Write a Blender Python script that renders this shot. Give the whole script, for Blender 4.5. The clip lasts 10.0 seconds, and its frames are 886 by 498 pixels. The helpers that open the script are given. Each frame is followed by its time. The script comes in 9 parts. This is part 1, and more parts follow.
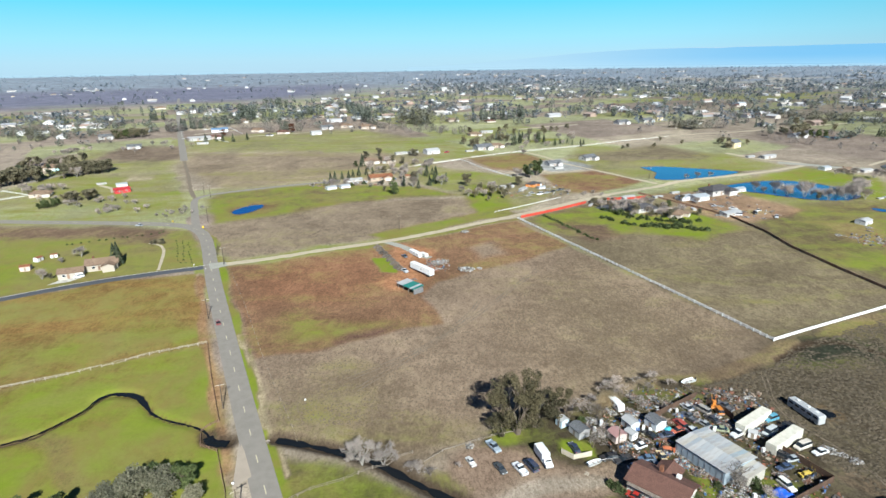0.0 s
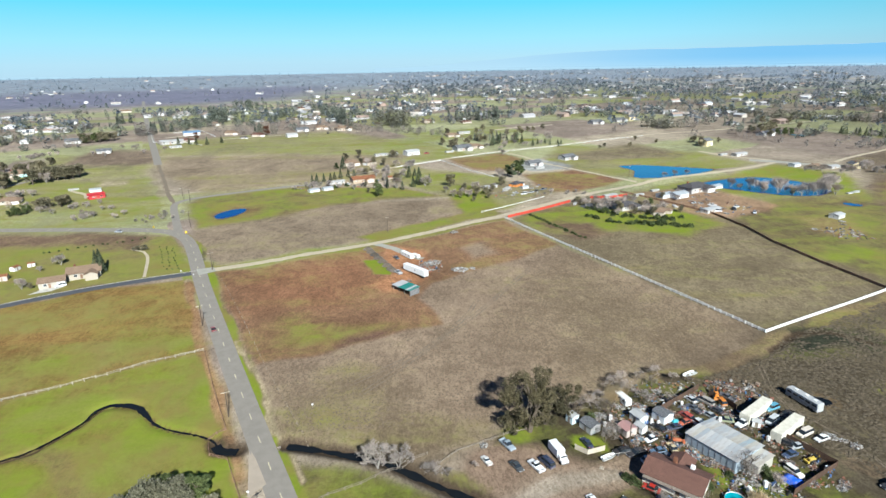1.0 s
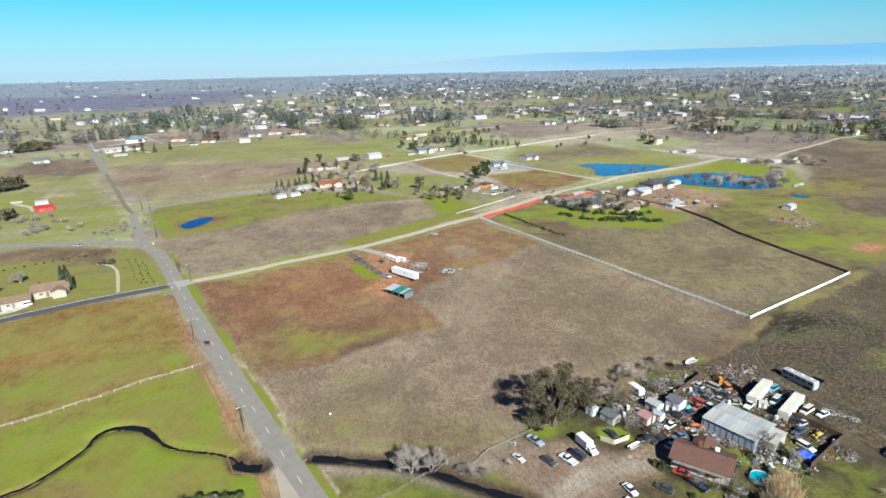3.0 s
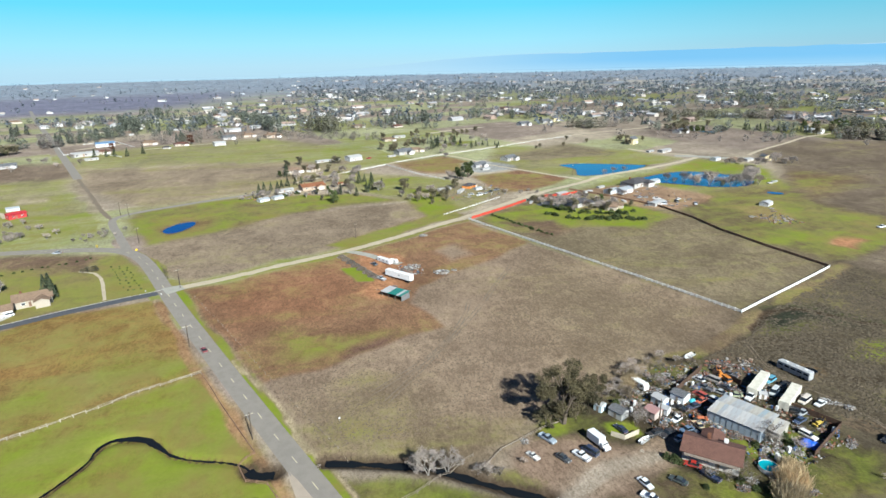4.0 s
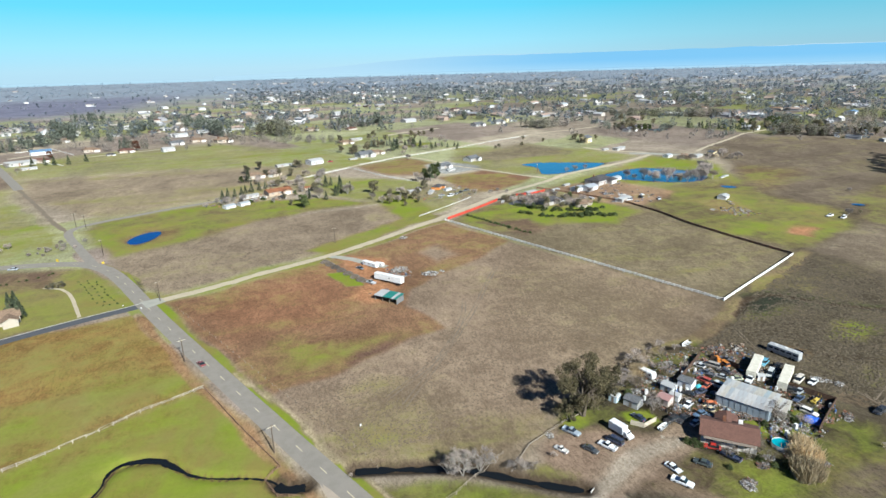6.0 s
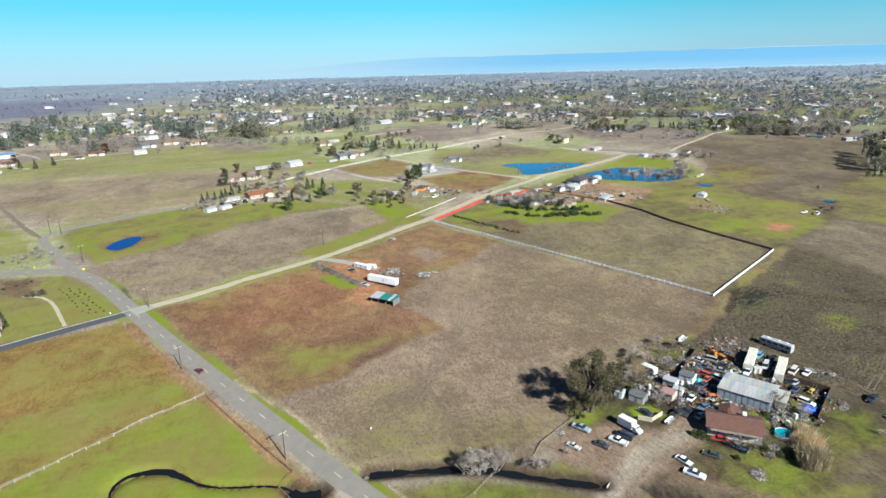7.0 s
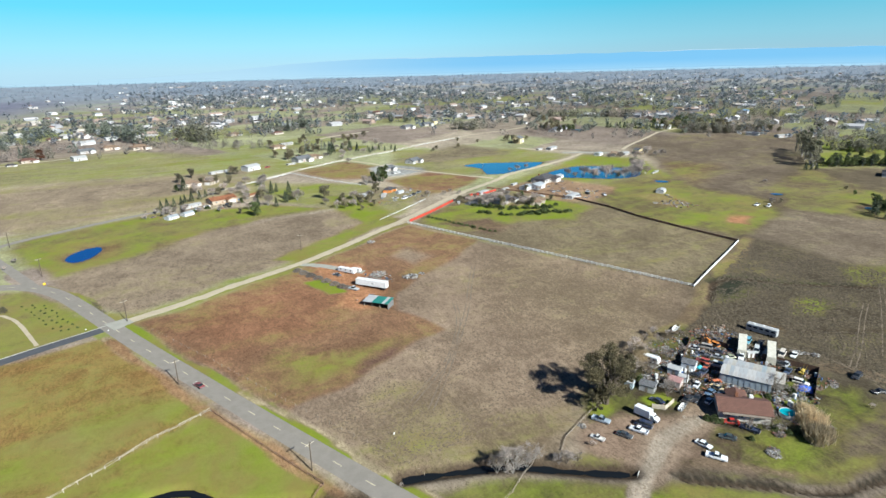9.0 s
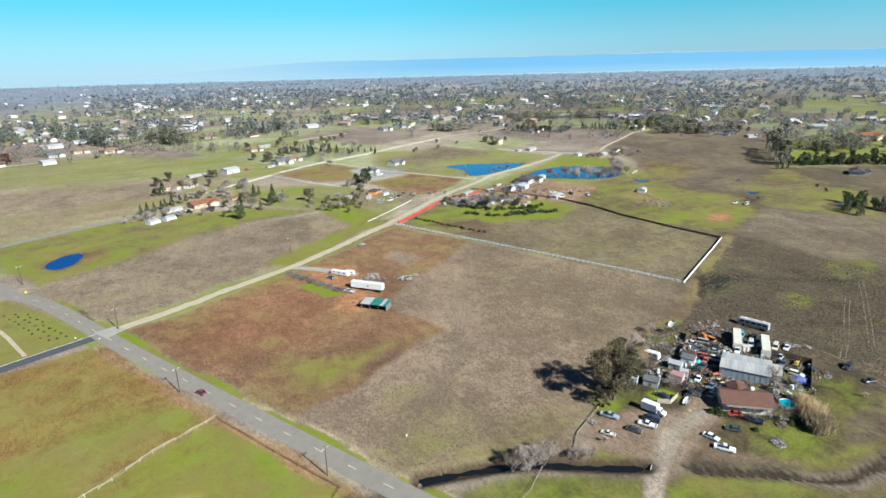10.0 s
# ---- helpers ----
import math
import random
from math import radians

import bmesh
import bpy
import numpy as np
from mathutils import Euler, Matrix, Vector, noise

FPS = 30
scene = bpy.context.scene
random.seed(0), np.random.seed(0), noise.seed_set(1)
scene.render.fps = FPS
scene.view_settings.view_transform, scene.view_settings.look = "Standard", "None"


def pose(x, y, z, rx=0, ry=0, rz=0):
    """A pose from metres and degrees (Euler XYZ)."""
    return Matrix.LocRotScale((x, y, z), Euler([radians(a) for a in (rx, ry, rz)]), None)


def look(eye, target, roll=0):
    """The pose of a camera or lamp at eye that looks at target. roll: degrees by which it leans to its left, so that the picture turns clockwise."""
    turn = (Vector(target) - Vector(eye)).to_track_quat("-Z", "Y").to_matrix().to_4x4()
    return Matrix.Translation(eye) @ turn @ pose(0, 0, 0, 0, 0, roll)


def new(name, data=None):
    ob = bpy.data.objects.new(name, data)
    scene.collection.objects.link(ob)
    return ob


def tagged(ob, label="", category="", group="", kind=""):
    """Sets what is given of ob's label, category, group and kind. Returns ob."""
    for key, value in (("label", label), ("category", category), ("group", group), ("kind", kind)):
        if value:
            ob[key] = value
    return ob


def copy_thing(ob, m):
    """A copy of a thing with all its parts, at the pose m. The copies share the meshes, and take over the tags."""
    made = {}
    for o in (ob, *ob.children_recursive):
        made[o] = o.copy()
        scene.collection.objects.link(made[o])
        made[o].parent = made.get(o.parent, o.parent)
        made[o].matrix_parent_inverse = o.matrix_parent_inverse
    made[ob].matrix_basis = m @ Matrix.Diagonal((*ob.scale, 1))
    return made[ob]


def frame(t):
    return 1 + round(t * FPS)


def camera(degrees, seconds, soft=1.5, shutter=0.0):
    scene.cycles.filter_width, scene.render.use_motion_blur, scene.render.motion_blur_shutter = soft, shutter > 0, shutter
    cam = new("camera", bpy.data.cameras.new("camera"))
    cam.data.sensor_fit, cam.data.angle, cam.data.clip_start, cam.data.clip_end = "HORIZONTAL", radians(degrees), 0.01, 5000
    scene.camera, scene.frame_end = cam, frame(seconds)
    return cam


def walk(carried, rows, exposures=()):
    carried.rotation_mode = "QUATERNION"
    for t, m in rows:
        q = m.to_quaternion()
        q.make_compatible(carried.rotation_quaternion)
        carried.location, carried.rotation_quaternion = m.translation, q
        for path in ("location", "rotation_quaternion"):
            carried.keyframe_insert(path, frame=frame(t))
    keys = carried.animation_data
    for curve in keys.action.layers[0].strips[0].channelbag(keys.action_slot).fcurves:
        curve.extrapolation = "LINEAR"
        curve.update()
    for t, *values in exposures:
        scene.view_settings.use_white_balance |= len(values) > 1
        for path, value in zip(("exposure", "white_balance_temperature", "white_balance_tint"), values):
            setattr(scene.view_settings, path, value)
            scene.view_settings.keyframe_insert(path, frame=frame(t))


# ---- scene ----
cam = camera(75.5, 10.0, 1.5)
PATH = [
    (0, (0.670, -4.436, 100.399), (0.640, -2.283, 99.713), -0.819),
    (0.5, (-4.822, -4.435, 100.372), (-4.792, -2.281, 99.686), -0.799),
    (1, (-10.302, -4.391, 100.361), (-10.215, -2.239, 99.678), -0.977),
    (1.5, (-15.803, -4.172, 100.373), (-15.660, -2.022, 99.692), -1.052),
    (2, (-21.275, -3.748, 100.373), (-21.074, -1.602, 99.694), -1.129),
    (2.5, (-26.694, -3.095, 100.367), (-26.437, -0.955, 99.689), -1.205),
    (4, (-42.620, -0.564, 100.442), (-42.196, 1.551, 99.768), -1.330),
    (4.5, (-47.819, 0.471, 100.510), (-47.339, 2.574, 99.838), -1.405),
    (5, (-53.014, 1.709, 100.601), (-52.479, 3.799, 99.927), -1.479),
    (5.5, (-58.293, 3.137, 100.680), (-57.706, 5.213, 100.006), -1.553),
    (7, (-74.129, 8.482, 100.770), (-73.375, 10.504, 100.099), -1.480),
    (7.5, (-79.311, 10.625, 100.770), (-78.502, 12.627, 100.099), -1.455),
    (8, (-84.394, 13.026, 100.728), (-83.532, 15.004, 100.057), -1.528),
    (8.5, (-89.307, 15.556, 100.643), (-88.393, 17.510, 99.972), -1.500),
    (9, (-94.170, 18.193, 100.553), (-93.202, 20.122, 99.883), -1.473),
    (9.5, (-99.034, 20.773, 100.494), (-98.017, 22.677, 99.825), -1.443),
    (10, (-103.953, 23.286, 100.473), (-102.884, 25.163, 99.807), -1.413),
]
walk(cam, [(t, look(eye, target, roll)) for t, eye, target, roll in PATH],
     exposures=[(0, 1.04, 5930, 3.5), (10, 1.04, 5950, 3.5)])

# ---- light ----
SUN_ELEVATION, SUN_AZIMUTH = radians(34), math.atan2(0.28, -0.96)
world = bpy.data.worlds.new("world")
scene.world = world
world.use_nodes = True
wn = world.node_tree
sky = wn.nodes.new("ShaderNodeTexSky")
sky.sky_type = "NISHITA"
sky.sun_disc = False
sky.sun_elevation, sky.sun_rotation = SUN_ELEVATION, SUN_AZIMUTH
sky.altitude, sky.air_density, sky.dust_density, sky.ozone_density = 100, 0.5, 0.0, 10.0
wn.nodes["Background"].inputs["Strength"].default_value = 0.050
wn.links.new(sky.outputs[0], wn.nodes["Background"].inputs[0])
sun = new("sun", bpy.data.lights.new("sun", "SUN"))
sun.data.energy, sun.data.angle, sun.data.color = 5.0, radians(0.53), (1.0, 0.955, 0.88)
flat = math.cos(SUN_ELEVATION)
sun.matrix_world = look((500 * math.sin(SUN_AZIMUTH) * flat, 500 * math.cos(SUN_AZIMUTH) * flat, 500 * math.sin(SUN_ELEVATION)), (0, 0, 0))

# ---- materials ----
def material(name, rough=0.8, metal=0.0):
    m = bpy.data.materials.new(name)
    m.use_nodes = True
    bsdf = m.node_tree.nodes["Principled BSDF"]
    bsdf.inputs["Roughness"].default_value, bsdf.inputs["Metallic"].default_value = rough, metal
    bsdf.inputs["Specular IOR Level"].default_value = 0.3
    return m, m.node_tree, bsdf


def place(tree, kind="Object"):
    return tree.nodes.new("ShaderNodeTexCoord").outputs[kind]


def world_place(tree):
    return tree.nodes.new("ShaderNodeNewGeometry").outputs["Position"]


def noise_node(tree, where, scale, detail=4.0, rough=0.55, distort=0.0):
    n = tree.nodes.new("ShaderNodeTexNoise")
    n.inputs["Scale"].default_value, n.inputs["Detail"].default_value = scale, detail
    n.inputs["Roughness"].default_value, n.inputs["Distortion"].default_value = rough, distort
    tree.links.new(where, n.inputs["Vector"])
    return n.outputs["Fac"]


def maths(tree, op, a, b=None, c=None):
    n = tree.nodes.new("ShaderNodeMath")
    n.operation = op
    for i, v in enumerate((a, b, c)):
        if v is None:
            continue
        if isinstance(v, (int, float)):
            n.inputs[i].default_value = v
        else:
            tree.links.new(v, n.inputs[i])
    return n.outputs[0]


def span(tree, v, a, b, c=0.0, d=1.0, smooth=True):
    n = tree.nodes.new("ShaderNodeMapRange")
    n.interpolation_type = "SMOOTHSTEP" if smooth else "LINEAR"
    for i, k in enumerate((a, b, c, d)):
        n.inputs[i + 1].default_value = k
    tree.links.new(v, n.inputs[0])
    return n.outputs[0]


def blend(tree, f, a, b, how="MIX"):
    n = tree.nodes.new("ShaderNodeMix")
    n.data_type, n.blend_type = "RGBA", how
    for socket, v in ((n.inputs[0], f), (n.inputs[6], a), (n.inputs[7], b)):
        if isinstance(v, (int, float)):
            socket.default_value = v
        elif isinstance(v, tuple):
            socket.default_value = (*v[:3], 1)
        else:
            tree.links.new(v, socket)
    return n.outputs[2]


def bump(tree, bsdf, height, strength, distance):
    n = tree.nodes.new("ShaderNodeBump")
    n.inputs["Strength"].default_value, n.inputs["Distance"].default_value = strength, distance
    tree.links.new(height, n.inputs["Height"])
    tree.links.new(n.outputs[0], bsdf.inputs["Normal"])


def surface(name, colour, other=None, scale=1.0, rough=0.8, metal=0.0, relief=0.02, vary=0.0, fine=8.0):
    """A worn surface: two colours mixed by coarse noise, grain on top, optional difference from object to object."""
    m, tree, bsdf = material(name, rough, metal)
    where = place(tree)
    colour = tuple(c * 0.83 for c in colour)
    other = tuple(c * 0.83 for c in other) if other else tuple(c * 0.7 for c in colour)
    coarse = noise_node(tree, where, scale, 5.0)
    grain = noise_node(tree, where, scale * fine, 3.0)
    col = blend(tree, span(tree, coarse, 0.35, 0.7), colour, other)
    col = blend(tree, 1.0, col, blend(tree, grain, (0.72, 0.72, 0.72), (1.22, 1.22, 1.22)), "MULTIPLY")
    if vary:
        rnd = tree.nodes.new("ShaderNodeObjectInfo").outputs["Random"]
        col = blend(tree, 1.0, col, blend(tree, rnd, (1 - vary,) * 3, (1 + vary,) * 3), "MULTIPLY")
    tree.links.new(col, bsdf.inputs["Base Color"])
    tree.links.new(span(tree, coarse, 0.2, 0.8, max(0.05, rough - 0.12), min(1, rough + 0.1)), bsdf.inputs["Roughness"])
    if relief:
        bump(tree, bsdf, grain, 0.5, relief)
    return m


def tinted(name, rough=0.4, metal=0.0, dirt=0.35):
    """Paint whose colour is the object's own colour, with dust and fading over it."""
    m, tree, bsdf = material(name, rough, metal)
    where = place(tree)
    own = tree.nodes.new("ShaderNodeObjectInfo").outputs["Color"]
    own = blend(tree, 1.0, own, (0.83, 0.83, 0.83), "MULTIPLY")
    dust = span(tree, noise_node(tree, where, 1.3, 5.0), 0.4, 0.8, 0.0, dirt)
    tree.links.new(blend(tree, dust, own, (0.26, 0.22, 0.17)), bsdf.inputs["Base Color"])
    tree.links.new(span(tree, noise_node(tree, where, 2.5, 3.0), 0.3, 0.7, rough - 0.1, rough + 0.2), bsdf.inputs["Roughness"])
    bsdf.inputs["Specular IOR Level"].default_value = 0.5
    return m


def leaves(name, dark, light, back=0.35, vary=0.3):
    dark, light = tuple(c * 0.77 for c in dark), tuple(c * 0.77 for c in light)
    m, tree, bsdf = material(name, 0.75)
    geo = tree.nodes.new("ShaderNodeNewGeometry").outputs["Random Per Island"]
    rnd = tree.nodes.new("ShaderNodeObjectInfo").outputs["Random"]
    col = blend(tree, geo, dark, light)
    col = blend(tree, 1.0, col, blend(tree, rnd, (1 - vary,) * 3, (1 + vary, 1 + vary * 0.8, 1 + vary * 0.6)), "MULTIPLY")
    tree.links.new(col, bsdf.inputs["Base Color"])
    bsdf.inputs["Specular IOR Level"].default_value = 0.15
    if back:
        glow = tree.nodes.new("ShaderNodeBsdfTranslucent")
        tree.links.new(col, glow.inputs[0])
        mix = tree.nodes.new("ShaderNodeMixShader")
        mix.inputs[0].default_value = back
        tree.links.new(bsdf.outputs[0], mix.inputs[1])
        tree.links.new(glow.outputs[0], mix.inputs[2])
        tree.links.new(mix.outputs[0], tree.nodes["Material Output"].inputs[0])
    return m


def ground_material():
    """Soil and grass: the soil's colour, the share of grass and how fresh it is come with the sheet, the tufts and patches from noise."""
    m, tree, bsdf = material("soil_and_grass", 0.95)
    bsdf.inputs["Specular IOR Level"].default_value = 0.1
    where = world_place(tree)
    read = {}
    for key in ("soil", "grass", "lush", "tufts"):
        n = tree.nodes.new("ShaderNodeAttribute")
        n.attribute_name = key
        read[key] = n.outputs["Color"] if key == "soil" else n.outputs["Fac"]
    big = noise_node(tree, where, 0.022, 4.0, 0.6, 0.6)
    mid = noise_node(tree, where, 0.13, 5.0, 0.6, 0.8)
    small = noise_node(tree, where, 0.75, 5.0, 0.65, 0.4)
    fine = noise_node(tree, where, 3.2, 3.0, 0.6)
    # dormant tufts and old furrows
    stretch = tree.nodes.new("ShaderNodeMapping")
    stretch.inputs["Rotation"].default_value = (0, 0, radians(38))
    stretch.inputs["Scale"].default_value = (1.0, 0.45, 1.0)
    tree.links.new(where, stretch.inputs[0])
    tuft = noise_node(tree, stretch.outputs[0], 0.55, 6.0, 0.72, 1.6)
    soil = blend(tree, 1.0, read["soil"], blend(tree, span(tree, big, 0.3, 0.7), (0.78, 0.77, 0.76), (1.20, 1.20, 1.20)), "MULTIPLY")
    soil = blend(tree, 1.0, soil, blend(tree, span(tree, tuft, 0.32, 0.66), (0.76, 0.75, 0.73), (1.17, 1.16, 1.14)), "MULTIPLY")
    soil = blend(tree, 1.0, soil, blend(tree, fine, (0.66, 0.66, 0.65), (1.30, 1.30, 1.30)), "MULTIPLY")
    soil = blend(tree, 1.0, soil, blend(tree, span(tree, mid, 0.34, 0.66), (0.86, 0.85, 0.84), (1.12, 1.12, 1.12)), "MULTIPLY")
    speck = span(tree, noise_node(tree, where, 1.1, 6.0, 0.75, 1.2), 0.36, 0.52)
    soil = blend(tree, 1.0, soil, blend(tree, speck, (0.62, 0.60, 0.56), (1.04, 1.04, 1.04)), "MULTIPLY")
    # rank dead grass in hummocks: relief painted in, tops lightened to straw, hollows shaded
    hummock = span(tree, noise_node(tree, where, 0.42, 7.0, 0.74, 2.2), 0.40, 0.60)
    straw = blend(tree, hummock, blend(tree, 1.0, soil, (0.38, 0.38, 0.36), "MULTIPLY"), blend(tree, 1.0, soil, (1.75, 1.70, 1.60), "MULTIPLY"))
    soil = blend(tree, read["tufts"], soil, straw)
    olive = blend(tree, mid, (0.188, 0.184, 0.044), (0.240, 0.220, 0.072))
    fresh = blend(tree, mid, (0.142, 0.205, 0.014), (0.215, 0.250, 0.026))
    vigour = maths(tree, "ADD", read["lush"], maths(tree, "MULTIPLY", maths(tree, "SUBTRACT", noise_node(tree, where, 0.045, 5.0, 0.6, 0.7), 0.5), 1.9))
    turf = blend(tree, span(tree, vigour, 0.0, 1.0), olive, fresh)
    turf = blend(tree, 1.0, turf, blend(tree, small, (0.80, 0.80, 0.78), (1.18, 1.18, 1.2)), "MULTIPLY")
    turf = blend(tree, span(tree, noise_node(tree, where, 0.06, 5.0, 0.6, 0.5), 0.42, 0.72, 0.0, 0.6), turf, blend(tree, mid, (0.245, 0.168, 0.062), (0.195, 0.148, 0.05)))
    turf = blend(tree, 1.0, turf, (0.81, 0.81, 0.81), "MULTIPLY")
    # the same hollows are shaded into the turf's colour
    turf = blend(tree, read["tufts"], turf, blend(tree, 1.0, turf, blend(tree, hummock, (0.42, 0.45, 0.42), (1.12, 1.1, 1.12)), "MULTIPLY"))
    share = maths(tree, "ADD", read["grass"], maths(tree, "MULTIPLY", maths(tree, "SUBTRACT", mid, 0.5), 0.8))
    share = maths(tree, "ADD", share, maths(tree, "MULTIPLY", maths(tree, "SUBTRACT", big, 0.5), 0.9))
    share = maths(tree, "ADD", share, maths(tree, "MULTIPLY", maths(tree, "SUBTRACT", small, 0.5), 0.35))
    # drifts that run with the old field lines
    drift = tree.nodes.new("ShaderNodeMapping")
    drift.inputs["Rotation"].default_value = (0, 0, radians(-26))
    drift.inputs["Scale"].default_value = (0.22, 1.0, 1.0)
    tree.links.new(where, drift.inputs[0])
    share = maths(tree, "ADD", share, maths(tree, "MULTIPLY", maths(tree, "SUBTRACT", noise_node(tree, drift.outputs[0], 0.06, 6.0, 0.62, 0.5), 0.5), 1.3))
    share = span(tree, share, 0.15, 0.95)
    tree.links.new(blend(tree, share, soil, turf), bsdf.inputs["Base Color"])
    rise = maths(tree, "ADD", maths(tree, "MULTIPLY", tuft, 0.6), maths(tree, "MULTIPLY", fine, 0.25))
    bump(tree, bsdf, rise, 0.55, 0.35)
    return m


def asphalt_material(name, colour, scale=0.4):
    m, tree, bsdf = material(name, 0.9)
    where = world_place(tree)
    patch = noise_node(tree, where, scale, 4.0)
    grit = noise_node(tree, where, 6.0, 3.0)
    colour = tuple(c * 0.68 for c in colour)
    col = blend(tree, span(tree, patch, 0.35, 0.7), colour, tuple(c * 0.88 for c in colour))
    col = blend(tree, 1.0, col, blend(tree, grit, (0.85, 0.85, 0.85), (1.15, 1.15, 1.15)), "MULTIPLY")
    tree.links.new(col, bsdf.inputs["Base Color"])
    bump(tree, bsdf, grit, 0.3, 0.02)
    return m


def water_material(name, colour, rough=0.06):
    m, tree, bsdf = material(name, rough)
    bsdf.inputs["Base Color"].default_value = (*colour, 1)
    bsdf.inputs["IOR"].default_value = 1.33
    bsdf.inputs["Specular IOR Level"].default_value = 0.3
    bump(tree, bsdf, noise_node(tree, world_place(tree), 0.8, 4.0), 0.25, 0.06)
    return m


def sheet_metal(name, colour, rust, step=0.25, rough=0.5, amount=0.5):
    """Corrugated sheet with streaks of rust."""
    m, tree, bsdf = material(name, rough, 0.15)
    where = place(tree)
    wave = tree.nodes.new("ShaderNodeTexWave")
    wave.inputs["Scale"].default_value = 0.314 / step
    tree.links.new(where, wave.inputs["Vector"])
    streak = tree.nodes.new("ShaderNodeMapping")
    streak.inputs["Scale"].default_value = (1.0, 0.25, 0.25)
    tree.links.new(where, streak.inputs[0])
    worn = noise_node(tree, streak.outputs[0], 0.9, 6.0, 0.65)
    colour, rust = tuple(c * 0.83 for c in colour), tuple(c * 0.83 for c in rust)
    col = blend(tree, span(tree, worn, 0.75 - amount * 0.4, 0.85), colour, rust)
    col = blend(tree, 1.0, col, blend(tree, noise_node(tree, where, 0.35, 2.0), (0.8, 0.8, 0.8), (1.15, 1.15, 1.15)), "MULTIPLY")
    tree.links.new(col, bsdf.inputs["Base Color"])
    bump(tree, bsdf, wave.outputs["Fac"], 0.4, 0.03)
    return m


def tile_roof(name, colour, other, course=0.35):
    m, tree, bsdf = material(name, 0.85)
    where = place(tree)
    rows = tree.nodes.new("ShaderNodeTexBrick")
    rows.inputs["Scale"].default_value = 1.0
    rows.inputs["Brick Width"].default_value, rows.inputs["Row Height"].default_value = 0.5, course
    rows.inputs["Mortar Size"].default_value = 0.03
    colour, other = tuple(c * 0.70 for c in colour), tuple(c * 0.70 for c in other)
    rows.inputs["Color1"].default_value, rows.inputs["Color2"].default_value = (*colour, 1), (*other, 1)
    rows.inputs["Mortar"].default_value = (*[c * 0.5 for c in other], 1)
    tree.links.new(where, rows.inputs["Vector"])
    col = blend(tree, 1.0, rows.outputs["Color"], blend(tree, noise_node(tree, where, 0.6, 5.0), (0.72, 0.72, 0.72), (1.25, 1.25, 1.25)), "MULTIPLY")
    tree.links.new(col, bsdf.inputs["Base Color"])
    bump(tree, bsdf, rows.outputs["Fac"], 0.3, 0.02)
    return m


def glass_material():
    m, tree, bsdf = material("window_glass", 0.06)
    bsdf.inputs["Base Color"].default_value = (0.02, 0.025, 0.03, 1)
    bsdf.inputs["Specular IOR Level"].default_value = 0.8
    return m


M = {}
M["ground"] = ground_material()
M["asphalt"] = asphalt_material("worn_asphalt", (0.305, 0.276, 0.236))
M["asphalt_dark"] = asphalt_material("dark_asphalt", (0.10, 0.105, 0.115))
M["gravel"] = asphalt_material("pale_gravel", (0.56, 0.48, 0.345), 0.25)
M["gravel_yard"] = asphalt_material("tan_gravel", (0.47, 0.395, 0.31), 0.25)
M["rutted"] = asphalt_material("rutted_soil", (0.225, 0.178, 0.128), 0.3)
M["gravel_grey"] = asphalt_material("grey_gravel", (0.42, 0.41, 0.35), 0.25)
M["concrete"] = surface("concrete", (0.55, 0.53, 0.48), scale=0.5)
M["line"] = surface("road_paint", (0.62, 0.55, 0.36), (0.42, 0.38, 0.29), scale=2.0)
M["white"] = surface("white_vinyl", (0.82, 0.82, 0.80), (0.72, 0.72, 0.70), scale=0.6, rough=0.55)
M["wood_old"] = surface("weathered_wood", (0.34, 0.29, 0.23), (0.22, 0.18, 0.14), scale=1.2, vary=0.2)
M["wood_pale"] = surface("bleached_wood", (0.52, 0.46, 0.36), (0.36, 0.31, 0.24), scale=1.2, vary=0.2)
M["wood_brown"] = surface("stained_boards", (0.30, 0.185, 0.120), (0.20, 0.125, 0.085), scale=1.0, vary=0.2)
M["wood_dark"] = surface("old_dark_boards", (0.115, 0.070, 0.046), (0.07, 0.046, 0.034), scale=1.0, vary=0.2)
M["wood_red"] = surface("red_boards", (0.50, 0.060, 0.035), (0.38, 0.05, 0.03), scale=0.7, vary=0.12)
M["pole"] = surface("creosoted_pole", (0.12, 0.09, 0.065), scale=1.0)
M["bark"] = surface("bark", (0.17, 0.135, 0.10), scale=1.5)
M["bark_pale"] = surface("pale_bark", (0.36, 0.33, 0.29), scale=1.5)
M["metal"] = surface("grey_metal", (0.42, 0.43, 0.44), scale=1.0, rough=0.45, metal=0.6)
M["rust"] = surface("rusty_steel", (0.22, 0.09, 0.045), (0.12, 0.06, 0.04), scale=1.2, vary=0.3)
M["rubber"] = surface("rubber", (0.025, 0.025, 0.025), scale=3.0)
M["glass"] = glass_material()
M["pond"] = water_material("pond_water", (0.004, 0.046, 0.165))
M["creek"] = water_material("creek_water", (0.008, 0.010, 0.012))
M["paint"] = tinted("vehicle_paint", 0.32, 0.0, 0.3)
M["stucco"] = tinted("stucco_wall", 0.85, 0.0, 0.25)
M["junk"] = tinted("weathered_paint", 0.7, 0.0, 0.6)
M["leaf_euc"] = leaves("brown_olive_leaves", (0.082, 0.076, 0.042), (0.190, 0.166, 0.098), back=0.3)
M["leaf_olive"] = leaves("olive_leaves", (0.150, 0.142, 0.090), (0.315, 0.285, 0.190))
M["leaf_dark"] = leaves("dark_green_needles", (0.062, 0.082, 0.052), (0.150, 0.180, 0.110))
M["leaf_green"] = leaves("green_leaves", (0.062, 0.090, 0.034), (0.160, 0.195, 0.080))
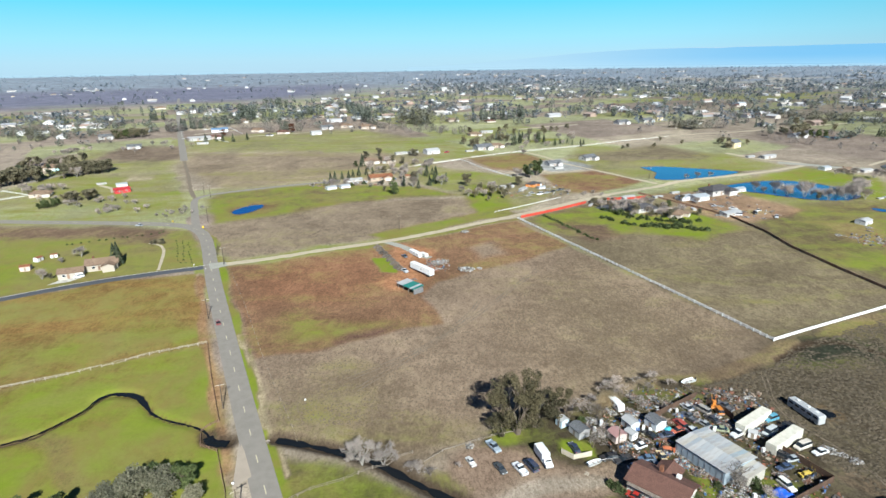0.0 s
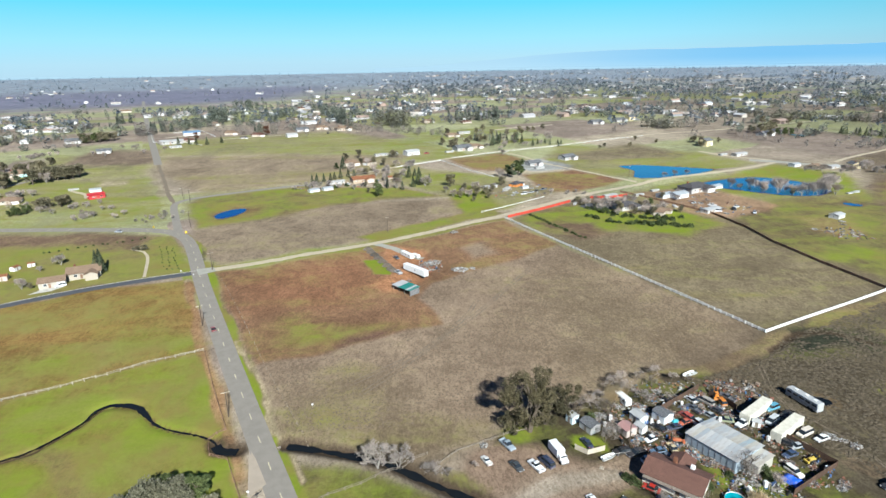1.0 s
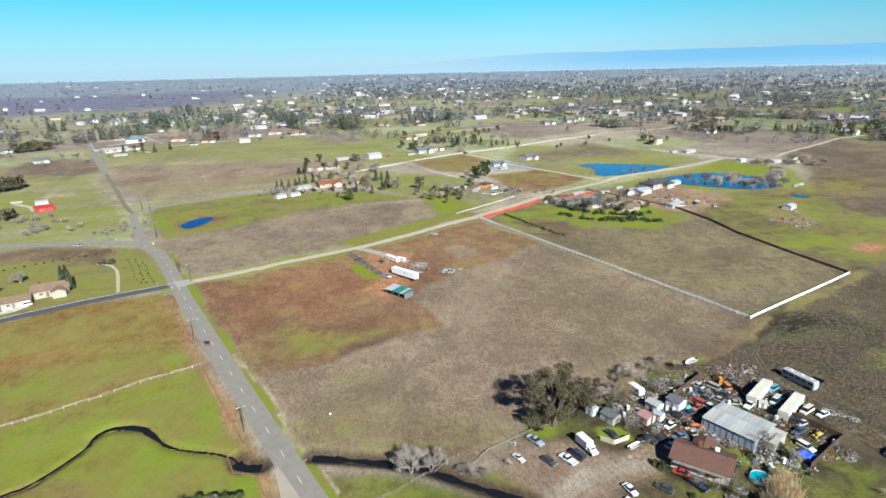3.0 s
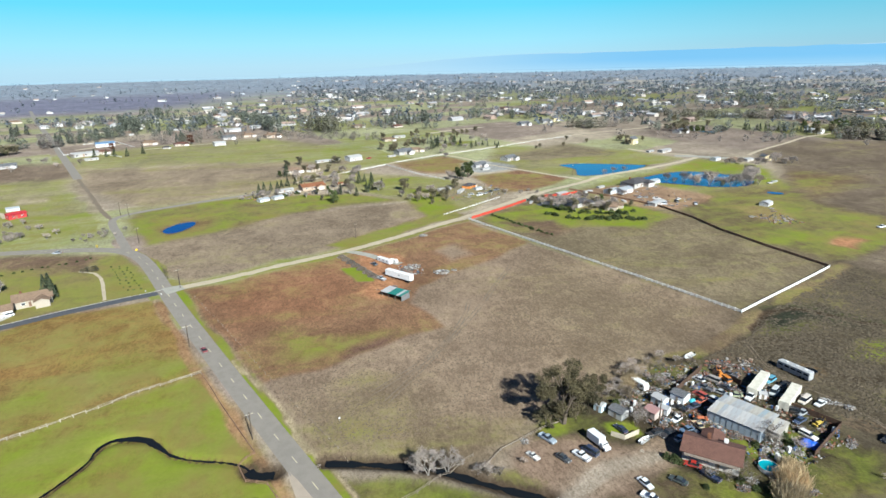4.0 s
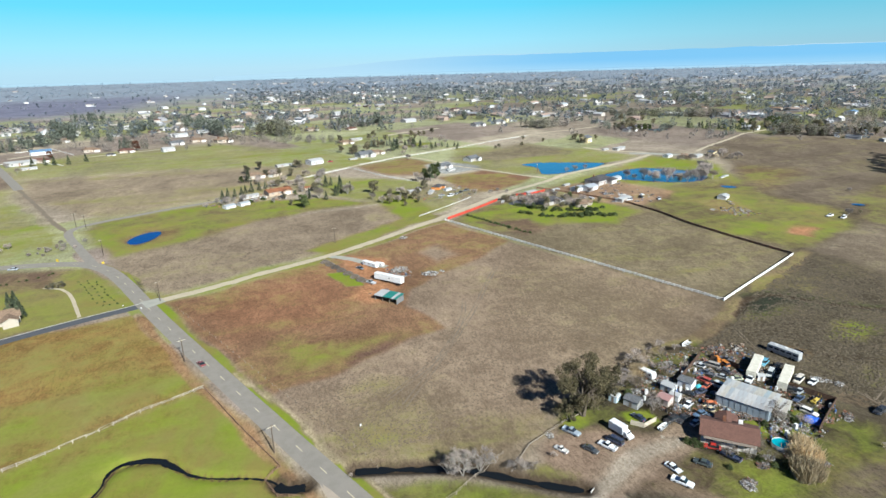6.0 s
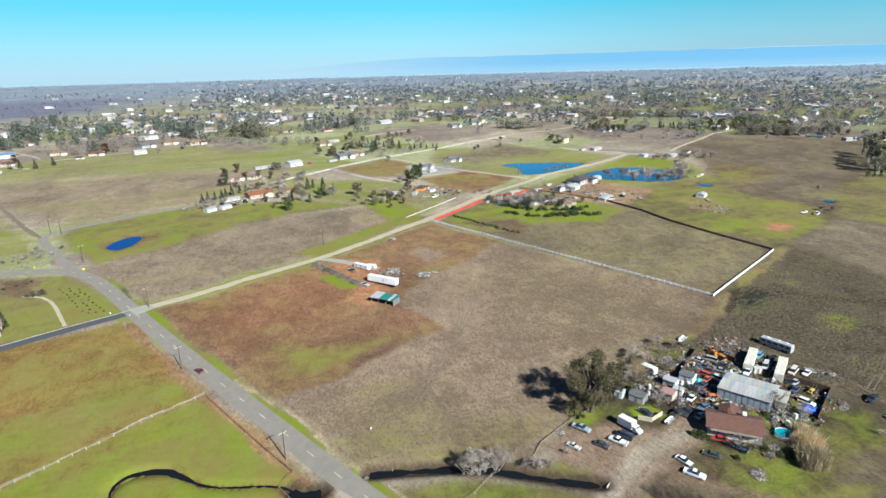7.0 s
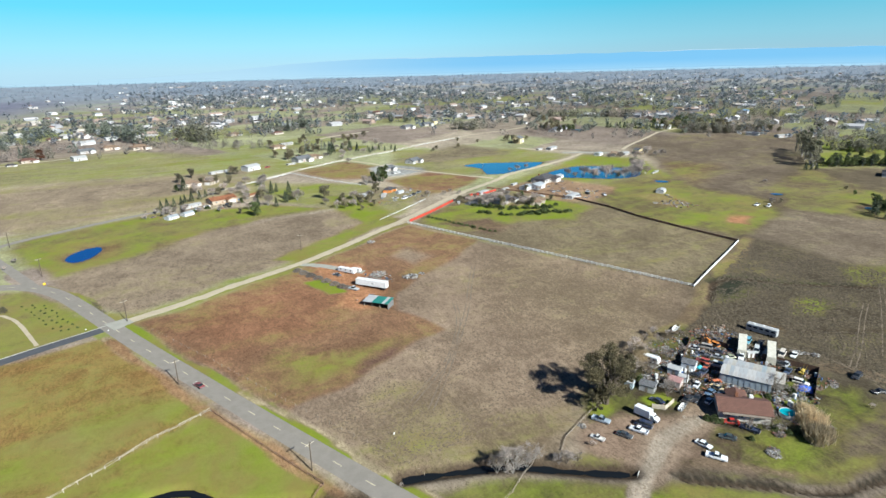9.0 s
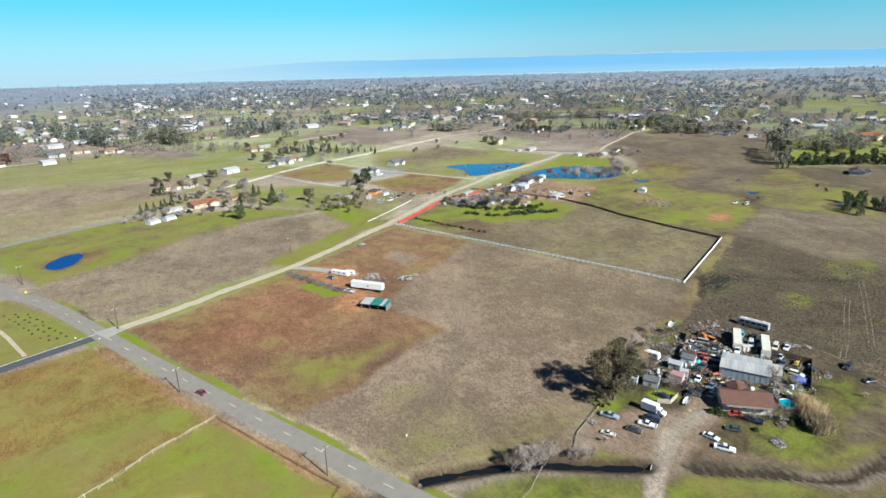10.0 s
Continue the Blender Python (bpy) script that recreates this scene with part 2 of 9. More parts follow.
M["leaf_grey"] = leaves("grey_green_leaves", (0.165, 0.165, 0.105), (0.360, 0.350, 0.250))
M["twigs"] = leaves("bare_twigs", (0.31, 0.270, 0.242), (0.58, 0.520, 0.475), back=0.3)
M["reeds"] = leaves("dry_reeds", (0.44, 0.355, 0.215), (0.80, 0.67, 0.45), back=0.5)
M["leaf_rust"] = leaves("rusty_leaves", (0.10, 0.045, 0.028), (0.21, 0.10, 0.06))


# ---- mesh tools ----
def part(name, bm, mat, parent=None, label="", at=None):
    """Links a bmesh, or a mesh, as one object under a thing."""
    if isinstance(bm, bmesh.types.BMesh):
        me = bpy.data.meshes.new(name)
        bm.to_mesh(me)
        bm.free()
    else:
        me = bm
    if not me.materials:
        me.materials.append(mat)
    ob = new(name, me)
    if parent is not None:
        ob.parent = parent
    if at is not None:
        ob.matrix_basis = at
    if label:
        ob["label"] = label
    return ob


def thing(name, label, category, group="", kind="", at=None):
    ob = new(name)
    ob.empty_display_size = 0.5
    if at is not None:
        ob.matrix_basis = at
    return tagged(ob, label, category, group, kind)


def box(bm, cx, cy, cz, sx, sy, sz, turn=0.0, bevel=0.0, taper=1.0):
    """A block with its centre, sizes, turn about z in degrees, rounded edges and narrowing top."""
    made = bmesh.ops.create_cube(bm, size=1.0)["verts"]
    for v in made:
        k = taper if v.co.z > 0 else 1.0
        v.co = Vector((v.co.x * sx * k, v.co.y * sy * k, v.co.z * sz))
    if bevel:
        edges = list({e for v in made for e in v.link_edges})
        got = bmesh.ops.bevel(bm, geom=edges, offset=bevel, segments=1, affect="EDGES", clamp_overlap=True)
        made = list({v for f in got["faces"] for v in f.verts} | {v for v in made if v.is_valid})
    m = Matrix.Translation((cx, cy, cz)) @ Matrix.Rotation(radians(turn), 4, "Z")
    for v in made:
        v.co = m @ v.co
    return made


def rod(bm, a, b, r0, r1=None, sides=6):
    """A tapered round bar from a to b."""
    a, b = Vector(a), Vector(b)
    r1 = r0 if r1 is None else r1
    way = (b - a).normalized()
    side = way.orthogonal().normalized()
    other = way.cross(side)
    rings = []
    for p, r in ((a, r0), (b, r1)):
        rings.append([bm.verts.new(p + (side * math.cos(k * math.tau / sides) + other * math.sin(k * math.tau / sides)) * r) for k in range(sides)])
    for k in range(sides):
        bm.faces.new((rings[0][k], rings[0][(k + 1) % sides], rings[1][(k + 1) % sides], rings[1][k]))
    bm.faces.new(rings[0][::-1])
    bm.faces.new(rings[1])


def prism(bm, outline, z0, z1):
    """An upright block over a flat outline."""
    low = [bm.verts.new((x, y, z0)) for x, y in outline]
    high = [bm.verts.new((x, y, z1)) for x, y in outline]
    n = len(outline)
    for k in range(n):
        bm.faces.new((low[k], low[(k + 1) % n], high[(k + 1) % n], high[k]))
    bm.faces.new(high)
    bm.faces.new(low[::-1])
    bmesh.ops.recalc_face_normals(bm, faces=bm.faces)


def mesh_of(name, verts, faces, mat, smooth=False):
    me = bpy.data.meshes.new(name)
    me.from_pydata(verts, [], faces)
    me.materials.append(mat)
    if smooth:
        me.shade_smooth()
    me.update()
    return me


# ---- the lie of the land ----
PLAN = 1.13  # metres to a unit of the plan, in which all places below are given


def rise(y):
    """The plain climbs steadily away from the creek and levels out."""
    y = np.asarray(y, float)
    a = np.clip(y, -250, -50)
    b = np.clip(y, -50, 480)
    c = np.clip(y, 480, 800)
    total = (a + 250) ** 2 / 400 + (b + 50) + (c - 480) - (c - 480) ** 2 / 640
    return 0.0472 * (total - 254.0)


def polygon_distance(x, y, poly):
    """Distance to an outline, negative inside."""
    x, y = np.asarray(x, float), np.asarray(y, float)
    best = np.full(x.shape, 1e18)
    inside = np.zeros(x.shape, bool)
    n = len(poly)
    for k in range(n):
        (x0, y0), (x1, y1) = poly[k], poly[(k + 1) % n]
        dx, dy = x1 - x0, y1 - y0
        f = np.clip(((x - x0) * dx + (y - y0) * dy) / (dx * dx + dy * dy + 1e-9), 0, 1)
        best = np.minimum(best, (x - x0 - f * dx) ** 2 + (y - y0 - f * dy) ** 2)
        cross = ((y0 > y) != (y1 > y)) & (x < (x1 - x0) * (y - y0) / (y1 - y0 + 1e-12) + x0)
        inside ^= cross
    return np.where(inside, -1, 1) * np.sqrt(best)


def line_distance(x, y, line):
    x, y = np.asarray(x, float), np.asarray(y, float)
    best = np.full(x.shape, 1e18)
    for (x0, y0), (x1, y1) in zip(line, line[1:]):
        dx, dy = x1 - x0, y1 - y0
        f = np.clip(((x - x0) * dx + (y - y0) * dy) / (dx * dx + dy * dy + 1e-9), 0, 1)
        best = np.minimum(best, (x - x0 - f * dx) ** 2 + (y - y0 - f * dy) ** 2)
    return np.sqrt(best)


def smooth(f):
    f = np.clip(f, 0, 1)
    return f * f * (3 - 2 * f)


CREEK_WEST = [(-122, 112), (-112.4, 116.4), (-106.2, 119.8), (-102.6, 125.5), (-99.5, 130.3), (-99.3, 135.0), (-97.5, 137.6), (-94.4, 138.2), (-88.2, 137), (-84.1, 132.7), (-79.8, 128.1), (-74, 125.4), (-67.2, 123.5), (-62.4, 121), (-60, 117.4), (-55.2, 116.8)]
CREEK_BULGE = [(-100, 134.5), (-97.8, 137.2), (-94.4, 138), (-88.4, 136.8)]
CREEK_POOL = [(-61.5, 119.5), (-59.8, 117.2), (-55.4, 116.8)]
CREEK_EAST = [(-43.8, 118.4), (-36, 116.6), (-26, 113.5), (-18.1, 110.4), (-12, 106.2), (-5.4, 101.7), (0.4, 98.2), (3.8, 96.2)]
DITCH = [(12.0, 89.2), (14.3, 87.1), (24.7, 80), (34.5, 72.8), (40.5, 69.8), (52.2, 67.3), (70, 66)]
SWALE = [(100, 153), (116, 164), (127, 163), (140, 149), (170, 130)]
PONDS = {
    "pond_small": [(-126.2, 318.1), (-123, 312.6), (-119, 313.1), (-115.1, 317.7), (-112, 327.7), (-111.9, 333), (-114.1, 336.4), (-120.4, 334.4), (-126, 325)],
    "pond_west": [(146, 431), (161, 435), (185, 423), (210, 408), (202, 401), (190, 393), (170, 386), (158, 381), (145, 381), (141, 386), (146, 398), (151, 410), (148, 421)],
    "pond_east": [(181, 370), (195, 377), (210, 383), (228, 386), (240, 377), (249, 362), (252, 348), (246, 334), (236, 326), (224, 325), (212, 329), (203, 337), (194, 346), (184, 356)],
    "pond_far": [(355, 553), (366, 556), (380, 546), (372, 538), (362, 541)],
    # flat near-black sheet beside the motorhome
    "puddle_yard": [(95.4, 128.6), (97.5, 130), (101, 127.8), (100.6, 125.2), (97.6, 124.6)],
    "puddle_near": [(236, 313), (241, 314), (246, 308), (244, 304), (238, 306)],
    "puddle_east": [(275, 250), (280, 250), (283, 245), (279, 243)],
    "puddle_far": [(294, 204), (299, 203), (302, 197), (298, 193), (295, 197)],
}
LEVEL = {key: float(rise(sum(p[1] for p in poly) / len(poly))) - 0.35 for key, poly in PONDS.items()}


def base_z(x, y):
    """The land without its ponds and creeks, on which the roads lie."""
    return rise(y) + 0.35 * np.sin(x / 43 + 1) * np.sin(y / 57) + 0.15 * np.sin(x / 17 + y / 23)


def ground_z(x, y):
    """Height of the ground, in units of the plan."""
    x, y = np.asarray(x, float), np.asarray(y, float)
    z = base_z(x, y)
    r = np.sqrt(x * x + y * y)
    z = z + 36 * smooth((r - 2000) / 2150)
    for key, poly in PONDS.items():
        reach = 16 if len(poly) > 8 else 6
        near = (x > min(p[0] for p in poly) - reach) & (x < max(p[0] for p in poly) + reach) & (y > min(p[1] for p in poly) - reach) & (y < max(p[1] for p in poly) + reach)
        if not near.any():
            continue
        d = polygon_distance(x, y, poly)
        bank = LEVEL[key] + np.where(d < 0, np.maximum(d * 0.35, -0.9), np.minimum(d * 0.18, 0.25))
        z = np.where(near, bank + (z - bank) * smooth(d / reach), z)
    for line, wide, deep in ((CREEK_WEST, 1.6, 0.9), (CREEK_BULGE, 4.0, 0.5), (CREEK_POOL, 3.2, 0.9), (CREEK_EAST, 3.6, 1.6), (DITCH, 1.2, 0.8), (SWALE, 2.6, 0.5)):
        z = z - deep * (1 - smooth(line_distance(x, y, line) / wide))
    return z


def gz(x, y):
    return PLAN * float(ground_z(np.array([x]), np.array([y]))[0])


def along(line, step):
    """Points every step metres along a line, each with its direction."""
    out = []
    for (x0, y0), (x1, y1) in zip(line, line[1:]):
        d = math.hypot(x1 - x0, y1 - y0)
        n = max(1, round(d / step))
        out += [(x0 + (x1 - x0) * k / n, y0 + (y1 - y0) * k / n) for k in range(n)]
    out.append(tuple(line[-1]))
    return out


def soften(line, times=2):
    """Rounds the corners of a line."""
    for _ in range(times):
        out = [line[0]]
        for (x0, y0), (x1, y1) in zip(line, line[1:]):
            out += [(0.75 * x0 + 0.25 * x1, 0.75 * y0 + 0.25 * y1), (0.25 * x0 + 0.75 * x1, 0.25 * y0 + 0.75 * y1)]
        line = out + [line[-1]]
    return line


def ribbon(name, line, wide, lift, mat, step=3.0, ragged=0.0, seed=1, follow=None, spread=5, level=False):
    """A strip of ground cover laid over the land."""
    pts = along(line, step)
    rng = np.random.default_rng(seed)
    n = len(pts)
    verts, faces = [], []
    for k, (x, y) in enumerate(pts):
        xa, ya = pts[max(0, k - 1)]
        xb, yb = pts[min(n - 1, k + 1)]
        d = math.hypot(xb - xa, yb - ya) or 1
        nx, ny = -(yb - ya) / d, (xb - xa) / d
        w = (wide(k / max(1, n - 1)) if callable(wide) else wide) / 2
        for i in range(spread):
            s = (i / (spread - 1) * 2 - 1) * w
            if ragged and i in (0, spread - 1):
                s += rng.normal() * ragged
            px, py = x + nx * s, y + ny * s
            verts.append((px, py))
        if k:
            for i in range(spread - 1):
                a = (k - 1) * spread + i
                faces.append((a, a + spread, a + spread + 1, a + 1))
    flat_xy = np.array(verts)
    zs = np.full(len(verts), follow) if follow is not None else (base_z if level else ground_z)(flat_xy[:, 0], flat_xy[:, 1])
    verts = [(px * PLAN, py * PLAN, float(z) * PLAN + lift) for (px, py), z in zip(verts, zs)]
    me = mesh_of(name, verts, faces, mat, True)
    ob = new(name, me)
    if me.polygons[0].normal.z < 0:
        me.flip_normals()
    return ob

# ---- the land ----
EAST, NORTH = (0.9, 0.436), (-0.436, 0.9)
BROWN, GREY, RED = (0.265, 0.195, 0.125), (0.325, 0.246, 0.178), (0.295, 0.175, 0.105)
OLIVE, MARSH, DIRT = (0.290, 0.190, 0.070), (0.122, 0.102, 0.071), (0.082, 0.066, 0.044)
# soils of the farther fields, made paler to take in the haze
SPARSE, STRAW = (0.360, 0.330, 0.185), (0.385, 0.31, 0.215)
ORANGE, PLUM = (0.46, 0.235, 0.125), (0.22, 0.150, 0.105)
# outline, soil, share of grass, freshness, width of the soft edge
FIELDS = [
    ([(-500, -300), (520, -300), (520, 40), (-500, 40)], BROWN, 0.62, 0.4, 12),
    ([(40, -60), (520, -60), (620, 330), (250, 330), (100, 300), (60, 150)], (0.170, 0.138, 0.092), 0.16, 0.2, 10),
    ([(-79.8, 165.4), (-130.6, 140.8), (-300, 70), (-300, 10), (-15, 10), (-49.7, 101.5), (-60.4, 124.4)], OLIVE, 0.82, 0.55, 2),
    ([(-140, 60), (-96, 96), (-101, 112), (-112, 114), (-150, 100)], OLIVE, 1.05, 1.0, 5),
    ([(-106, 225), (-79.8, 165.4), (-130.6, 140.8), (-300, 70), (-300, 140), (-175.7, 200), (-141, 218)], (0.31, 0.19, 0.068), 0.50, 0.14, 2),
    ([(-84, 172), (-130.6, 146), (-300, 78), (-300, 95), (-150, 160), (-100, 185)], OLIVE, 0.74, 0.35, 9),
    ([(-111, 231), (-141, 221), (-176, 203), (-300, 145), (-300, 290), (-165, 290), (-135, 283), (-118, 255)], BROWN, 0.72, 0.32, 3),
    ([(-142, 285), (-165, 291), (-300, 303), (-300, 276), (-170, 272), (-148, 268)], PLUM, 0.25, 0.2, 6),
    ([(-175, 205), (-300, 145), (-300, 240), (-195, 240)], BROWN, 0.90, 0.75, 8),
    ([(-97, 228), (-100, 232), (-75.6, 240), (-26.2, 262), (36.7, 298), (57, 255), (28, 232), (10, 224), (-5, 215), (-10, 200), (-1, 178.7), (-43, 161), (-61, 154)], RED, 0.30, 0.2, 2),
    ([(-90, 225), (-35, 252), (-20, 215), (-45, 195), (-72, 195)], (0.310, 0.165, 0.095), 0.18, 0.2, 12),
    ([(-66, 180), (-58, 190), (-40, 184), (-20, 176), (-33, 168), (-50, 168)], RED, 0.72, 0.55, 9),
    ([(-40, 163), (-22, 170), (-18, 176), (-34, 172)], (0.14, 0.085, 0.065), 0.05, 0.0, 4),
    ([(-28.9, 262), (-9.4, 254), (-3.8, 234), (-11.6, 214), (-16.8, 206), (-23.5, 206), (-29, 214.5), (-23, 226)], ORANGE, 0.05, 0.5, 3),
    ([(-33.3, 241), (-26.8, 239.7), (-23.5, 224), (-29.7, 225)], BROWN, 1.3, 1.5, 2),
    ([(10, 255), (22, 262), (26, 248), (14, 240)], GREY, 0.1, 0.1, 4),
    ([(-61, 154), (-43, 161), (-1, 178.7), (-10, 200), (-5, 215), (10, 224), (57, 255), (104, 164), (92, 150), (60, 140), (20, 122), (-45, 119.5)], GREY, 0.10, 0.08, 2),
    ([(30, 128), (60, 142), (98, 162), (60, 235), (35, 205)], (0.265, 0.207, 0.140), 0.14, 0.1, 22),
    ([(-52, 140), (-30, 150), (-8, 140), (-15, 126), (-42, 124)], (0.265, 0.205, 0.140), 0.42, 0.25, 12),
    ([(-47, 119), (-10, 106), (12, 118), (-5, 128)], (0.245, 0.188, 0.125), 0.28, 0.2, 8),
    ([(37, 298), (104, 164.5), (178, 198), (158, 249), (156, 295), (120, 345), (78, 326)], (0.245, 0.200, 0.130), 0.24, 0.16, 2),
    ([(42, 296), (75, 322), (100, 322), (140, 300), (152, 275), (122, 262), (96, 275), (62, 272)], BROWN, 0.80, 0.90, 6),
    ([(52, 290), (80, 288), (86, 268), (68, 262)], PLUM, 0.22, 0.3, 5),
    ([(-99, 240), (-60, 258), (-26, 273), (17, 299), (33, 309), (20, 345), (-40, 338), (-92, 322), (-128, 292), (-117, 260)], (0.305, 0.240, 0.175), 0.16, 0.1, 3),
    ([(-30, 268), (17, 297), (40, 310), (30, 322), (5, 305), (-40, 276)], BROWN, 0.78, 0.65, 3),
    ([(-152, 345), (-128, 296), (-100, 308), (-66, 332), (-30, 344), (10, 350), (-20, 372), (-84, 388), (-145, 362)], BROWN, 0.74, 0.62, 5),
    ([(-124, 304), (-105, 312), (-100, 338), (-118, 340), (-132, 325)], (0.28, 0.185, 0.095), 0.55, 0.4, 6),
    ([(-150, 368), (-84, 394), (-30, 402), (-10, 445), (-60, 500), (-230, 500), (-200, 430)], STRAW, 0.42, 0.28, 8),
    ([(-205, 430), (-60, 440), (-40, 480), (-225, 500)], (0.33, 0.262, 0.19), 0.14, 0.2, 14),
    ([(-240, 510), (-60, 505), (-20, 560), (-100, 640), (-262, 600)], SPARSE, 0.45, 0.6, 8),
    ([(-165, 345), (-300, 330), (-300, 420), (-205, 420)], SPARSE, 0.55, 0.50, 10),
    ([(-210, 420), (-300, 425), (-330, 520), (-230, 500)], SPARSE, 0.45, 0.5, 10),
    ([(-222, 470), (-300, 470), (-310, 540), (-250, 545)], (0.26, 0.2, 0.15), 0.1, 0.1, 4),
    ([(10, 350), (40, 318), (60, 335), (45, 400), (-20, 440), (-40, 400)], SPARSE, 0.55, 0.6, 5),
    ([(16, 462), (60, 483), (88, 448), (56, 412), (30, 425)], (0.30, 0.180, 0.110), 0.42, 0.45, 3),
    ([(66, 403), (108, 415), (132, 380), (95, 352), (70, 352)], (0.31, 0.175, 0.112), 0.40, 0.45, 3),
    ([(90, 445), (118, 405), (140, 380), (250, 420), (225, 470), (120, 520)], SPARSE, 0.55, 0.60, 5),
    ([(100, 470), (130, 440), (215, 460), (190, 520)], (0.29, 0.24, 0.16), 0.35, 0.3, 8),
    ([(150, 320), (120, 346), (185, 380), (260, 415), (290, 380), (262, 320), (200, 318)], SPARSE, 0.72, 0.80, 5),
    ([(158, 249), (178, 198), (225, 205), (262, 238), (252, 285), (262, 325), (200, 320), (158, 300)], (0.20, 0.155, 0.095), 0.58, 0.48, 6),
    ([(205, 228), (220, 220), (201, 211), (194, 218)], ORANGE, 0.05, 0.2, 4),
    ([(158, 318), (170, 305), (185, 300), (198, 312), (178, 326)], (0.44, 0.27, 0.16), 0.05, 0.2, 3),
    ([(405, 475), (579, 400), (380, 302), (264, 237), (249, 283), (290, 355), (325, 430)], (0.200, 0.158, 0.115), 0.20, 0.1, 9),
    ([(255, 290), (330, 330), (300, 360), (275, 340)], (0.24, 0.17, 0.10), 0.45, 0.4, 12),
    ([(250, 221), (281, 168), (330, 190), (380, 290), (300, 265)], (0.22, 0.17, 0.11), 0.55, 0.35, 6),
    ([(184, 197), (250, 221), (281, 168), (330, 180), (420, 120), (330, 60), (193, 129)], (0.238, 0.192, 0.142), 0.18, 0.1, 4),
    ([(380, 290), (430, 262), (560, 210), (620, 310), (580, 395)], SPARSE, 0.65, 0.75, 6),
    ([(60, 140), (94, 150), (104, 161), (178, 195), (193, 129), (330, 60), (330, -60), (58, -60), (60, 55), (78, 100)], MARSH, 0.16, 0.2, 15),
    ([(94, 150), (106, 161), (118, 160), (122, 150), (108, 146)], MARSH, 0.46, 0.40, 7),
    ([(106, 151), (112, 160), (122, 167), (134, 162), (143, 149), (137, 145), (124, 156), (112, 150)], (0.055, 0.062, 0.042), 0.26, 0.5, 4),
    ([(62, 76), (78, 96), (86, 90), (90, 60), (60, 60)], MARSH, 0.36, 0.5, 8),
    ([(8, 118), (60, 141), (92, 116), (72, 84), (45, 74), (12, 92), (0, 106)], DIRT, 0.24, 0.7, 2),
    ([(10, 122), (19, 125), (24, 119), (28, 113), (18, 115), (12, 117)], DIRT, 0.36, 0.7, 3),
    ([(33, 97), (48, 92), (50, 84), (60, 80), (46, 75), (34, 79), (29, 87)], DIRT, 0.52, 0.75, 4),
    ([(68, 93), (78, 97), (86, 92), (74, 82), (58, 78), (54, 81), (64, 88)], DIRT, 0.48, 0.72, 4),
    ([(-2, 106), (6, 99), (14, 93), (27, 83), (40, 76), (40, 72), (20, 83), (2, 96), (-6, 103)], DIRT, 0.40, 0.5, 3),
    ([(2, 113), (11, 117), (21, 110.5), (28, 105.5), (42, 108), (46, 104), (39, 102), (34, 98.4), (27, 96.6), (28, 89), (31, 83), (27, 82.5), (21, 89), (13, 92), (5, 98), (1, 103), (-1, 106)], (0.285, 0.205, 0.150), 0.06, 0.4, 3),
    ([(-85, 372), (-60, 378), (-30, 392), (-22, 404), (-50, 404), (-80, 388)], (0.42, 0.35, 0.26), 0.15, 0.5, 5),
    ([(28, 345), (60, 336), (80, 352), (62, 378), (40, 378)], (0.34, 0.28, 0.20), 0.48, 0.6, 5),
    ([(92, 330), (112, 322), (132, 312), (128, 300), (110, 300), (98, 310)], (0.34, 0.25, 0.17), 0.3, 0.6, 4),
    ([(130, 345), (150, 352), (178, 350), (185, 335), (196, 316), (185, 299), (160, 288), (140, 298), (134, 320)], (0.40, 0.27, 0.175), 0.16, 0.5, 4),
    ([(196, 290), (222, 284), (214, 262), (196, 252), (188, 266)], (0.36, 0.25, 0.14), 0.50, 0.5, 5),
    ([(-75, 448), (-35, 452), (-5, 480), (-20, 496), (-60, 470)], (0.36, 0.30, 0.22), 0.35, 0.6, 6),
    ([(-310, 430), (-290, 425), (-280, 450), (-310, 455)], BROWN, 0.9, 0.9, 5),
    ([(-232, 400), (-215, 405), (-218, 414), (-234, 410)], (0.50, 0.42, 0.30), 0.0, 0.3, 3),
    ([(72, 534), (108, 548), (100, 560), (66, 545)], BROWN, 0.95, 1.0, 3),
    ([(265, 405), (300, 398), (312, 408), (290, 425), (262, 425)], (0.40, 0.34, 0.27), 0.25, 0.5, 4),
    ([(-44, 112), (-20, 106), (6, 91), (40, 66), (60, 58), (60, -40), (-12, -40), (-40, 98)], (0.130, 0.104, 0.062), 0.58, 0.55, 3),
    ([(12.9, 94.4), (25.2, 86.9), (37.2, 75.3), (41.7, 70.4), (55.2, 68.9), (62.4, 72.3), (51.9, 75.7), (41.4, 77.7), (31.0, 86.4), (17.2, 94.7)], (0.14, 0.108, 0.068), 0.72, 0.55, 2.5),
    ([(26.0, 97.7), (35.5, 100.4), (38.5, 91.5), (43.0, 84.1), (45.3, 79.3), (41.0, 77.5), (31.1, 86.6), (25.2, 92.7)], (0.13, 0.098, 0.064), 0.48, 0.85, 3),
    ([(67.8, 92.5), (76.1, 92.8), (65.2, 83.7), (51.9, 75.7), (42.6, 77.3), (56.7, 82.9)], (0.12, 0.095, 0.06), 0.34, 0.6, 3),
    ([(26.3, 115.9), (34.7, 115.3), (33.3, 111.4), (25.6, 112.8)], DIRT, 1.2, 1.2, 1.5),
    ([(9.3, 119.5), (15.9, 118.9), (18.5, 116.2), (12.4, 113.2), (7.2, 115.0)], DIRT, 0.6, 0.7, 2),
    ([(-5.4, 107.3), (0.5, 105.9), (5.3, 99.5), (3.8, 96.3), (-7.2, 103.3)], DIRT, 0.75, 0.8, 2.5),
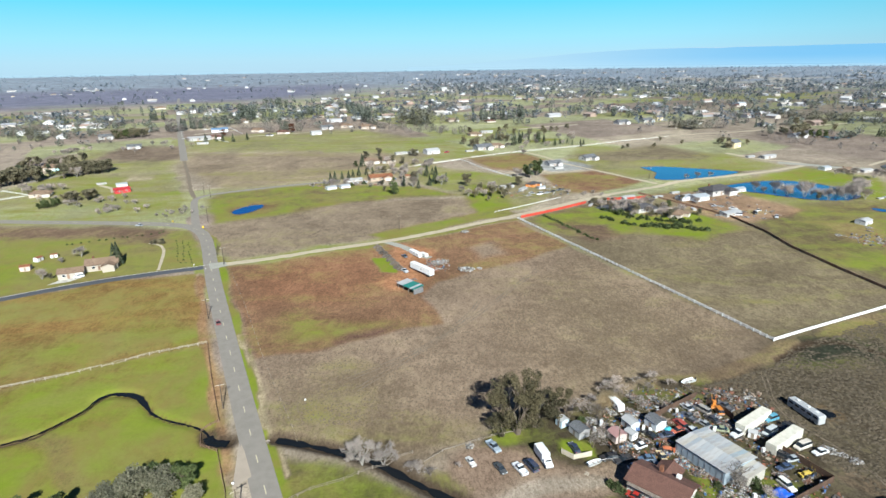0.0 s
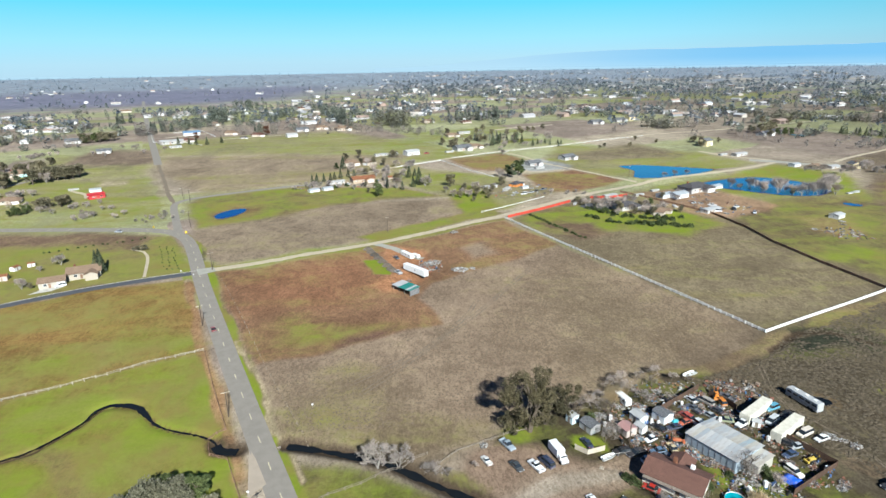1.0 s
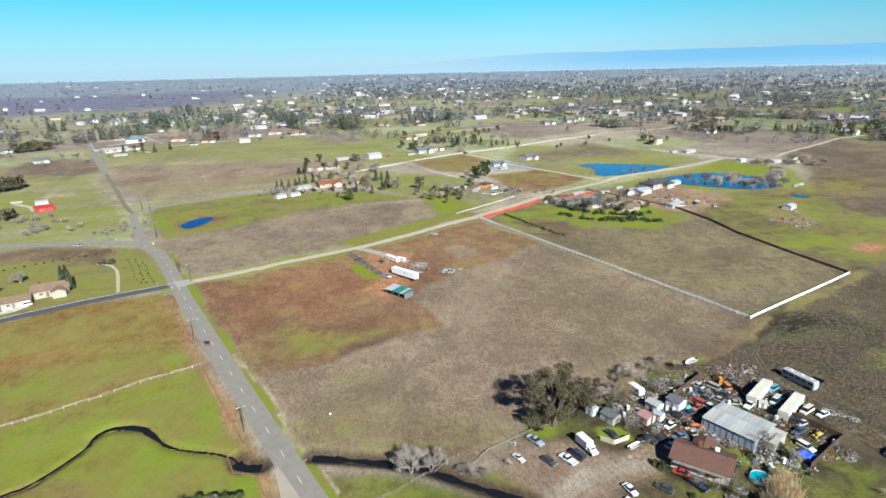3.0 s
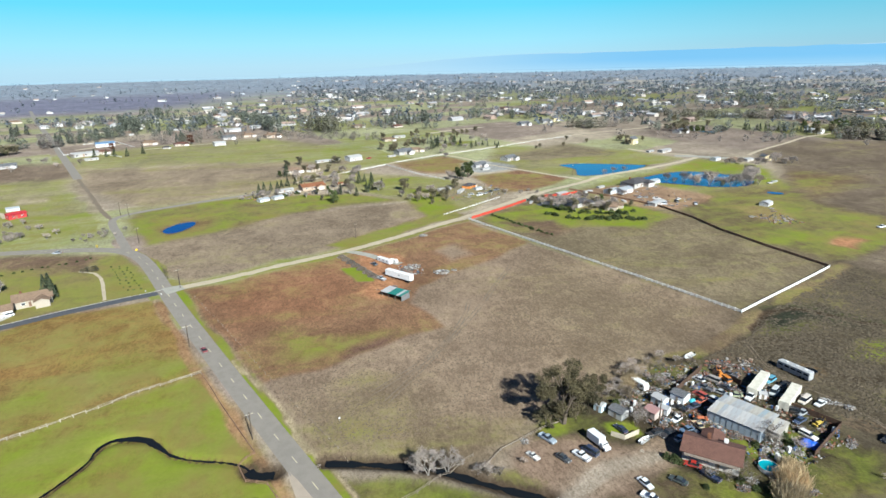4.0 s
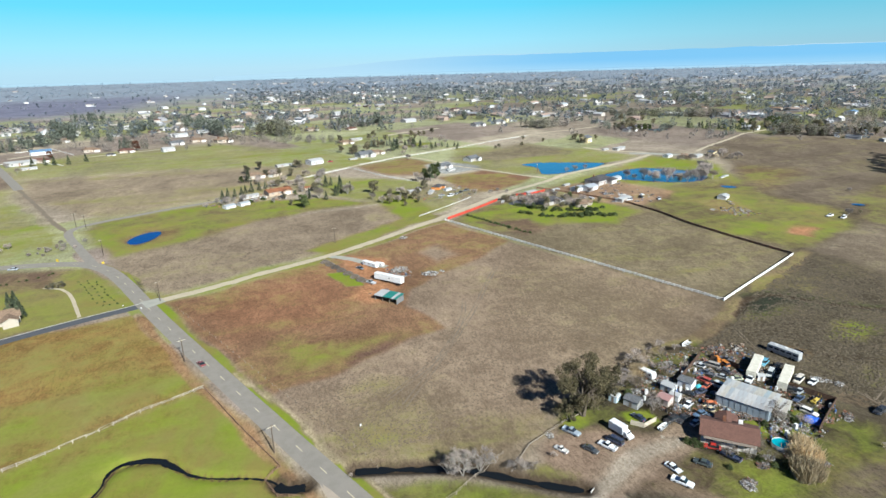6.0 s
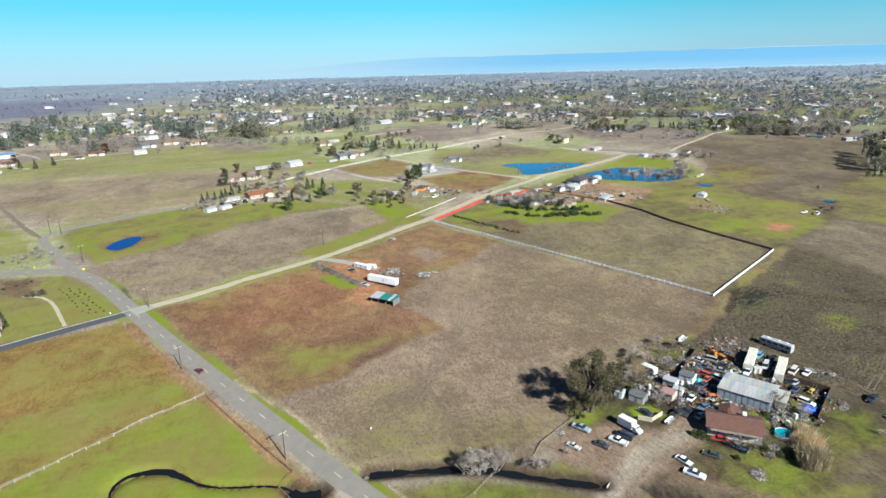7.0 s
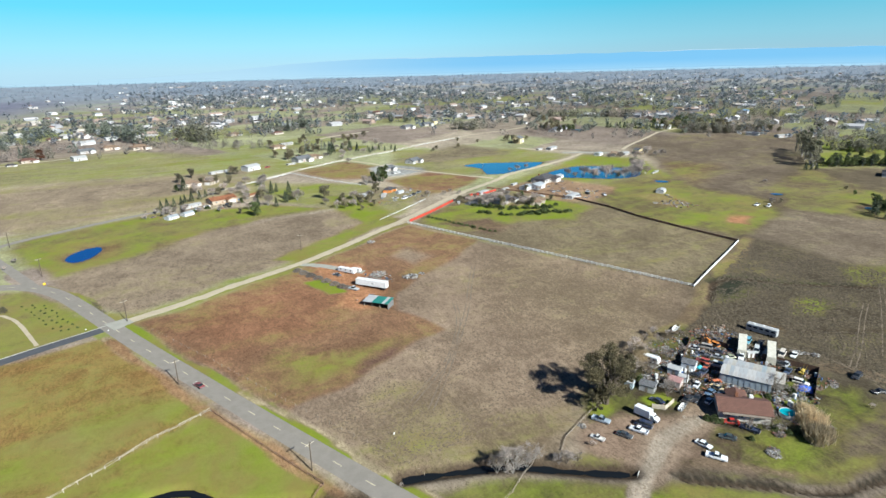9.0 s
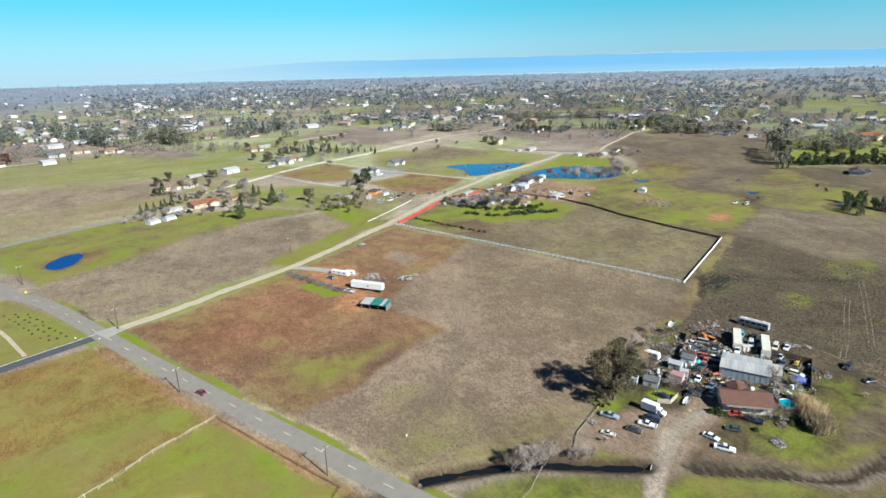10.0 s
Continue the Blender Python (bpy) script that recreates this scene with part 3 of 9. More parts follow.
    ([(6.2, 88.7), (17.1, 81.1), (30.4, 71.4), (47.0, 65.1), (43.2, 63.3), (2.7, 85.7)], (0.15, 0.118, 0.072), 0.78, 0.5, 2.5),
    ([(22.0, 91.3), (29.3, 85.3), (37.3, 78.0), (34.7, 77.7), (27.5, 84.1), (19.9, 90.5)], (0.30, 0.225, 0.155), 0.1, 0.3, 1.5),
    ([(65.6, 82.1), (80.3, 80.6), (62.4, 72.3), (55.8, 76.4)], (0.16, 0.125, 0.09), 0.14, 0.3, 3),
    ([(130.0, 140.3), (140.7, 132.1), (125.2, 124.4), (117.4, 132.5)], MARSH, 0.62, 0.55, 4),
    ([(178.9, 148.6), (208.3, 140.3), (179.0, 126.6), (157.8, 134.9)], MARSH, 0.62, 0.5, 4),
    ([(58.7, 96.8), (72.7, 107.5), (77.5, 101.0), (66.9, 95.7), (58.9, 94.1)], DIRT, 0.62, 0.8, 2),
    ([(54.0, 104.2), (58.2, 103.6), (59.6, 96.2), (55.3, 94.9)], DIRT, 0.75, 0.9, 1.5),
    ([(72.4, 138.1), (82.7, 141.5), (85.4, 134.7), (73.7, 127.6), (69.3, 131.0)], (0.19, 0.145, 0.105), 0.06, 0.3, 3),
    ([(63.3, 139.4), (76.2, 142.4), (72.7, 136.5), (62.0, 129.2)], DIRT, 0.55, 0.6, 3),
    ([(68.1, 450.6), (90.1, 458.8), (107.9, 433.1), (104.6, 418.7), (74.8, 413.5), (66.0, 427.0)], (0.42, 0.43, 0.42), 0.0, 0.2, 3),
    ([(15.7, 378.3), (35.2, 367.1), (37.2, 317.6), (18.9, 306.1), (9.4, 337.1)], BROWN, 0.72, 0.75, 4),
]
VERGES = [
    ([(6, 94), (15.7, 97.6), (24.4, 100.2), (32.6, 102.9), (39, 105.4)], 6.0, (0.345, 0.262, 0.195), 0.0, 0.2),
    ([(-24, 76.5), (-13, 83.2), (-3, 88.8), (2.6, 91.9), (8.7, 94.9), (15.7, 97.9), (24.4, 100.6), (32.6, 102.9)], 2.7, (0.44, 0.375, 0.300), 0.0, 0.0),
    ([(-36.8, 98), (-93.5, 216), (-100.5, 230)], 2.6, BROWN, 0.95, 0.85),
    ([(-37.5, 105), (-62, 153), (-71, 172)], 0.9, (0.44, 0.37, 0.24), 0.1, 0.0),
    ([(-50, 104), (-63, 132), (-83, 173), (-107, 224)], 2.0, (0.34, 0.26, 0.17), 0.15, 0.1),
    ([(-52.5, 107), (-62, 127), (-81, 167), (-105.5, 221)], 1.6, (0.36, 0.22, 0.12), 0.22, 0.2),
    ([(-108, 246), (-120, 272), (-128, 284)], 2.5, BROWN, 0.95, 0.85),
    ([(-107, 247), (-119, 270), (-127, 283)], 1.0, (0.12, 0.11, 0.07), 0.3, 0.2),
    ([(-84, 242), (-40, 258), (-10, 274), (18, 290), (36, 300)], 2.5, BROWN, 0.6, 0.5),
    ([(60, 140), (94, 152), (108, 161), (180, 194)], 3.5, BROWN, 0.44, 0.3),
    ([(-106, 118.5), (-99, 116), (-91, 109), (-84, 103), (-79, 100)], 3.2, (0.26, 0.185, 0.09), 0.62, 0.3),
    ([(62, 139), (85, 134), (110, 120), (150, 95)], 3.0, (0.10, 0.08, 0.055), 0.2, 0.5),
    # the ditch's shade as a dark line in the soil colour
    ([(11, 90), (14.3, 87.1), (24.7, 80), (34.5, 72.8), (40.5, 69.8), (52.2, 67.3), (70, 66)], 1.0, (0.062, 0.054, 0.040), 0.1, 0.3),
    ([(116, 166), (127, 164), (140, 150), (165, 135)], 3.5, (0.075, 0.075, 0.05), 0.3, 0.4),
    ([(88, 104), (96, 96), (98, 84), (92, 70)], 1.2, (0.19, 0.145, 0.10), 0.05, 0.3),
    ([(91, 105), (99, 97), (101, 84), (95, 69)], 1.2, (0.19, 0.145, 0.10), 0.05, 0.3),
]


# hummocky rank grass with painted hollows: outline, how strong
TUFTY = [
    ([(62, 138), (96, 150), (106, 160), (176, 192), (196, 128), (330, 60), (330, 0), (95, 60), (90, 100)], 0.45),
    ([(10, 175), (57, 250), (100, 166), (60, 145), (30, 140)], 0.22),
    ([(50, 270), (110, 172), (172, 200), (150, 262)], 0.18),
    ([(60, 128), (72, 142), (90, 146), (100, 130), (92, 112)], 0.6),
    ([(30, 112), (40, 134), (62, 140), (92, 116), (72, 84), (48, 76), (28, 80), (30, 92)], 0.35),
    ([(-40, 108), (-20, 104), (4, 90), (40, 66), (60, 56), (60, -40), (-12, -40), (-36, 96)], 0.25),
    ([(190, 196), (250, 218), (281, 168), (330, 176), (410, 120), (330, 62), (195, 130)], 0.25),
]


def patchwork(x, y):
    """Far parcels, aligned with the roads: soil, grass, freshness."""
    u = x * EAST[0] + y * EAST[1]
    v = x * NORTH[0] + y * NORTH[1]
    i = np.floor(u / 120)
    j = np.floor((v + 60 * np.sin(i_seed(i) * 6)) / 62)
    a = i_seed(i * 17.3 + j * 5.1)
    b = i_seed(i * 3.7 + j * 29.9 + 4)
    r = np.sqrt(x * x + y * y)
    grass = np.where(a < 0.22, 0.58, np.where(a < 0.52, 0.28, 0.06))
    lush = 0.15 + 0.45 * b
    # parcel colours are lifted for the haze lying over them
    tan, plough = np.array((0.50, 0.43, 0.33)), np.array((0.35, 0.285, 0.24))
    bare = tan * b[..., None] + plough * (1 - b[..., None])
    soil = np.where((a < 0.52)[..., None], np.array((0.43, 0.44, 0.26)), np.where((a < 0.80)[..., None], bare, plough))
    # haze painted into the far soil, paler and slate blue with distance
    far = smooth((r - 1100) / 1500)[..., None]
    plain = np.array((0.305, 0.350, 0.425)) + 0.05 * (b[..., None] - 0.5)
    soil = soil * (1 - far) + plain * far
    # plum orchards out west on the plain, their colour blued by painted haze
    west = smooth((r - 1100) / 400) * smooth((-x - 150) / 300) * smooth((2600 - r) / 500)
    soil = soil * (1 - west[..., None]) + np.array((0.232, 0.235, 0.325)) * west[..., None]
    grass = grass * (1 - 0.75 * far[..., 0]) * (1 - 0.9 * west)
    dry = smooth((r - 2000) / 300) * smooth((2750 - r) / 200) * smooth((x - 700) / 300) * (b > 0.5)
    soil = soil * (1 - 0.8 * dry[..., None]) + np.array((0.50, 0.44, 0.36)) * 0.8 * dry[..., None]
    soil = soil * (1 - 0.36 * smooth((x - 100) / 550) * (1 - far[..., 0]))[..., None]
    return soil, grass, lush * (1 - 0.5 * far[..., 0])


def i_seed(k):
    return np.modf(np.abs(np.sin(k * 12.9898 + 4.1) * 43758.5453))[0]


def build_ground():
    def steps(lo, hi, step, grow, reach):
        mid = list(np.arange(lo, hi + 0.1, step))
        s, p = step, hi
        right = []
        while p < reach:
            s *= grow
            p += s
            right.append(p)
        s, p = step, lo
        left = []
        while p > -reach:
            s *= grow
            p -= s
            left.append(p)
        return np.array(left[::-1] + mid + right)
    xs = steps(-150, 250, 1.15, 1.05, 4100)
    ys = steps(-30, 270, 1.15, 1.04, 4100)
    nx, ny = len(xs), len(ys)
    u, v = [a.ravel() for a in np.meshgrid(xs, ys)]
    x, y = u * EAST[0] + v * NORTH[0], u * EAST[1] + v * NORTH[1]
    # wander, so that edges of fields are never quite straight
    wx = x + 0.9 * np.sin(y / 5.1 + x / 13) + 0.6 * np.sin(x / 2.9 + 1)
    wy = y + 0.9 * np.sin(x / 6.3 + 2) + 0.6 * np.sin(y / 3.1 + x / 7)
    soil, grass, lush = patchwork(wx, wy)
    for poly, colour, share, fresh, soft in FIELDS:
        k = 1 - smooth((polygon_distance(wx, wy, poly) + soft) / (2 * soft))
        soil = soil + (np.array(colour) - soil) * k[:, None]
        grass = grass + (share - grass) * k
        lush = lush + (fresh - lush) * k
    for line, wide, colour, share, fresh in VERGES:
        k = 1 - smooth((line_distance(wx, wy, line) - wide * 0.5) / (wide * 0.6))
        soil = soil + (np.array(colour) - soil) * k[:, None]
        grass = grass + (share - grass) * k
        lush = lush + (fresh - lush) * k
    # wet mud on the banks
    for line, wide in ((CREEK_WEST, 0.5), (CREEK_EAST, 2.6), (DITCH, 0.6), (CREEK_POOL, 3.0), (SWALE, 1.2)):
        k = 1 - smooth((line_distance(x, y, line) - wide * 0.5) / wide)
        soil = soil + (np.array((0.085, 0.062, 0.042)) - soil) * k[:, None]
        grass = grass * (1 - 0.9 * k)
    for poly in PONDS.values():
        k = 1 - smooth(polygon_distance(x, y, poly) / 3.0)
        soil = soil + (np.array((0.20, 0.145, 0.085)) - soil) * k[:, None]
        grass = grass * (1 - 0.7 * k)
    soil = soil * 0.65
    tufts = np.zeros(len(x))
    for poly, much in TUFTY:
        tufts = np.maximum(tufts, much * (1 - smooth((polygon_distance(wx, wy, poly) + 6) / 12)))
    z = ground_z(x, y)
    me = bpy.data.meshes.new("ground")
    idx = np.arange(nx * ny).reshape(ny, nx)
    quads = np.stack([idx[:-1, :-1], idx[:-1, 1:], idx[1:, 1:], idx[1:, :-1]], -1).reshape(-1, 4)
    me.vertices.add(nx * ny)
    me.vertices.foreach_set("co", (np.stack([x, y, z], -1) * PLAN).astype(np.float32).ravel())
    me.loops.add(quads.size)
    me.loops.foreach_set("vertex_index", quads.ravel().astype(np.int32))
    me.polygons.add(len(quads))
    me.polygons.foreach_set("loop_start", np.arange(0, quads.size, 4, dtype=np.int32))
    me.update(calc_edges=True)
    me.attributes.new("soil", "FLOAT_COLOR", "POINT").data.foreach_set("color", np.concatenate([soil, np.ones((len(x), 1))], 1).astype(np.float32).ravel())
    me.attributes.new("grass", "FLOAT", "POINT").data.foreach_set("value", grass.astype(np.float32))
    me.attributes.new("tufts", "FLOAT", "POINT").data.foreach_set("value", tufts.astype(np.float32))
    me.attributes.new("lush", "FLOAT", "POINT").data.foreach_set("value", lush.astype(np.float32))
    me.shade_smooth()
    me.materials.append(M["ground"])
    return tagged(new("ground", me), "rolling pasture with dormant brown grass, red soil and green patches", "ground", kind="structure")


ground = build_ground()


def pond(name, poly, level, mat, label):
    line = soften(poly + [poly[0]], 2)[:-1]
    cx, cy = sum(p[0] for p in line) / len(line), sum(p[1] for p in line) / len(line)
    verts = [(cx, cy, level)] + [(cx + (px - cx) * 1.03, cy + (py - cy) * 1.03, level) for px, py in line]
    verts = [tuple(c * PLAN for c in p) for p in verts]
    faces = [(0, k + 1, (k + 1) % len(line) + 1) for k in range(len(line))]
    me = mesh_of(name, verts, faces, mat)
    if me.polygons[0].normal.z < 0:
        me.flip_normals()
    return tagged(new(name, me), label, "water", kind="structure")


for key, poly in PONDS.items():
    pond("water_" + key, poly, LEVEL[key], M["creek"] if key == "puddle_yard" else M["pond"], "still blue water of a farm pond" if key.startswith("pond") else "shallow rainwater puddle in the grass")
for name, line, wide, deep in (("water_creek_west", CREEK_WEST, lambda f: 0.6 + 1.5 * math.exp(-((f - 0.52) / 0.09) ** 2), 0.45), ("water_pool", CREEK_POOL, lambda f: 2.9, 0.75),
                               # dark ribbon added for the shade in the ditch bed
                               ("water_ditch", DITCH, lambda f: 0.75 + 0.2 * math.sin(f * 31), 0.5),
                               ("water_creek_east", CREEK_EAST, lambda f: 1.9 + 0.6 * math.sin(f * 23) + 0.4 * math.sin(f * 61), 1.0)):
    ob = ribbon(name, soften(line, 1), wide, 0, M["creek"], 1.2, 0.12, follow=0.0)
    for v in ob.data.vertices:
        v.co.z = PLAN * (float(rise(v.co.y / PLAN)) - deep)
    tagged(ob, "dark still water in a narrow creek", "water", kind="structure")

# ---- roads ----
MAIN = soften([(-28, 74), (-40.9, 100), (-51.6, 121.5), (-66.9, 152.8), (-82.6, 185.3), (-97.4, 216.1), (-106.2, 235.5), (-117.3, 260.5), (-124, 273.6), (-129.5, 281.8), (-138, 289.8), (-148.4, 294.2), (-161, 296.4), (-178, 298), (-196, 299.8), (-220, 302), (-252, 305.2), (-340, 314), (-460, 322)], 1)
BRANCH = soften([(-134.4, 287.5), (-137.6, 295), (-142, 304.5), (-149, 320.5), (-156.2, 336.5), (-159.8, 347), (-157.2, 355.5), (-148, 361.8), (-132, 369.6), (-113, 380), (-95, 387), (-84, 390)], 1)
TRACK = [(-160, 348), (-172, 369), (-194, 416), (-219, 467)]
NORTH_ROAD = [(-219, 467), (-268, 572), (-355, 761), (-470, 1010), (-640, 1390)]
DIRT_ROAD = soften([(-106, 232.5), (-99, 236), (-82, 242), (-60, 252), (-34, 263), (-10, 277), (17, 293), (39, 306.5), (74, 331), (98, 346), (126, 361), (150, 374), (172, 383), (200, 394.5), (228, 405.5), (255, 417), (268, 426), (262, 436), (245, 445), (229, 474)], 1)
DRIVE = soften([(-105.5, 233), (-111, 230.5), (-121, 227), (-141, 219), (-160, 210.5), (-176, 201), (-210, 180), (-300, 125)], 1)
ROAD_B = [(-60, 415), (-26, 440), (10, 462), (51, 489), (103, 512), (156, 539), (213, 565), (317, 596), (440, 640)]
DRIVE_B = [(61, 493), (77, 470), (90, 440), (116, 406), (138, 372)]
DRIVE_C = [(250, 433), (268, 424), (285, 412), (305, 408)]
FIELD_TRACK = [(310, 420), (328, 432), (428, 488), (472, 501)]
for name, line, wide, lift, mat, label, ragged in (
        ("road_main", MAIN, 6.1, 0.07, M["asphalt"], "two-lane grey asphalt country road, worn and patched", 0.0),
        ("road_branch", BRANCH, 4.2, 0.06, M["asphalt"], "narrow grey asphalt side road", 0.1),
        ("road_north", NORTH_ROAD, 6.0, 0.15, M["asphalt"], "straight grey asphalt road running to the horizon", 0.0),
        ("road_track", TRACK, 2.6, 0.05, M["rutted"], "brown dirt track between grassy verges", 0.4),
        ("road_dirt", DIRT_ROAD, 4.0, 0.05, M["gravel"], "pale gravel farm road", 0.25),
        ("road_driveway", DRIVE, 4.2, 0.06, M["asphalt_dark"], "dark new asphalt driveway", 0.0),
        ("road_far", ROAD_B, 3.5, 0.12, M["gravel"], "pale gravel lane between pastures", 0.2),
        ("road_lane", DRIVE_B, 2.6, 0.1, M["gravel"], "pale gravel drive across a pasture", 0.2),
        ("road_pad", DRIVE_C, 8.0, 0.1, M["gravel_grey"], "gravel turning place by the ponds", 0.5),
        ("road_field", FIELD_TRACK, 3.2, 0.1, M["gravel"], "pale field track", 0.3),
        ("road_shed_drive", [(-31, 264), (-22.5, 257.3), (-16, 250), (-9, 242)], 4.0, 0.05, M["gravel_grey"], "grey gravel drive to the sheds", 0.3),
        ("road_house_path", soften([(-126.5, 229), (-130.2, 239.6), (-134.5, 251.3), (-138, 257.8), (-141.5, 261.6), (-148, 264.5)], 1), 1.3, 0.05, M["gravel"], "narrow gravel path over a lawn", 0.1),
        ("road_far_west", [(-330, 395), (-300, 400), (-285, 430), (-290, 450)], 5.0, 0.1, M["asphalt"], "narrow asphalt lane between trees", 0.0),
        ("road_ranch_lane", [(-275, 619.5), (-258, 634.6), (-240, 650.5)], 6.0, 0.12, M["gravel"], "pale lane between stable paddocks", 0.2),
        ("road_west_lane", [(-440, 755), (-398, 758), (-362, 776), (-300, 800)], 5.0, 0.15, M["gravel"], "pale lane between far pastures", 0.2),
        ("road_upper_lane", [(-266, 713), (-233, 730), (-202, 751), (-150, 780)], 4.0, 0.15, M["gravel"], "pale lane before far homes", 0.2),
        ("road_north_lane", [(75.7, 627), (112.4, 646), (146.6, 660)], 6.0, 0.15, M["gravel"], "pale gravel lane past far homes", 0.2),
        ("road_homes_drive", [(-209, 597.5), (-183, 610.6), (-141, 622.6)], 3.5, 0.12, M["gravel"], "pale drive past far homes", 0.2),
        ("road_barn_drive", [(-243, 386), (-228, 376), (-222, 366)], 3.0, 0.06, M["gravel"], "pale gravel drive to a barn", 0.2)):
    tagged(ribbon(name, line, wide, lift, mat, 3.0, ragged, level=name in ("road_main",)), label, "road", kind="structure")
# wheel ruts pressed into the dormant grass
RUTS = [[(-26.7, 138.7), (-14.5, 153.1), (-1.1, 169.9), (13.6, 189.7), (26.5, 210.7), (37.6, 227)], [(-30, 144), (-16.8, 154.3), (-8.3, 161.1), (6, 182), (12, 198)],
        [(97.2, 99.1), (114.7, 106.4), (133.1, 115.8), (150, 123.4)], [(113.7, 98.3), (135.4, 109.5), (153, 118.9), (175, 131)], [(84, 72), (92, 86), (97.2, 99.1), (94, 112), (86, 128), (92, 146)]]
for line in RUTS:
    for side in (-0.85, 0.85):
        run = [(x + side * 0.5, y - side * 0.75) for x, y in soften(line, 2)]
        tagged(ribbon("road_rut", run, lambda f: 0.34 + 0.12 * math.sin(f * 37), 0.03, M["rutted"], 1.5, 0.07, spread=3), "wheel rut worn into dormant grass", "track", kind="structure")
# the mouth of the farm road and the paved apron by the bridge
for name, poly, mat, label in (("pavement_mouth", [(-107.5, 236.5), (-104, 229.5), (-98, 233.8), (-100.5, 238.6)], M["gravel_grey"], "gravel mouth of a farm road"),
                               ("pavement_drive", [(-166, 214.5), (-158.5, 217.6), (-155.2, 222.2), (-162.5, 221.2)], M["concrete"], "pale concrete house drive"),
                               ("pavement_court", [(84, 319), (90, 324), (112, 329), (116, 322), (100, 311), (88, 311)], M["asphalt_dark"], "dark asphalt court before a house"),
                               ("pavement_apron", [(-52.5, 117), (-50, 113.2), (-45.4, 104.5), (-48.5, 100.5)], M["gravel_yard"], "tan gravel shoulder")):
    me = mesh_of(name, [(px * PLAN, py * PLAN, gz(px, py) + 0.09) for px, py in poly], [tuple(range(len(poly)))], mat)
    if me.polygons[0].normal.z < 0:
        me.flip_normals()
    tagged(new(name, me), label, "pavement", kind="structure")


def road_marks():
    """Centre dashes, each a strip of paint on the road."""
    road = bpy.data.objects["road_main"]
    pts = along(MAIN, 1.0)
    run = 0
    for a, b in ((k, min(k + 3, len(pts) - 1)) for k in range(6, 330, 11)):
        (x0, y0), (x1, y1) = pts[a], pts[b]
        d = math.hypot(x1 - x0, y1 - y0) or 1
        nx, ny = -(y1 - y0) / d * 0.11, (x1 - x0) / d * 0.11
        me = mesh_of("lane_mark", [(x * PLAN, y * PLAN, float(base_z(x, y)) * PLAN + 0.085) for x, y in ((x0 - nx, y0 - ny), (x0 + nx, y0 + ny), (x1 + nx, y1 + ny), (x1 - nx, y1 - ny))], [(0, 3, 2, 1)], M["line"])
        if me.polygons[0].normal.z < 0:
            me.flip_normals()
        part("lane_mark", me, M["line"], road)


road_marks()
kerb = ribbon("trim_drive_kerb", [(x - 0.85, y + 2.15) for x, y in DRIVE], 0.5, 0.14, M["concrete"], 3.0)
tagged(kerb, "pale concrete kerb along a drive", "kerb", kind="structure")


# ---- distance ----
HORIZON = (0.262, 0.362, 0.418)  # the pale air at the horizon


def hills(name, radius, base, profile, colour, ridge_glow, label, a0=-75, a1=100):
    """A far ridge as a long bank with its crest line."""
    m, tree, bsdf = material(name, 1.0)
    bsdf.inputs["Base Color"].default_value = (*colour, 1)
    bsdf.inputs["Specular IOR Level"].default_value = 0.0
    split = tree.nodes.new("ShaderNodeSeparateXYZ")
    tree.links.new(world_place(tree), split.inputs[0])
    # the ridge glows by itself, haze painted in low down and westward
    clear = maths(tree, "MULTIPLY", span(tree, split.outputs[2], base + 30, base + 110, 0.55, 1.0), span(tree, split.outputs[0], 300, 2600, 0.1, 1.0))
    tree.links.new(blend(tree, clear, HORIZON, ridge_glow), bsdf.inputs["Emission Color"])
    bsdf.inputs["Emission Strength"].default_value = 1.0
    verts, faces = [], []
    n = 360
    for k in range(n + 1):
        a = radians(a0 + (a1 - a0) * k / n)
        h = profile(math.degrees(a))
        for r, z in ((radius - 60, base), (radius, base + h), (radius + 60, base)):
            verts.append((r * math.sin(a), r * math.cos(a), z))
        if k:
            for i in range(2):
                s = (k - 1) * 3 + i
                faces.append((s, s + 1, s + 4, s + 3))
    return tagged(new(name, mesh_of(name, verts, faces, m, True)), label, "backdrop", kind="structure")


def crest(a, low, high, seed):
    return low + (high - low) * (0.5 + 0.5 * noise.noise(Vector((a * 0.05, seed, 0)))) + 8 * noise.noise(Vector((a * 0.4, seed, 3)))


def range_top(a):
    return 52 + 103 * float(smooth((a + 4) / 24)) - 22 * float(smooth((a - 48) / 20)) + 0.55 * crest(a, 0, 22, 5.0)


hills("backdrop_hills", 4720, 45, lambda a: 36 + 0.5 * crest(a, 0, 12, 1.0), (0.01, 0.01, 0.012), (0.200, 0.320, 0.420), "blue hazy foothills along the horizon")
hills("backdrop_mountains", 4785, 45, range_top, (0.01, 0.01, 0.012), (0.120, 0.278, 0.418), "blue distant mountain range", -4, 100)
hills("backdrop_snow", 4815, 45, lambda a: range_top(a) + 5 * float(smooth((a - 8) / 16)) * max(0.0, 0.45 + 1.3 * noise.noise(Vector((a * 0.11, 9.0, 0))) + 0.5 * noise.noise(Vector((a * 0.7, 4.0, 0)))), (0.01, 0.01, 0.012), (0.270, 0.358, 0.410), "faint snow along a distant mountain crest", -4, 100)


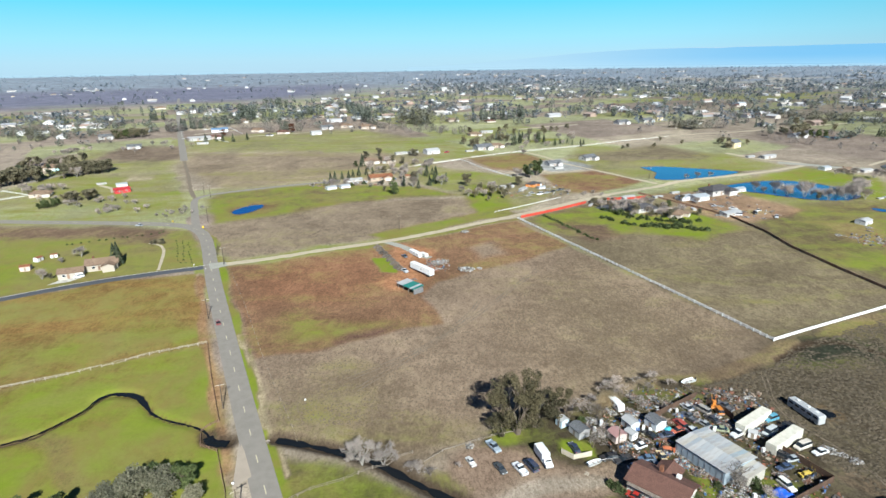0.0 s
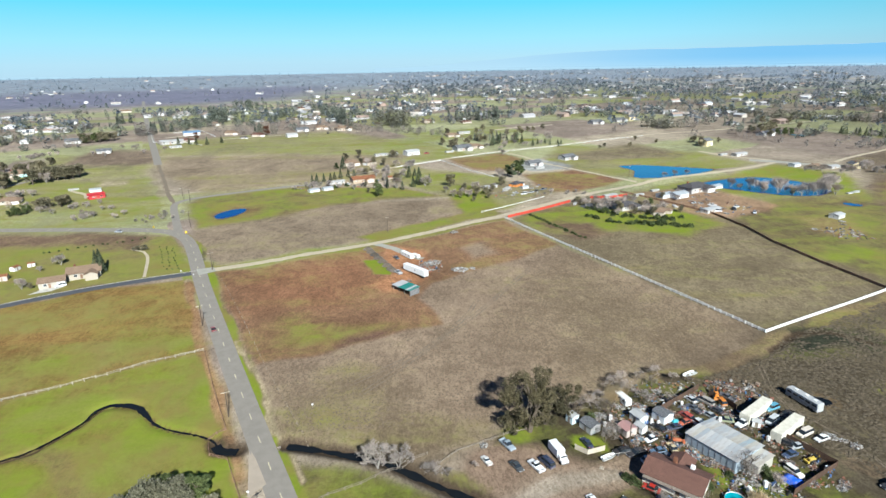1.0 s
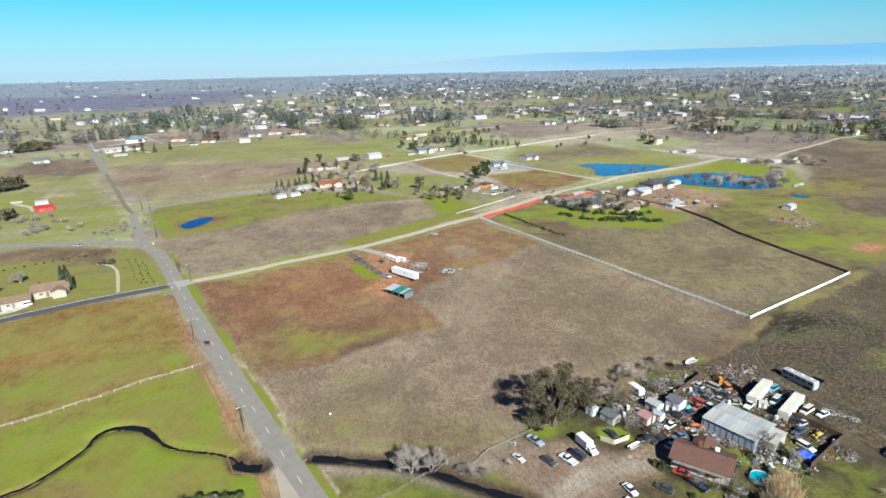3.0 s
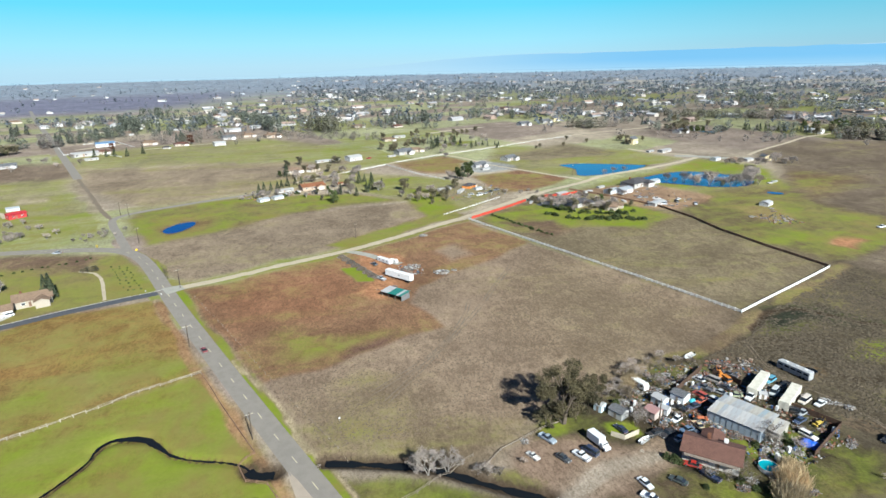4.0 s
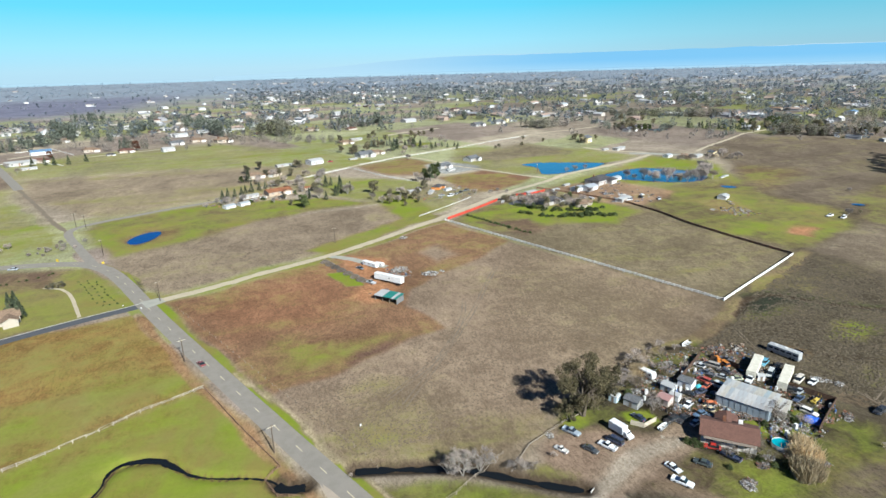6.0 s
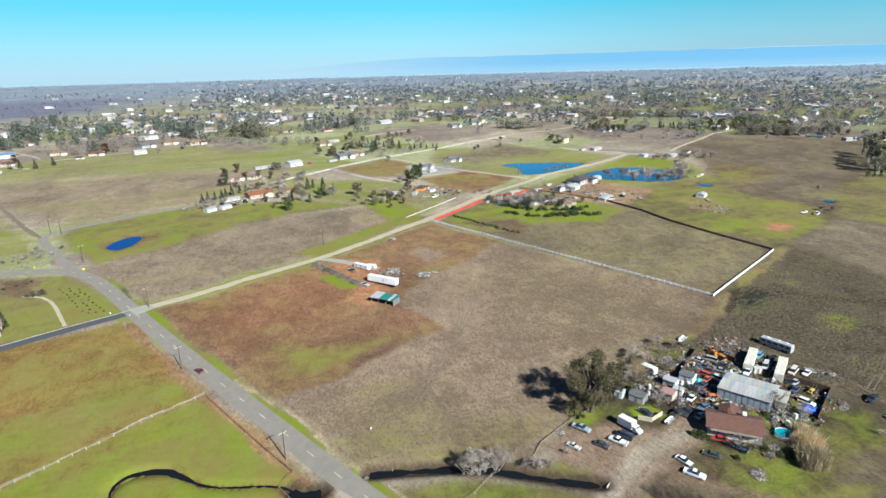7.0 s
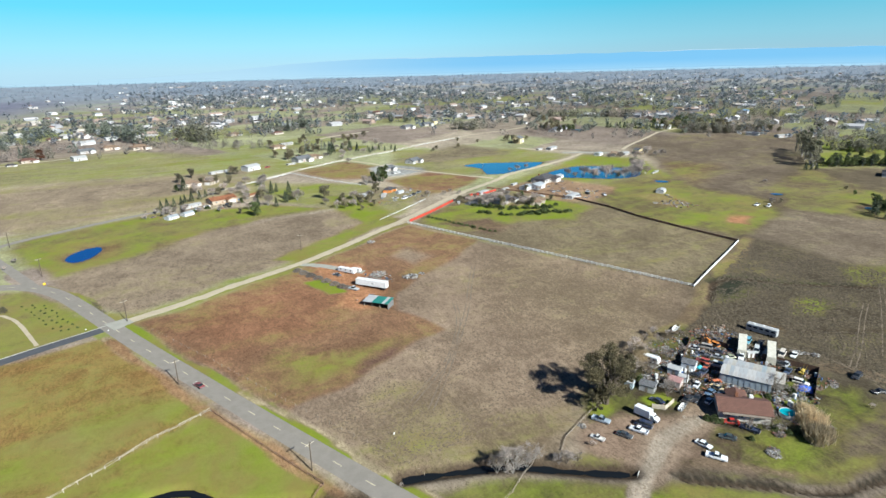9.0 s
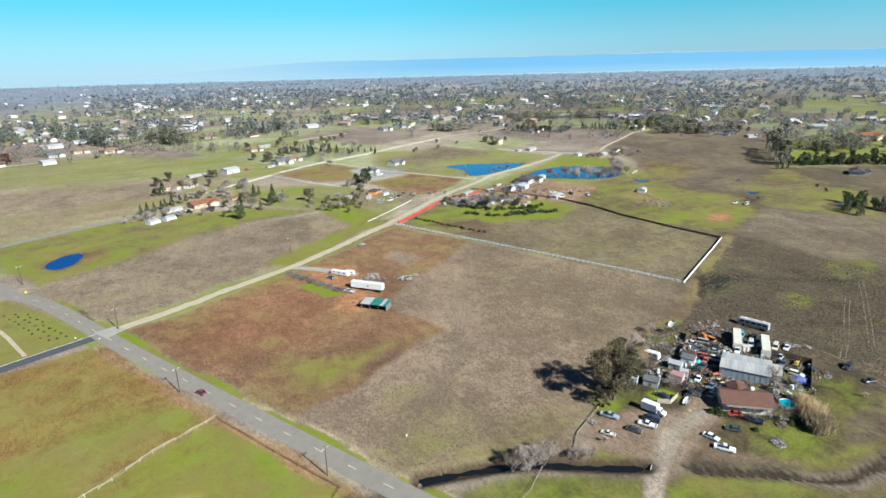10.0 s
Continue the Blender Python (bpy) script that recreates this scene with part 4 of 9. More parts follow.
def low_sky():
    """The sky low over the far plain: pale haze at the horizon, clear cyan above."""
    m = bpy.data.materials.new("low_sky")
    m.use_nodes = True
    tree = m.node_tree
    tree.nodes.clear()
    out = tree.nodes.new("ShaderNodeOutputMaterial")
    mix = tree.nodes.new("ShaderNodeMixShader")
    glow = tree.nodes.new("ShaderNodeEmission")
    split = tree.nodes.new("ShaderNodeSeparateXYZ")
    tree.links.new(tree.nodes.new("ShaderNodeNewGeometry").outputs["Position"], split.inputs[0])
    ramp = tree.nodes.new("ShaderNodeValToRGB")
    stops = ((0.0, (0.265, 0.360, 0.415)), (0.10, (0.262, 0.378, 0.432)), (0.30, (0.205, 0.398, 0.470)), (0.62, (0.098, 0.360, 0.470)), (1.0, (0.070, 0.300, 0.450)))
    while len(ramp.color_ramp.elements) < len(stops):
        ramp.color_ramp.elements.new(0.5)
    for e, (where, colour) in zip(ramp.color_ramp.elements, stops):
        e.position, e.color = where, (*colour, 1)
    tree.links.new(span(tree, split.outputs[2], 80, 880, smooth=False), ramp.inputs[0])
    dim = span(tree, split.outputs[0], 1200, 4300, 1.0, 0.76)
    tree.links.new(blend(tree, 1.0, ramp.outputs[0], dim, "MULTIPLY"), glow.inputs[0])
    tree.links.new(span(tree, split.outputs[2], 760, 1100, 1.0, 0.0), mix.inputs[0])
    tree.links.new(tree.nodes.new("ShaderNodeBsdfTransparent").outputs[0], mix.inputs[1])
    tree.links.new(glow.outputs[0], mix.inputs[2])
    tree.links.new(mix.outputs[0], out.inputs[0])
    # added glowing ring before the world sky, haze painted into its colours
    n = 120
    ring = [(4900 * math.sin(radians(-85 + 195 * k / n)), 4900 * math.cos(radians(-85 + 195 * k / n))) for k in range(n + 1)]
    verts = [(x, y, z) for x, y in ring for z in (30, 1100)]
    faces = [(2 * k, 2 * k + 1, 2 * k + 3, 2 * k + 2) for k in range(n)]
    return tagged(new("backdrop_sky", mesh_of("backdrop_sky", verts, faces, m)), "pale haze and clear cyan sky low over the horizon", "backdrop", kind="structure")


low_sky()

# ---- kinds of things ----
def clumps(rng, centres, sizes, flat=0.5, up=0.35, fold=True):
    """Small bent leaf clumps, one quad folded along its middle, round the given places."""
    c, size = np.asarray(centres, float), np.asarray(sizes, float)[:, None]
    m = len(c)
    n = rng.normal(size=(m, 3))
    n[:, 2] = np.abs(n[:, 2]) + up
    n /= np.linalg.norm(n, axis=1)[:, None]
    a = np.cross(n, rng.normal(size=(m, 3)))
    a /= np.linalg.norm(a, axis=1)[:, None] + 1e-9
    b = np.cross(n, a)
    w, h = size * rng.uniform(0.6, 1.2, (m, 1)), size * rng.uniform(0.5, 1.0, (m, 1))
    if not fold:
        verts = np.stack([c + a * i * w * 0.5 + b * j * h * 0.5 for i, j in ((-1, -0.7), (0.8, -1), (1, 0.8), (-0.7, 1))], 1).reshape(-1, 3)
        return verts.tolist(), (np.arange(m)[:, None] * 4 + np.arange(4)).tolist()
    rows = [c + a * i * w * 0.5 + b * j * h * 0.5 + n * d * size * 0.25 for i, j, d in ((-1, -0.8, 0), (0, -1, flat), (1, -0.6, 0), (0.8, 0.9, 0), (0, 1, flat), (-1, 0.6, 0))]
    verts = np.stack(rows, 1).reshape(-1, 3)
    k = np.arange(m)[:, None] * 6
    faces = np.concatenate([k + np.array((0, 1, 4, 5)), k + np.array((1, 2, 3, 4))], 0)
    return verts.tolist(), faces.tolist()


def lobes(rng, count, height, spread, low=0.35, tight=0.75):
    """Places for the masses of a broad crown."""
    out = []
    for k in range(count):
        a = rng.uniform(0, math.tau)
        f = rng.uniform(0, 1) ** 0.6
        z = height * rng.uniform(low + 0.1, 0.86)
        wide = spread * (1 - 0.55 * abs((z / height - low) / (1 - low) - 0.35))
        out.append((np.array((math.cos(a) * f * wide * tight, math.sin(a) * f * wide * tight, z)), spread * rng.uniform(0.25, 0.42) * (0.75 / tight) ** 0.7))
    return out


def limb(bm, rng, a, way, length, r, depth, spread=0.6, tips=None, sides=5):
    b = a + way * length
    rod(bm, a, b, r, r * 0.62, sides)
    if depth == 0:
        if tips is not None:
            tips.append(b)
        return
    for _ in range(rng.integers(2, 4)):
        w = Vector((way.x + rng.normal() * spread, way.y + rng.normal() * spread, way.z + rng.normal() * spread * 0.5 + 0.12)).normalized()
        limb(bm, rng, a + way * length * rng.uniform(0.6, 1.0), w, length * rng.uniform(0.6, 0.82), r * 0.58, depth - 1, spread, tips, 4)


def broad_tree(name, label, height, spread, mat, bark, seed, n_leaf, leaf, masses=14, low=0.3, group="", tight=0.75):
    """A trunk that forks into limbs, with a crown of clumps in uneven masses."""
    height, spread, leaf = height * PLAN, spread * PLAN, leaf * PLAN
    rng = np.random.default_rng(seed)
    tree = thing(name, label, "tree", group)
    bm = bmesh.new()
    r = height * 0.022 + 0.05
    rod(bm, (0, 0, -0.3), (0.1, 0, height * low), r * 1.3, r, 7)
    places = lobes(rng, masses, height, spread, low, tight)
    for c, s in places:
        mid = Vector((c[0] * 0.45, c[1] * 0.45, height * low + (c[2] - height * low) * 0.55))
        rod(bm, (0.1, 0, height * low * 0.95), mid, r * 0.55, r * 0.32, 4)
        rod(bm, mid, c, r * 0.32, r * 0.1, 4)
    part("trunk", bm, bark, tree)
    where, size = [], []
    for k in range(n_leaf):
        c, s = places[k % len(places)]
        d = rng.normal(size=3)
        d /= np.linalg.norm(d)
        where.append(c + d * s * rng.uniform(0.45, 1.1) * np.array((1, 1, 0.75)))
        size.append(leaf * rng.uniform(0.6, 1.3))
    part("crown", mesh_of("crown", *clumps(rng, where, size), mat), mat, tree)
    return tree


def gum_tree(name, label, height, spread, mat, bark, seed, stems=4, n_leaf=7000, leaf=0.45, group=""):
    """An open gum tree: several leaning stems that fork, each limb ending in a small hanging mass of leaves with sky between."""
    rng = np.random.default_rng(seed)
    tree = thing(name, label, "tree", group)
    bm = bmesh.new()
    places = []
    for k in range(stems):
        a = k * math.tau / stems + rng.uniform(-0.5, 0.5)
        out = spread * rng.uniform(0.25, 0.5)
        fork = Vector((math.cos(a) * out * 0.6, math.sin(a) * out * 0.6, height * rng.uniform(0.32, 0.48)))
        foot = Vector((math.cos(a) * 0.4, math.sin(a) * 0.4, -0.3))
        knee = foot.lerp(fork, 0.5) + Vector((rng.normal() * 0.4, rng.normal() * 0.4, 0))
        rod(bm, foot, knee, height * 0.017, height * 0.014, 7)
        rod(bm, knee, fork, height * 0.014, height * 0.011, 6)
        for _ in range(rng.integers(5, 8)):
            b = a + rng.normal() * 0.9
            r = spread * rng.uniform(0.3, 1.0)
            z = height * rng.uniform(0.2, 0.98) * (1 - 0.22 * (r / spread) ** 2)
            tip = Vector((math.cos(b) * r, math.sin(b) * r, z))
            mid = fork.lerp(tip, 0.5) + Vector((rng.normal() * 0.3, rng.normal() * 0.3, 0.5))
            rod(bm, fork, mid, height * 0.008, height * 0.005, 5)
            rod(bm, mid, tip, height * 0.005, 0.03, 4)
            size = height * rng.uniform(0.055, 0.105)
            places.append((np.array(tip), size))
            places.append((np.array(mid.lerp(tip, 0.55)) + rng.normal(size=3) * 0.5, size * 0.7))
    part("trunk", bm, bark, tree)
    weight = np.array([s ** 2 for _, s in places])
    pick = rng.choice(len(places), n_leaf, p=weight / weight.sum())
    where = []
    for i in pick:
        c, size = places[i]
        d = rng.normal(size=3)
        d *= rng.uniform(0.2, 1.0) ** 0.5 / np.linalg.norm(d)
        where.append(c + d * size * np.array((1.15, 1.15, 0.8)) - np.array((0, 0, abs(rng.normal()) * size * 0.25)))
    part("crown", mesh_of("crown", *clumps(rng, where, leaf * rng.uniform(0.5, 1.2, n_leaf), up=0.1), mat), mat, tree)
    return tree


def conifer(name, label, height, spread, mat, seed, n_leaf, leaf, slim=1.0, group=""):
    height, spread, leaf = height * PLAN, spread * PLAN, leaf * PLAN
    rng = np.random.default_rng(seed)
    tree = thing(name, label, "tree", group)
    bm = bmesh.new()
    rod(bm, (0, 0, -0.3), (0, 0, height * 0.92), height * 0.02 + 0.06, 0.04, 6)
    part("trunk", bm, M["bark"], tree)
    where, size = [], []
    for k in range(n_leaf):
        f = rng.uniform(0, 1) ** 0.75
        z = height * (0.06 + 0.94 * f)
        w = spread * (1 - f) ** slim * rng.uniform(0.55, 1.05) + 0.08
        a = rng.uniform(0, math.tau)
        where.append(np.array((math.cos(a) * w, math.sin(a) * w, z - w * 0.15)))
        size.append(leaf * rng.uniform(0.6, 1.2) * (1.1 - 0.5 * f))
    part("crown", mesh_of("crown", *clumps(rng, where, size), mat), mat, tree)
    return tree


def bare_tree(name, label, height, seed, depth=4, group="", bark=None, twig=0.45, n_twig=3, spread=0.55):
    """A leafless tree: forking limbs ending in fine twigs."""
    height = height * PLAN
    rng = np.random.default_rng(seed)
    tree = thing(name, label, "tree", group)
    bm = bmesh.new()
    tips = []
    for k in range(3):
        a = k * 2.1 + rng.uniform(0, 1)
        way = Vector((math.cos(a) * 0.38, math.sin(a) * 0.38, 1)).normalized()
        limb(bm, rng, Vector((0, 0, -0.2)), way, height * 0.30, height * 0.016 + 0.02, depth, spread, tips)
    part("trunk", bm, bark or M["bark_pale"], tree)
    verts, faces = [], []
    for t in tips:
        for _ in range(n_twig):
            d = Vector(rng.normal(size=3)) + Vector((0, 0, 0.6))
            d.normalize()
            s = d.orthogonal().normalized() * twig * 0.055
            q = Vector(t) + d * twig * rng.uniform(1.2, 2.6)
            k = len(verts)
            verts += [tuple(Vector(t) - s), tuple(Vector(t) + s), tuple(q)]
            faces.append((k, k + 1, k + 2))
    part("crown", mesh_of("twigs", verts, faces, M["twigs"]), M["twigs"], tree, "fine bare twigs")
    return tree


def shrub(name, label, height, spread, mat, seed, n_leaf, leaf, group="", stems=True):
    rng = np.random.default_rng(seed)
    where, size = [], []
    for k in range(n_leaf):
        a, f = rng.uniform(0, math.tau), rng.uniform(0, 1) ** 0.5
        z = height * (1 - f * f) * rng.uniform(0.25, 1.0) + 0.1
        where.append(np.array((math.cos(a) * f * spread, math.sin(a) * f * spread, z)))
        size.append(leaf * rng.uniform(0.6, 1.3))
    ob = part(name, mesh_of("foliage", *clumps(rng, where, size), mat), mat)
    tagged(ob, label, "shrub", group)
    if not stems:
        return ob
    bm = bmesh.new()
    for k in range(5):
        a = k * 1.26
        rod(bm, (0, 0, -0.1), (math.cos(a) * spread * 0.5, math.sin(a) * spread * 0.5, height * 0.6), 0.05, 0.02, 4)
    part("stem", bm, M["bark"], ob)
    return ob


def reed_clump(name, label, height, spread, seed, n=900):
    """A stand of dry reeds: narrow blades in several tufts, uneven along the top."""
    rng = np.random.default_rng(seed)
    tufts = [(rng.uniform(0, math.tau), spread * rng.uniform(0, 1) ** 0.6, rng.uniform(0.6, 1.1)) for _ in range(12)]
    verts, faces = [], []
    for k in range(n):
        ta, tr, th = tufts[k % len(tufts)]
        base = Vector((math.cos(ta) * tr + rng.normal() * spread * 0.26, math.sin(ta) * tr + rng.normal() * spread * 0.26, -0.1))
        lean = Vector((rng.normal() * 0.24, rng.normal() * 0.24, 1)).normalized()
        h = height * th * rng.uniform(0.45, 1.05)
        side = lean.orthogonal().normalized()
        side.rotate(Euler((0, 0, rng.uniform(0, 6.3))))
        w = 0.085 * rng.uniform(0.6, 1.6)
        mid = base + lean * h * 0.65
        tip = base + lean * h + Vector((rng.normal(), rng.normal(), 0)) * h * 0.07
        i = len(verts)
        verts += [tuple(base - side * w * 0.5), tuple(base + side * w * 0.5), tuple(mid + side * w), tuple(mid - side * w), tuple(tip)]
        faces += [(i, i + 1, i + 2, i + 3), (i + 3, i + 2, i + 4)]
    return tagged(new(name, mesh_of("reed_blades", verts, faces, M["reeds"])), label, "reeds", kind="stuff")


def tinge(ob, colour, names=("body", "wall")):
    """Gives the painted parts of a thing their own colour."""
    for o in (ob, *ob.children_recursive):
        if o.name.split(".")[0] in names:
            o.color = (*colour, 1)
    return ob


def window(parent, x, y, z, w, h, turn):
    """A window on a wall that faces turn degrees: frame, pane, sill."""
    at = pose(x, y, z, 0, 0, turn)
    bm = bmesh.new()
    for cx, cz, sx, sz in ((0, h / 2, w + 0.16, 0.08), (0, -h / 2, w + 0.16, 0.08), (-w / 2, 0, 0.08, h), (w / 2, 0, 0.08, h), (0, 0, 0.05, h)):
        box(bm, cx, 0.04, cz, sx, 0.09, sz)
    frame_ob = part("window", bm, M["white"], parent, at=at)
    bm = bmesh.new()
    box(bm, 0, 0.02, 0, w, 0.03, h)
    part("pane", bm, M["glass"], frame_ob)
    return frame_ob


def roof_mesh(w, d, base, pitch, over, hip, thick=0.18):
    """A gable or hip roof with eaves and thickness; the ridge runs along x."""
    bm = bmesh.new()
    hw, hd = w / 2 + over, d / 2 + over
    top = base + pitch * (d / 2)
    low = base - pitch * over
    rx = hw - (hd if hip else 0)
    rx = max(rx, 0.3)
    outer = [(-hw, -hd, low), (hw, -hd, low), (hw, hd, low), (-hw, hd, low), (-rx, 0, top), (rx, 0, top)]
    up = [bm.verts.new((x, y, z + thick)) for x, y, z in outer]
    dn = [bm.verts.new(p) for p in outer]
    for f in ((0, 1, 5, 4), (2, 3, 4, 5), (1, 2, 5), (3, 0, 4)):
        if not hip and len(f) == 3:
            continue
        bm.faces.new([up[i] for i in f])
        bm.faces.new([dn[i] for i in f[::-1]])
    rim = [(0, 1), (2, 3)] + ([(1, 2), (3, 0)] if hip else [(1, 5), (5, 2), (3, 4), (4, 0)])
    for i, j in rim:
        bm.faces.new((dn[i], dn[j], up[j], up[i]))
    bmesh.ops.recalc_face_normals(bm, faces=bm.faces)
    return bm


def wall_mesh(w, d, h, pitch, hip):
    bm = bmesh.new()
    a = [bm.verts.new((x, y, -0.4)) for x, y in ((-w / 2, -d / 2), (w / 2, -d / 2), (w / 2, d / 2), (-w / 2, d / 2))]
    b = [bm.verts.new((v.co.x, v.co.y, h)) for v in a]
    for k in range(4):
        bm.faces.new((a[k], a[(k + 1) % 4], b[(k + 1) % 4], b[k]))
    bm.faces.new(a[::-1])
    if hip:
        bm.faces.new(b)
    else:
        left, right = bm.verts.new((-w / 2, 0, h + pitch * d / 2)), bm.verts.new((w / 2, 0, h + pitch * d / 2))
        bm.faces.new((b[1], b[2], right))
        bm.faces.new((b[3], b[0], left))
        bm.faces.new((b[0], b[1], right, left))
        bm.faces.new((b[2], b[3], left, right))
    return bm


ROOFS = {
    "tan": tile_roof("tan_shingles", (0.33, 0.23, 0.155), (0.27, 0.185, 0.125)),
    "brown": tile_roof("brown_shingles", (0.225, 0.115, 0.085), (0.175, 0.090, 0.068)),
    "rust": tile_roof("terracotta_tiles", (0.36, 0.155, 0.075), (0.29, 0.12, 0.06)),
    "grey": tile_roof("grey_shingles", (0.22, 0.225, 0.235), (0.16, 0.165, 0.175)),
    "dark": tile_roof("dark_shingles", (0.11, 0.105, 0.11), (0.085, 0.08, 0.085)),
    "white": sheet_metal("white_sheet_roof", (0.50, 0.50, 0.49), (0.5, 0.45, 0.4), amount=0.2),
    "metal": sheet_metal("galvanised_sheet", (0.42, 0.45, 0.47), (0.40, 0.34, 0.28), amount=0.4),
    "blue": sheet_metal("blue_sheet_roof", (0.16, 0.27, 0.42), (0.3, 0.3, 0.32), amount=0.2),
    "green": sheet_metal("green_sheet", (0.045, 0.23, 0.19), (0.12, 0.26, 0.22), amount=0.2),
    "red": sheet_metal("red_sheet", (0.50, 0.04, 0.05), (0.36, 0.05, 0.05), amount=0.2),
    "pink": sheet_metal("faded_red_sheet", (0.46, 0.27, 0.25), (0.36, 0.22, 0.19), amount=0.4),
}


def house(name, label, w, d, h, roof, wall=(0.7, 0.66, 0.58), pitch=0.4, hip=False, wing=0.0, garage=True, chimney=True, category="house", group="", plain=False):
    """A house or barn with walls, a roof with eaves, windows, doors; optionally a wing in front."""
    ob = thing(name, label, category, group)
    tinge(part("wall", wall_mesh(w, d, h, pitch, hip), M["stucco"], ob), wall)
    part("roof", roof_mesh(w, d, h, pitch, 0.5, hip), ROOFS[roof], ob)
    if wing:
        at = pose(w * 0.24, -d / 2 - wing / 2 + 0.6, 0, 0, 0, 90)
        tinge(part("wall", wall_mesh(wing + 1.2, w * 0.38, h - 0.15, pitch, hip), M["stucco"], ob, at=at), wall)
        part("roof", roof_mesh(wing + 1.2, w * 0.38, h - 0.15, pitch, 0.5, hip), ROOFS[roof], ob, at=at)
    if chimney:
        bm = bmesh.new()
        box(bm, -w * 0.28, d * 0.12, h + pitch * d * 0.5, 0.9, 0.7, 1.6, bevel=0.05)
        part("chimney", bm, M["rust"], ob)
    if plain:
        for x, y, turn in ((-w * 0.3, -d / 2, 180), (w / 2, 0, -90)):
            bm = bmesh.new()
            box(bm, 0, 0.03, 0, 1.6, 0.08, 1.2)
            part("window", bm, M["glass"], ob, at=pose(x, y, h * 0.55, 0, 0, turn))
        return ob
    n = max(2, int(w / 6.0))
    for k in range(n):
        x = -w / 2 + (k + 0.5) * w / n
        if not (wing and x > w * 0.03 and x < w * 0.45):
            window(ob, x, -d / 2, h * 0.55, 1.3, 1.1, 180)
        if k == 0:
            window(ob, x, d / 2, h * 0.55, 1.3, 1.1, 0)
    window(ob, w / 2, 0, h * 0.55, 1.2, 1.1, -90)
    window(ob, -w / 2, 0, h * 0.55, 1.2, 1.1, 90)
    bm = bmesh.new()
    box(bm, -w * 0.08, -d / 2 - 0.02, 1.02, 0.95, 0.08, 2.05)
    part("door", bm, M["wood_brown"], ob)
    if garage:
        bm = bmesh.new()
        gx, gy = (w * 0.24, -d / 2 - wing + 0.0) if wing else (w * 0.36, -d / 2)
        box(bm, gx, gy - 0.02, 1.1, min(4.6, w * 0.3), 0.1, 2.2)
        for k in range(3):
            box(bm, gx, gy - 0.08, 0.5 + k * 0.55, min(4.5, w * 0.29), 0.05, 0.03)
        part("garage_door", bm, M["white"], ob)
    return ob


def shed(name, label, w, d, h, roof, wall=(0.6, 0.6, 0.58), pitch=0.35, group="", category="shed"):
    ob = thing(name, label, category, group)
    tinge(part("wall", wall_mesh(w, d, h, pitch, False), M["stucco"], ob), wall)
    part("roof", roof_mesh(w, d, h, pitch, 0.22, False, 0.08), ROOFS[roof], ob)
    bm = bmesh.new()
    box(bm, 0, -d / 2 - 0.02, 1.0, 0.9, 0.07, 2.0)
    part("door", bm, M["wood_old"], ob)
    window(ob, w / 2, 0, h * 0.6, 0.7, 0.6, -90)
    return ob


def section(bm, rings):
    """Skins a row of rings with equal counts and closes both ends."""
    rows = [[bm.verts.new(p) for p in ring] for ring in rings]
    n = len(rows[0])
    for a, b in zip(rows, rows[1:]):
        for k in range(n):
            bm.faces.new((a[k], a[(k + 1) % n], b[(k + 1) % n], b[k]))
    bm.faces.new(rows[0][::-1])
    bm.faces.new(rows[-1])
    bmesh.ops.recalc_face_normals(bm, faces=bm.faces)


def slab(x, w, z0, z1, inset=0.12):
    """One cross-section of a vehicle's body at x, with rounded shoulders."""
    h = w / 2
    return [(x, -h + 0.04, z0), (x, h - 0.04, z0), (x, h, z0 + 0.18), (x, h, z1 - 0.14), (x, h - inset, z1), (x, -h + inset, z1), (x, -h, z1 - 0.14), (x, -h, z0 + 0.18)]


VEHICLES = {
    # length, width, waist profile (x share, height), cabin (x share, height), bed from share
    "sedan": (4.6, 1.78, [(-0.5, 0.62), (-0.46, 0.72), (-0.2, 0.86), (0.2, 0.90), (0.46, 0.88), (0.5, 0.70)], [(-0.22, 0.88), (-0.08, 1.38), (0.18, 1.40), (0.36, 0.92)], None),
    "hatch": (3.9, 1.66, [(-0.5, 0.60), (-0.45, 0.72), (-0.2, 0.90), (0.2, 0.94), (0.46, 0.90), (0.5, 0.66)], [(-0.24, 0.90), (-0.05, 1.45), (0.25, 1.44), (0.46, 0.96)], None),
    "wagon": (4.8, 1.9, [(-0.5, 0.70), (-0.46, 0.88), (-0.22, 1.02), (0.2, 1.05), (0.48, 1.05), (0.5, 0.80)], [(-0.22, 1.04), (-0.10, 1.68), (0.42, 1.70), (0.49, 1.08)], None),
    "van": (5.1, 1.95, [(-0.5, 0.75), (-0.46, 1.0), (-0.32, 1.12), (0.2, 1.15), (0.48, 1.15), (0.5, 0.9)], [(-0.36, 1.13), (-0.22, 1.88), (0.45, 1.92), (0.49, 1.17)], None),
    "pickup": (5.4, 1.92, [(-0.5, 0.72), (-0.46, 0.92), (-0.2, 1.04), (0.1, 1.06), (0.48, 1.04), (0.5, 0.85)], [(-0.20, 1.05), (-0.08, 1.72), (0.08, 1.72), (0.13, 1.07)], 0.14),
}


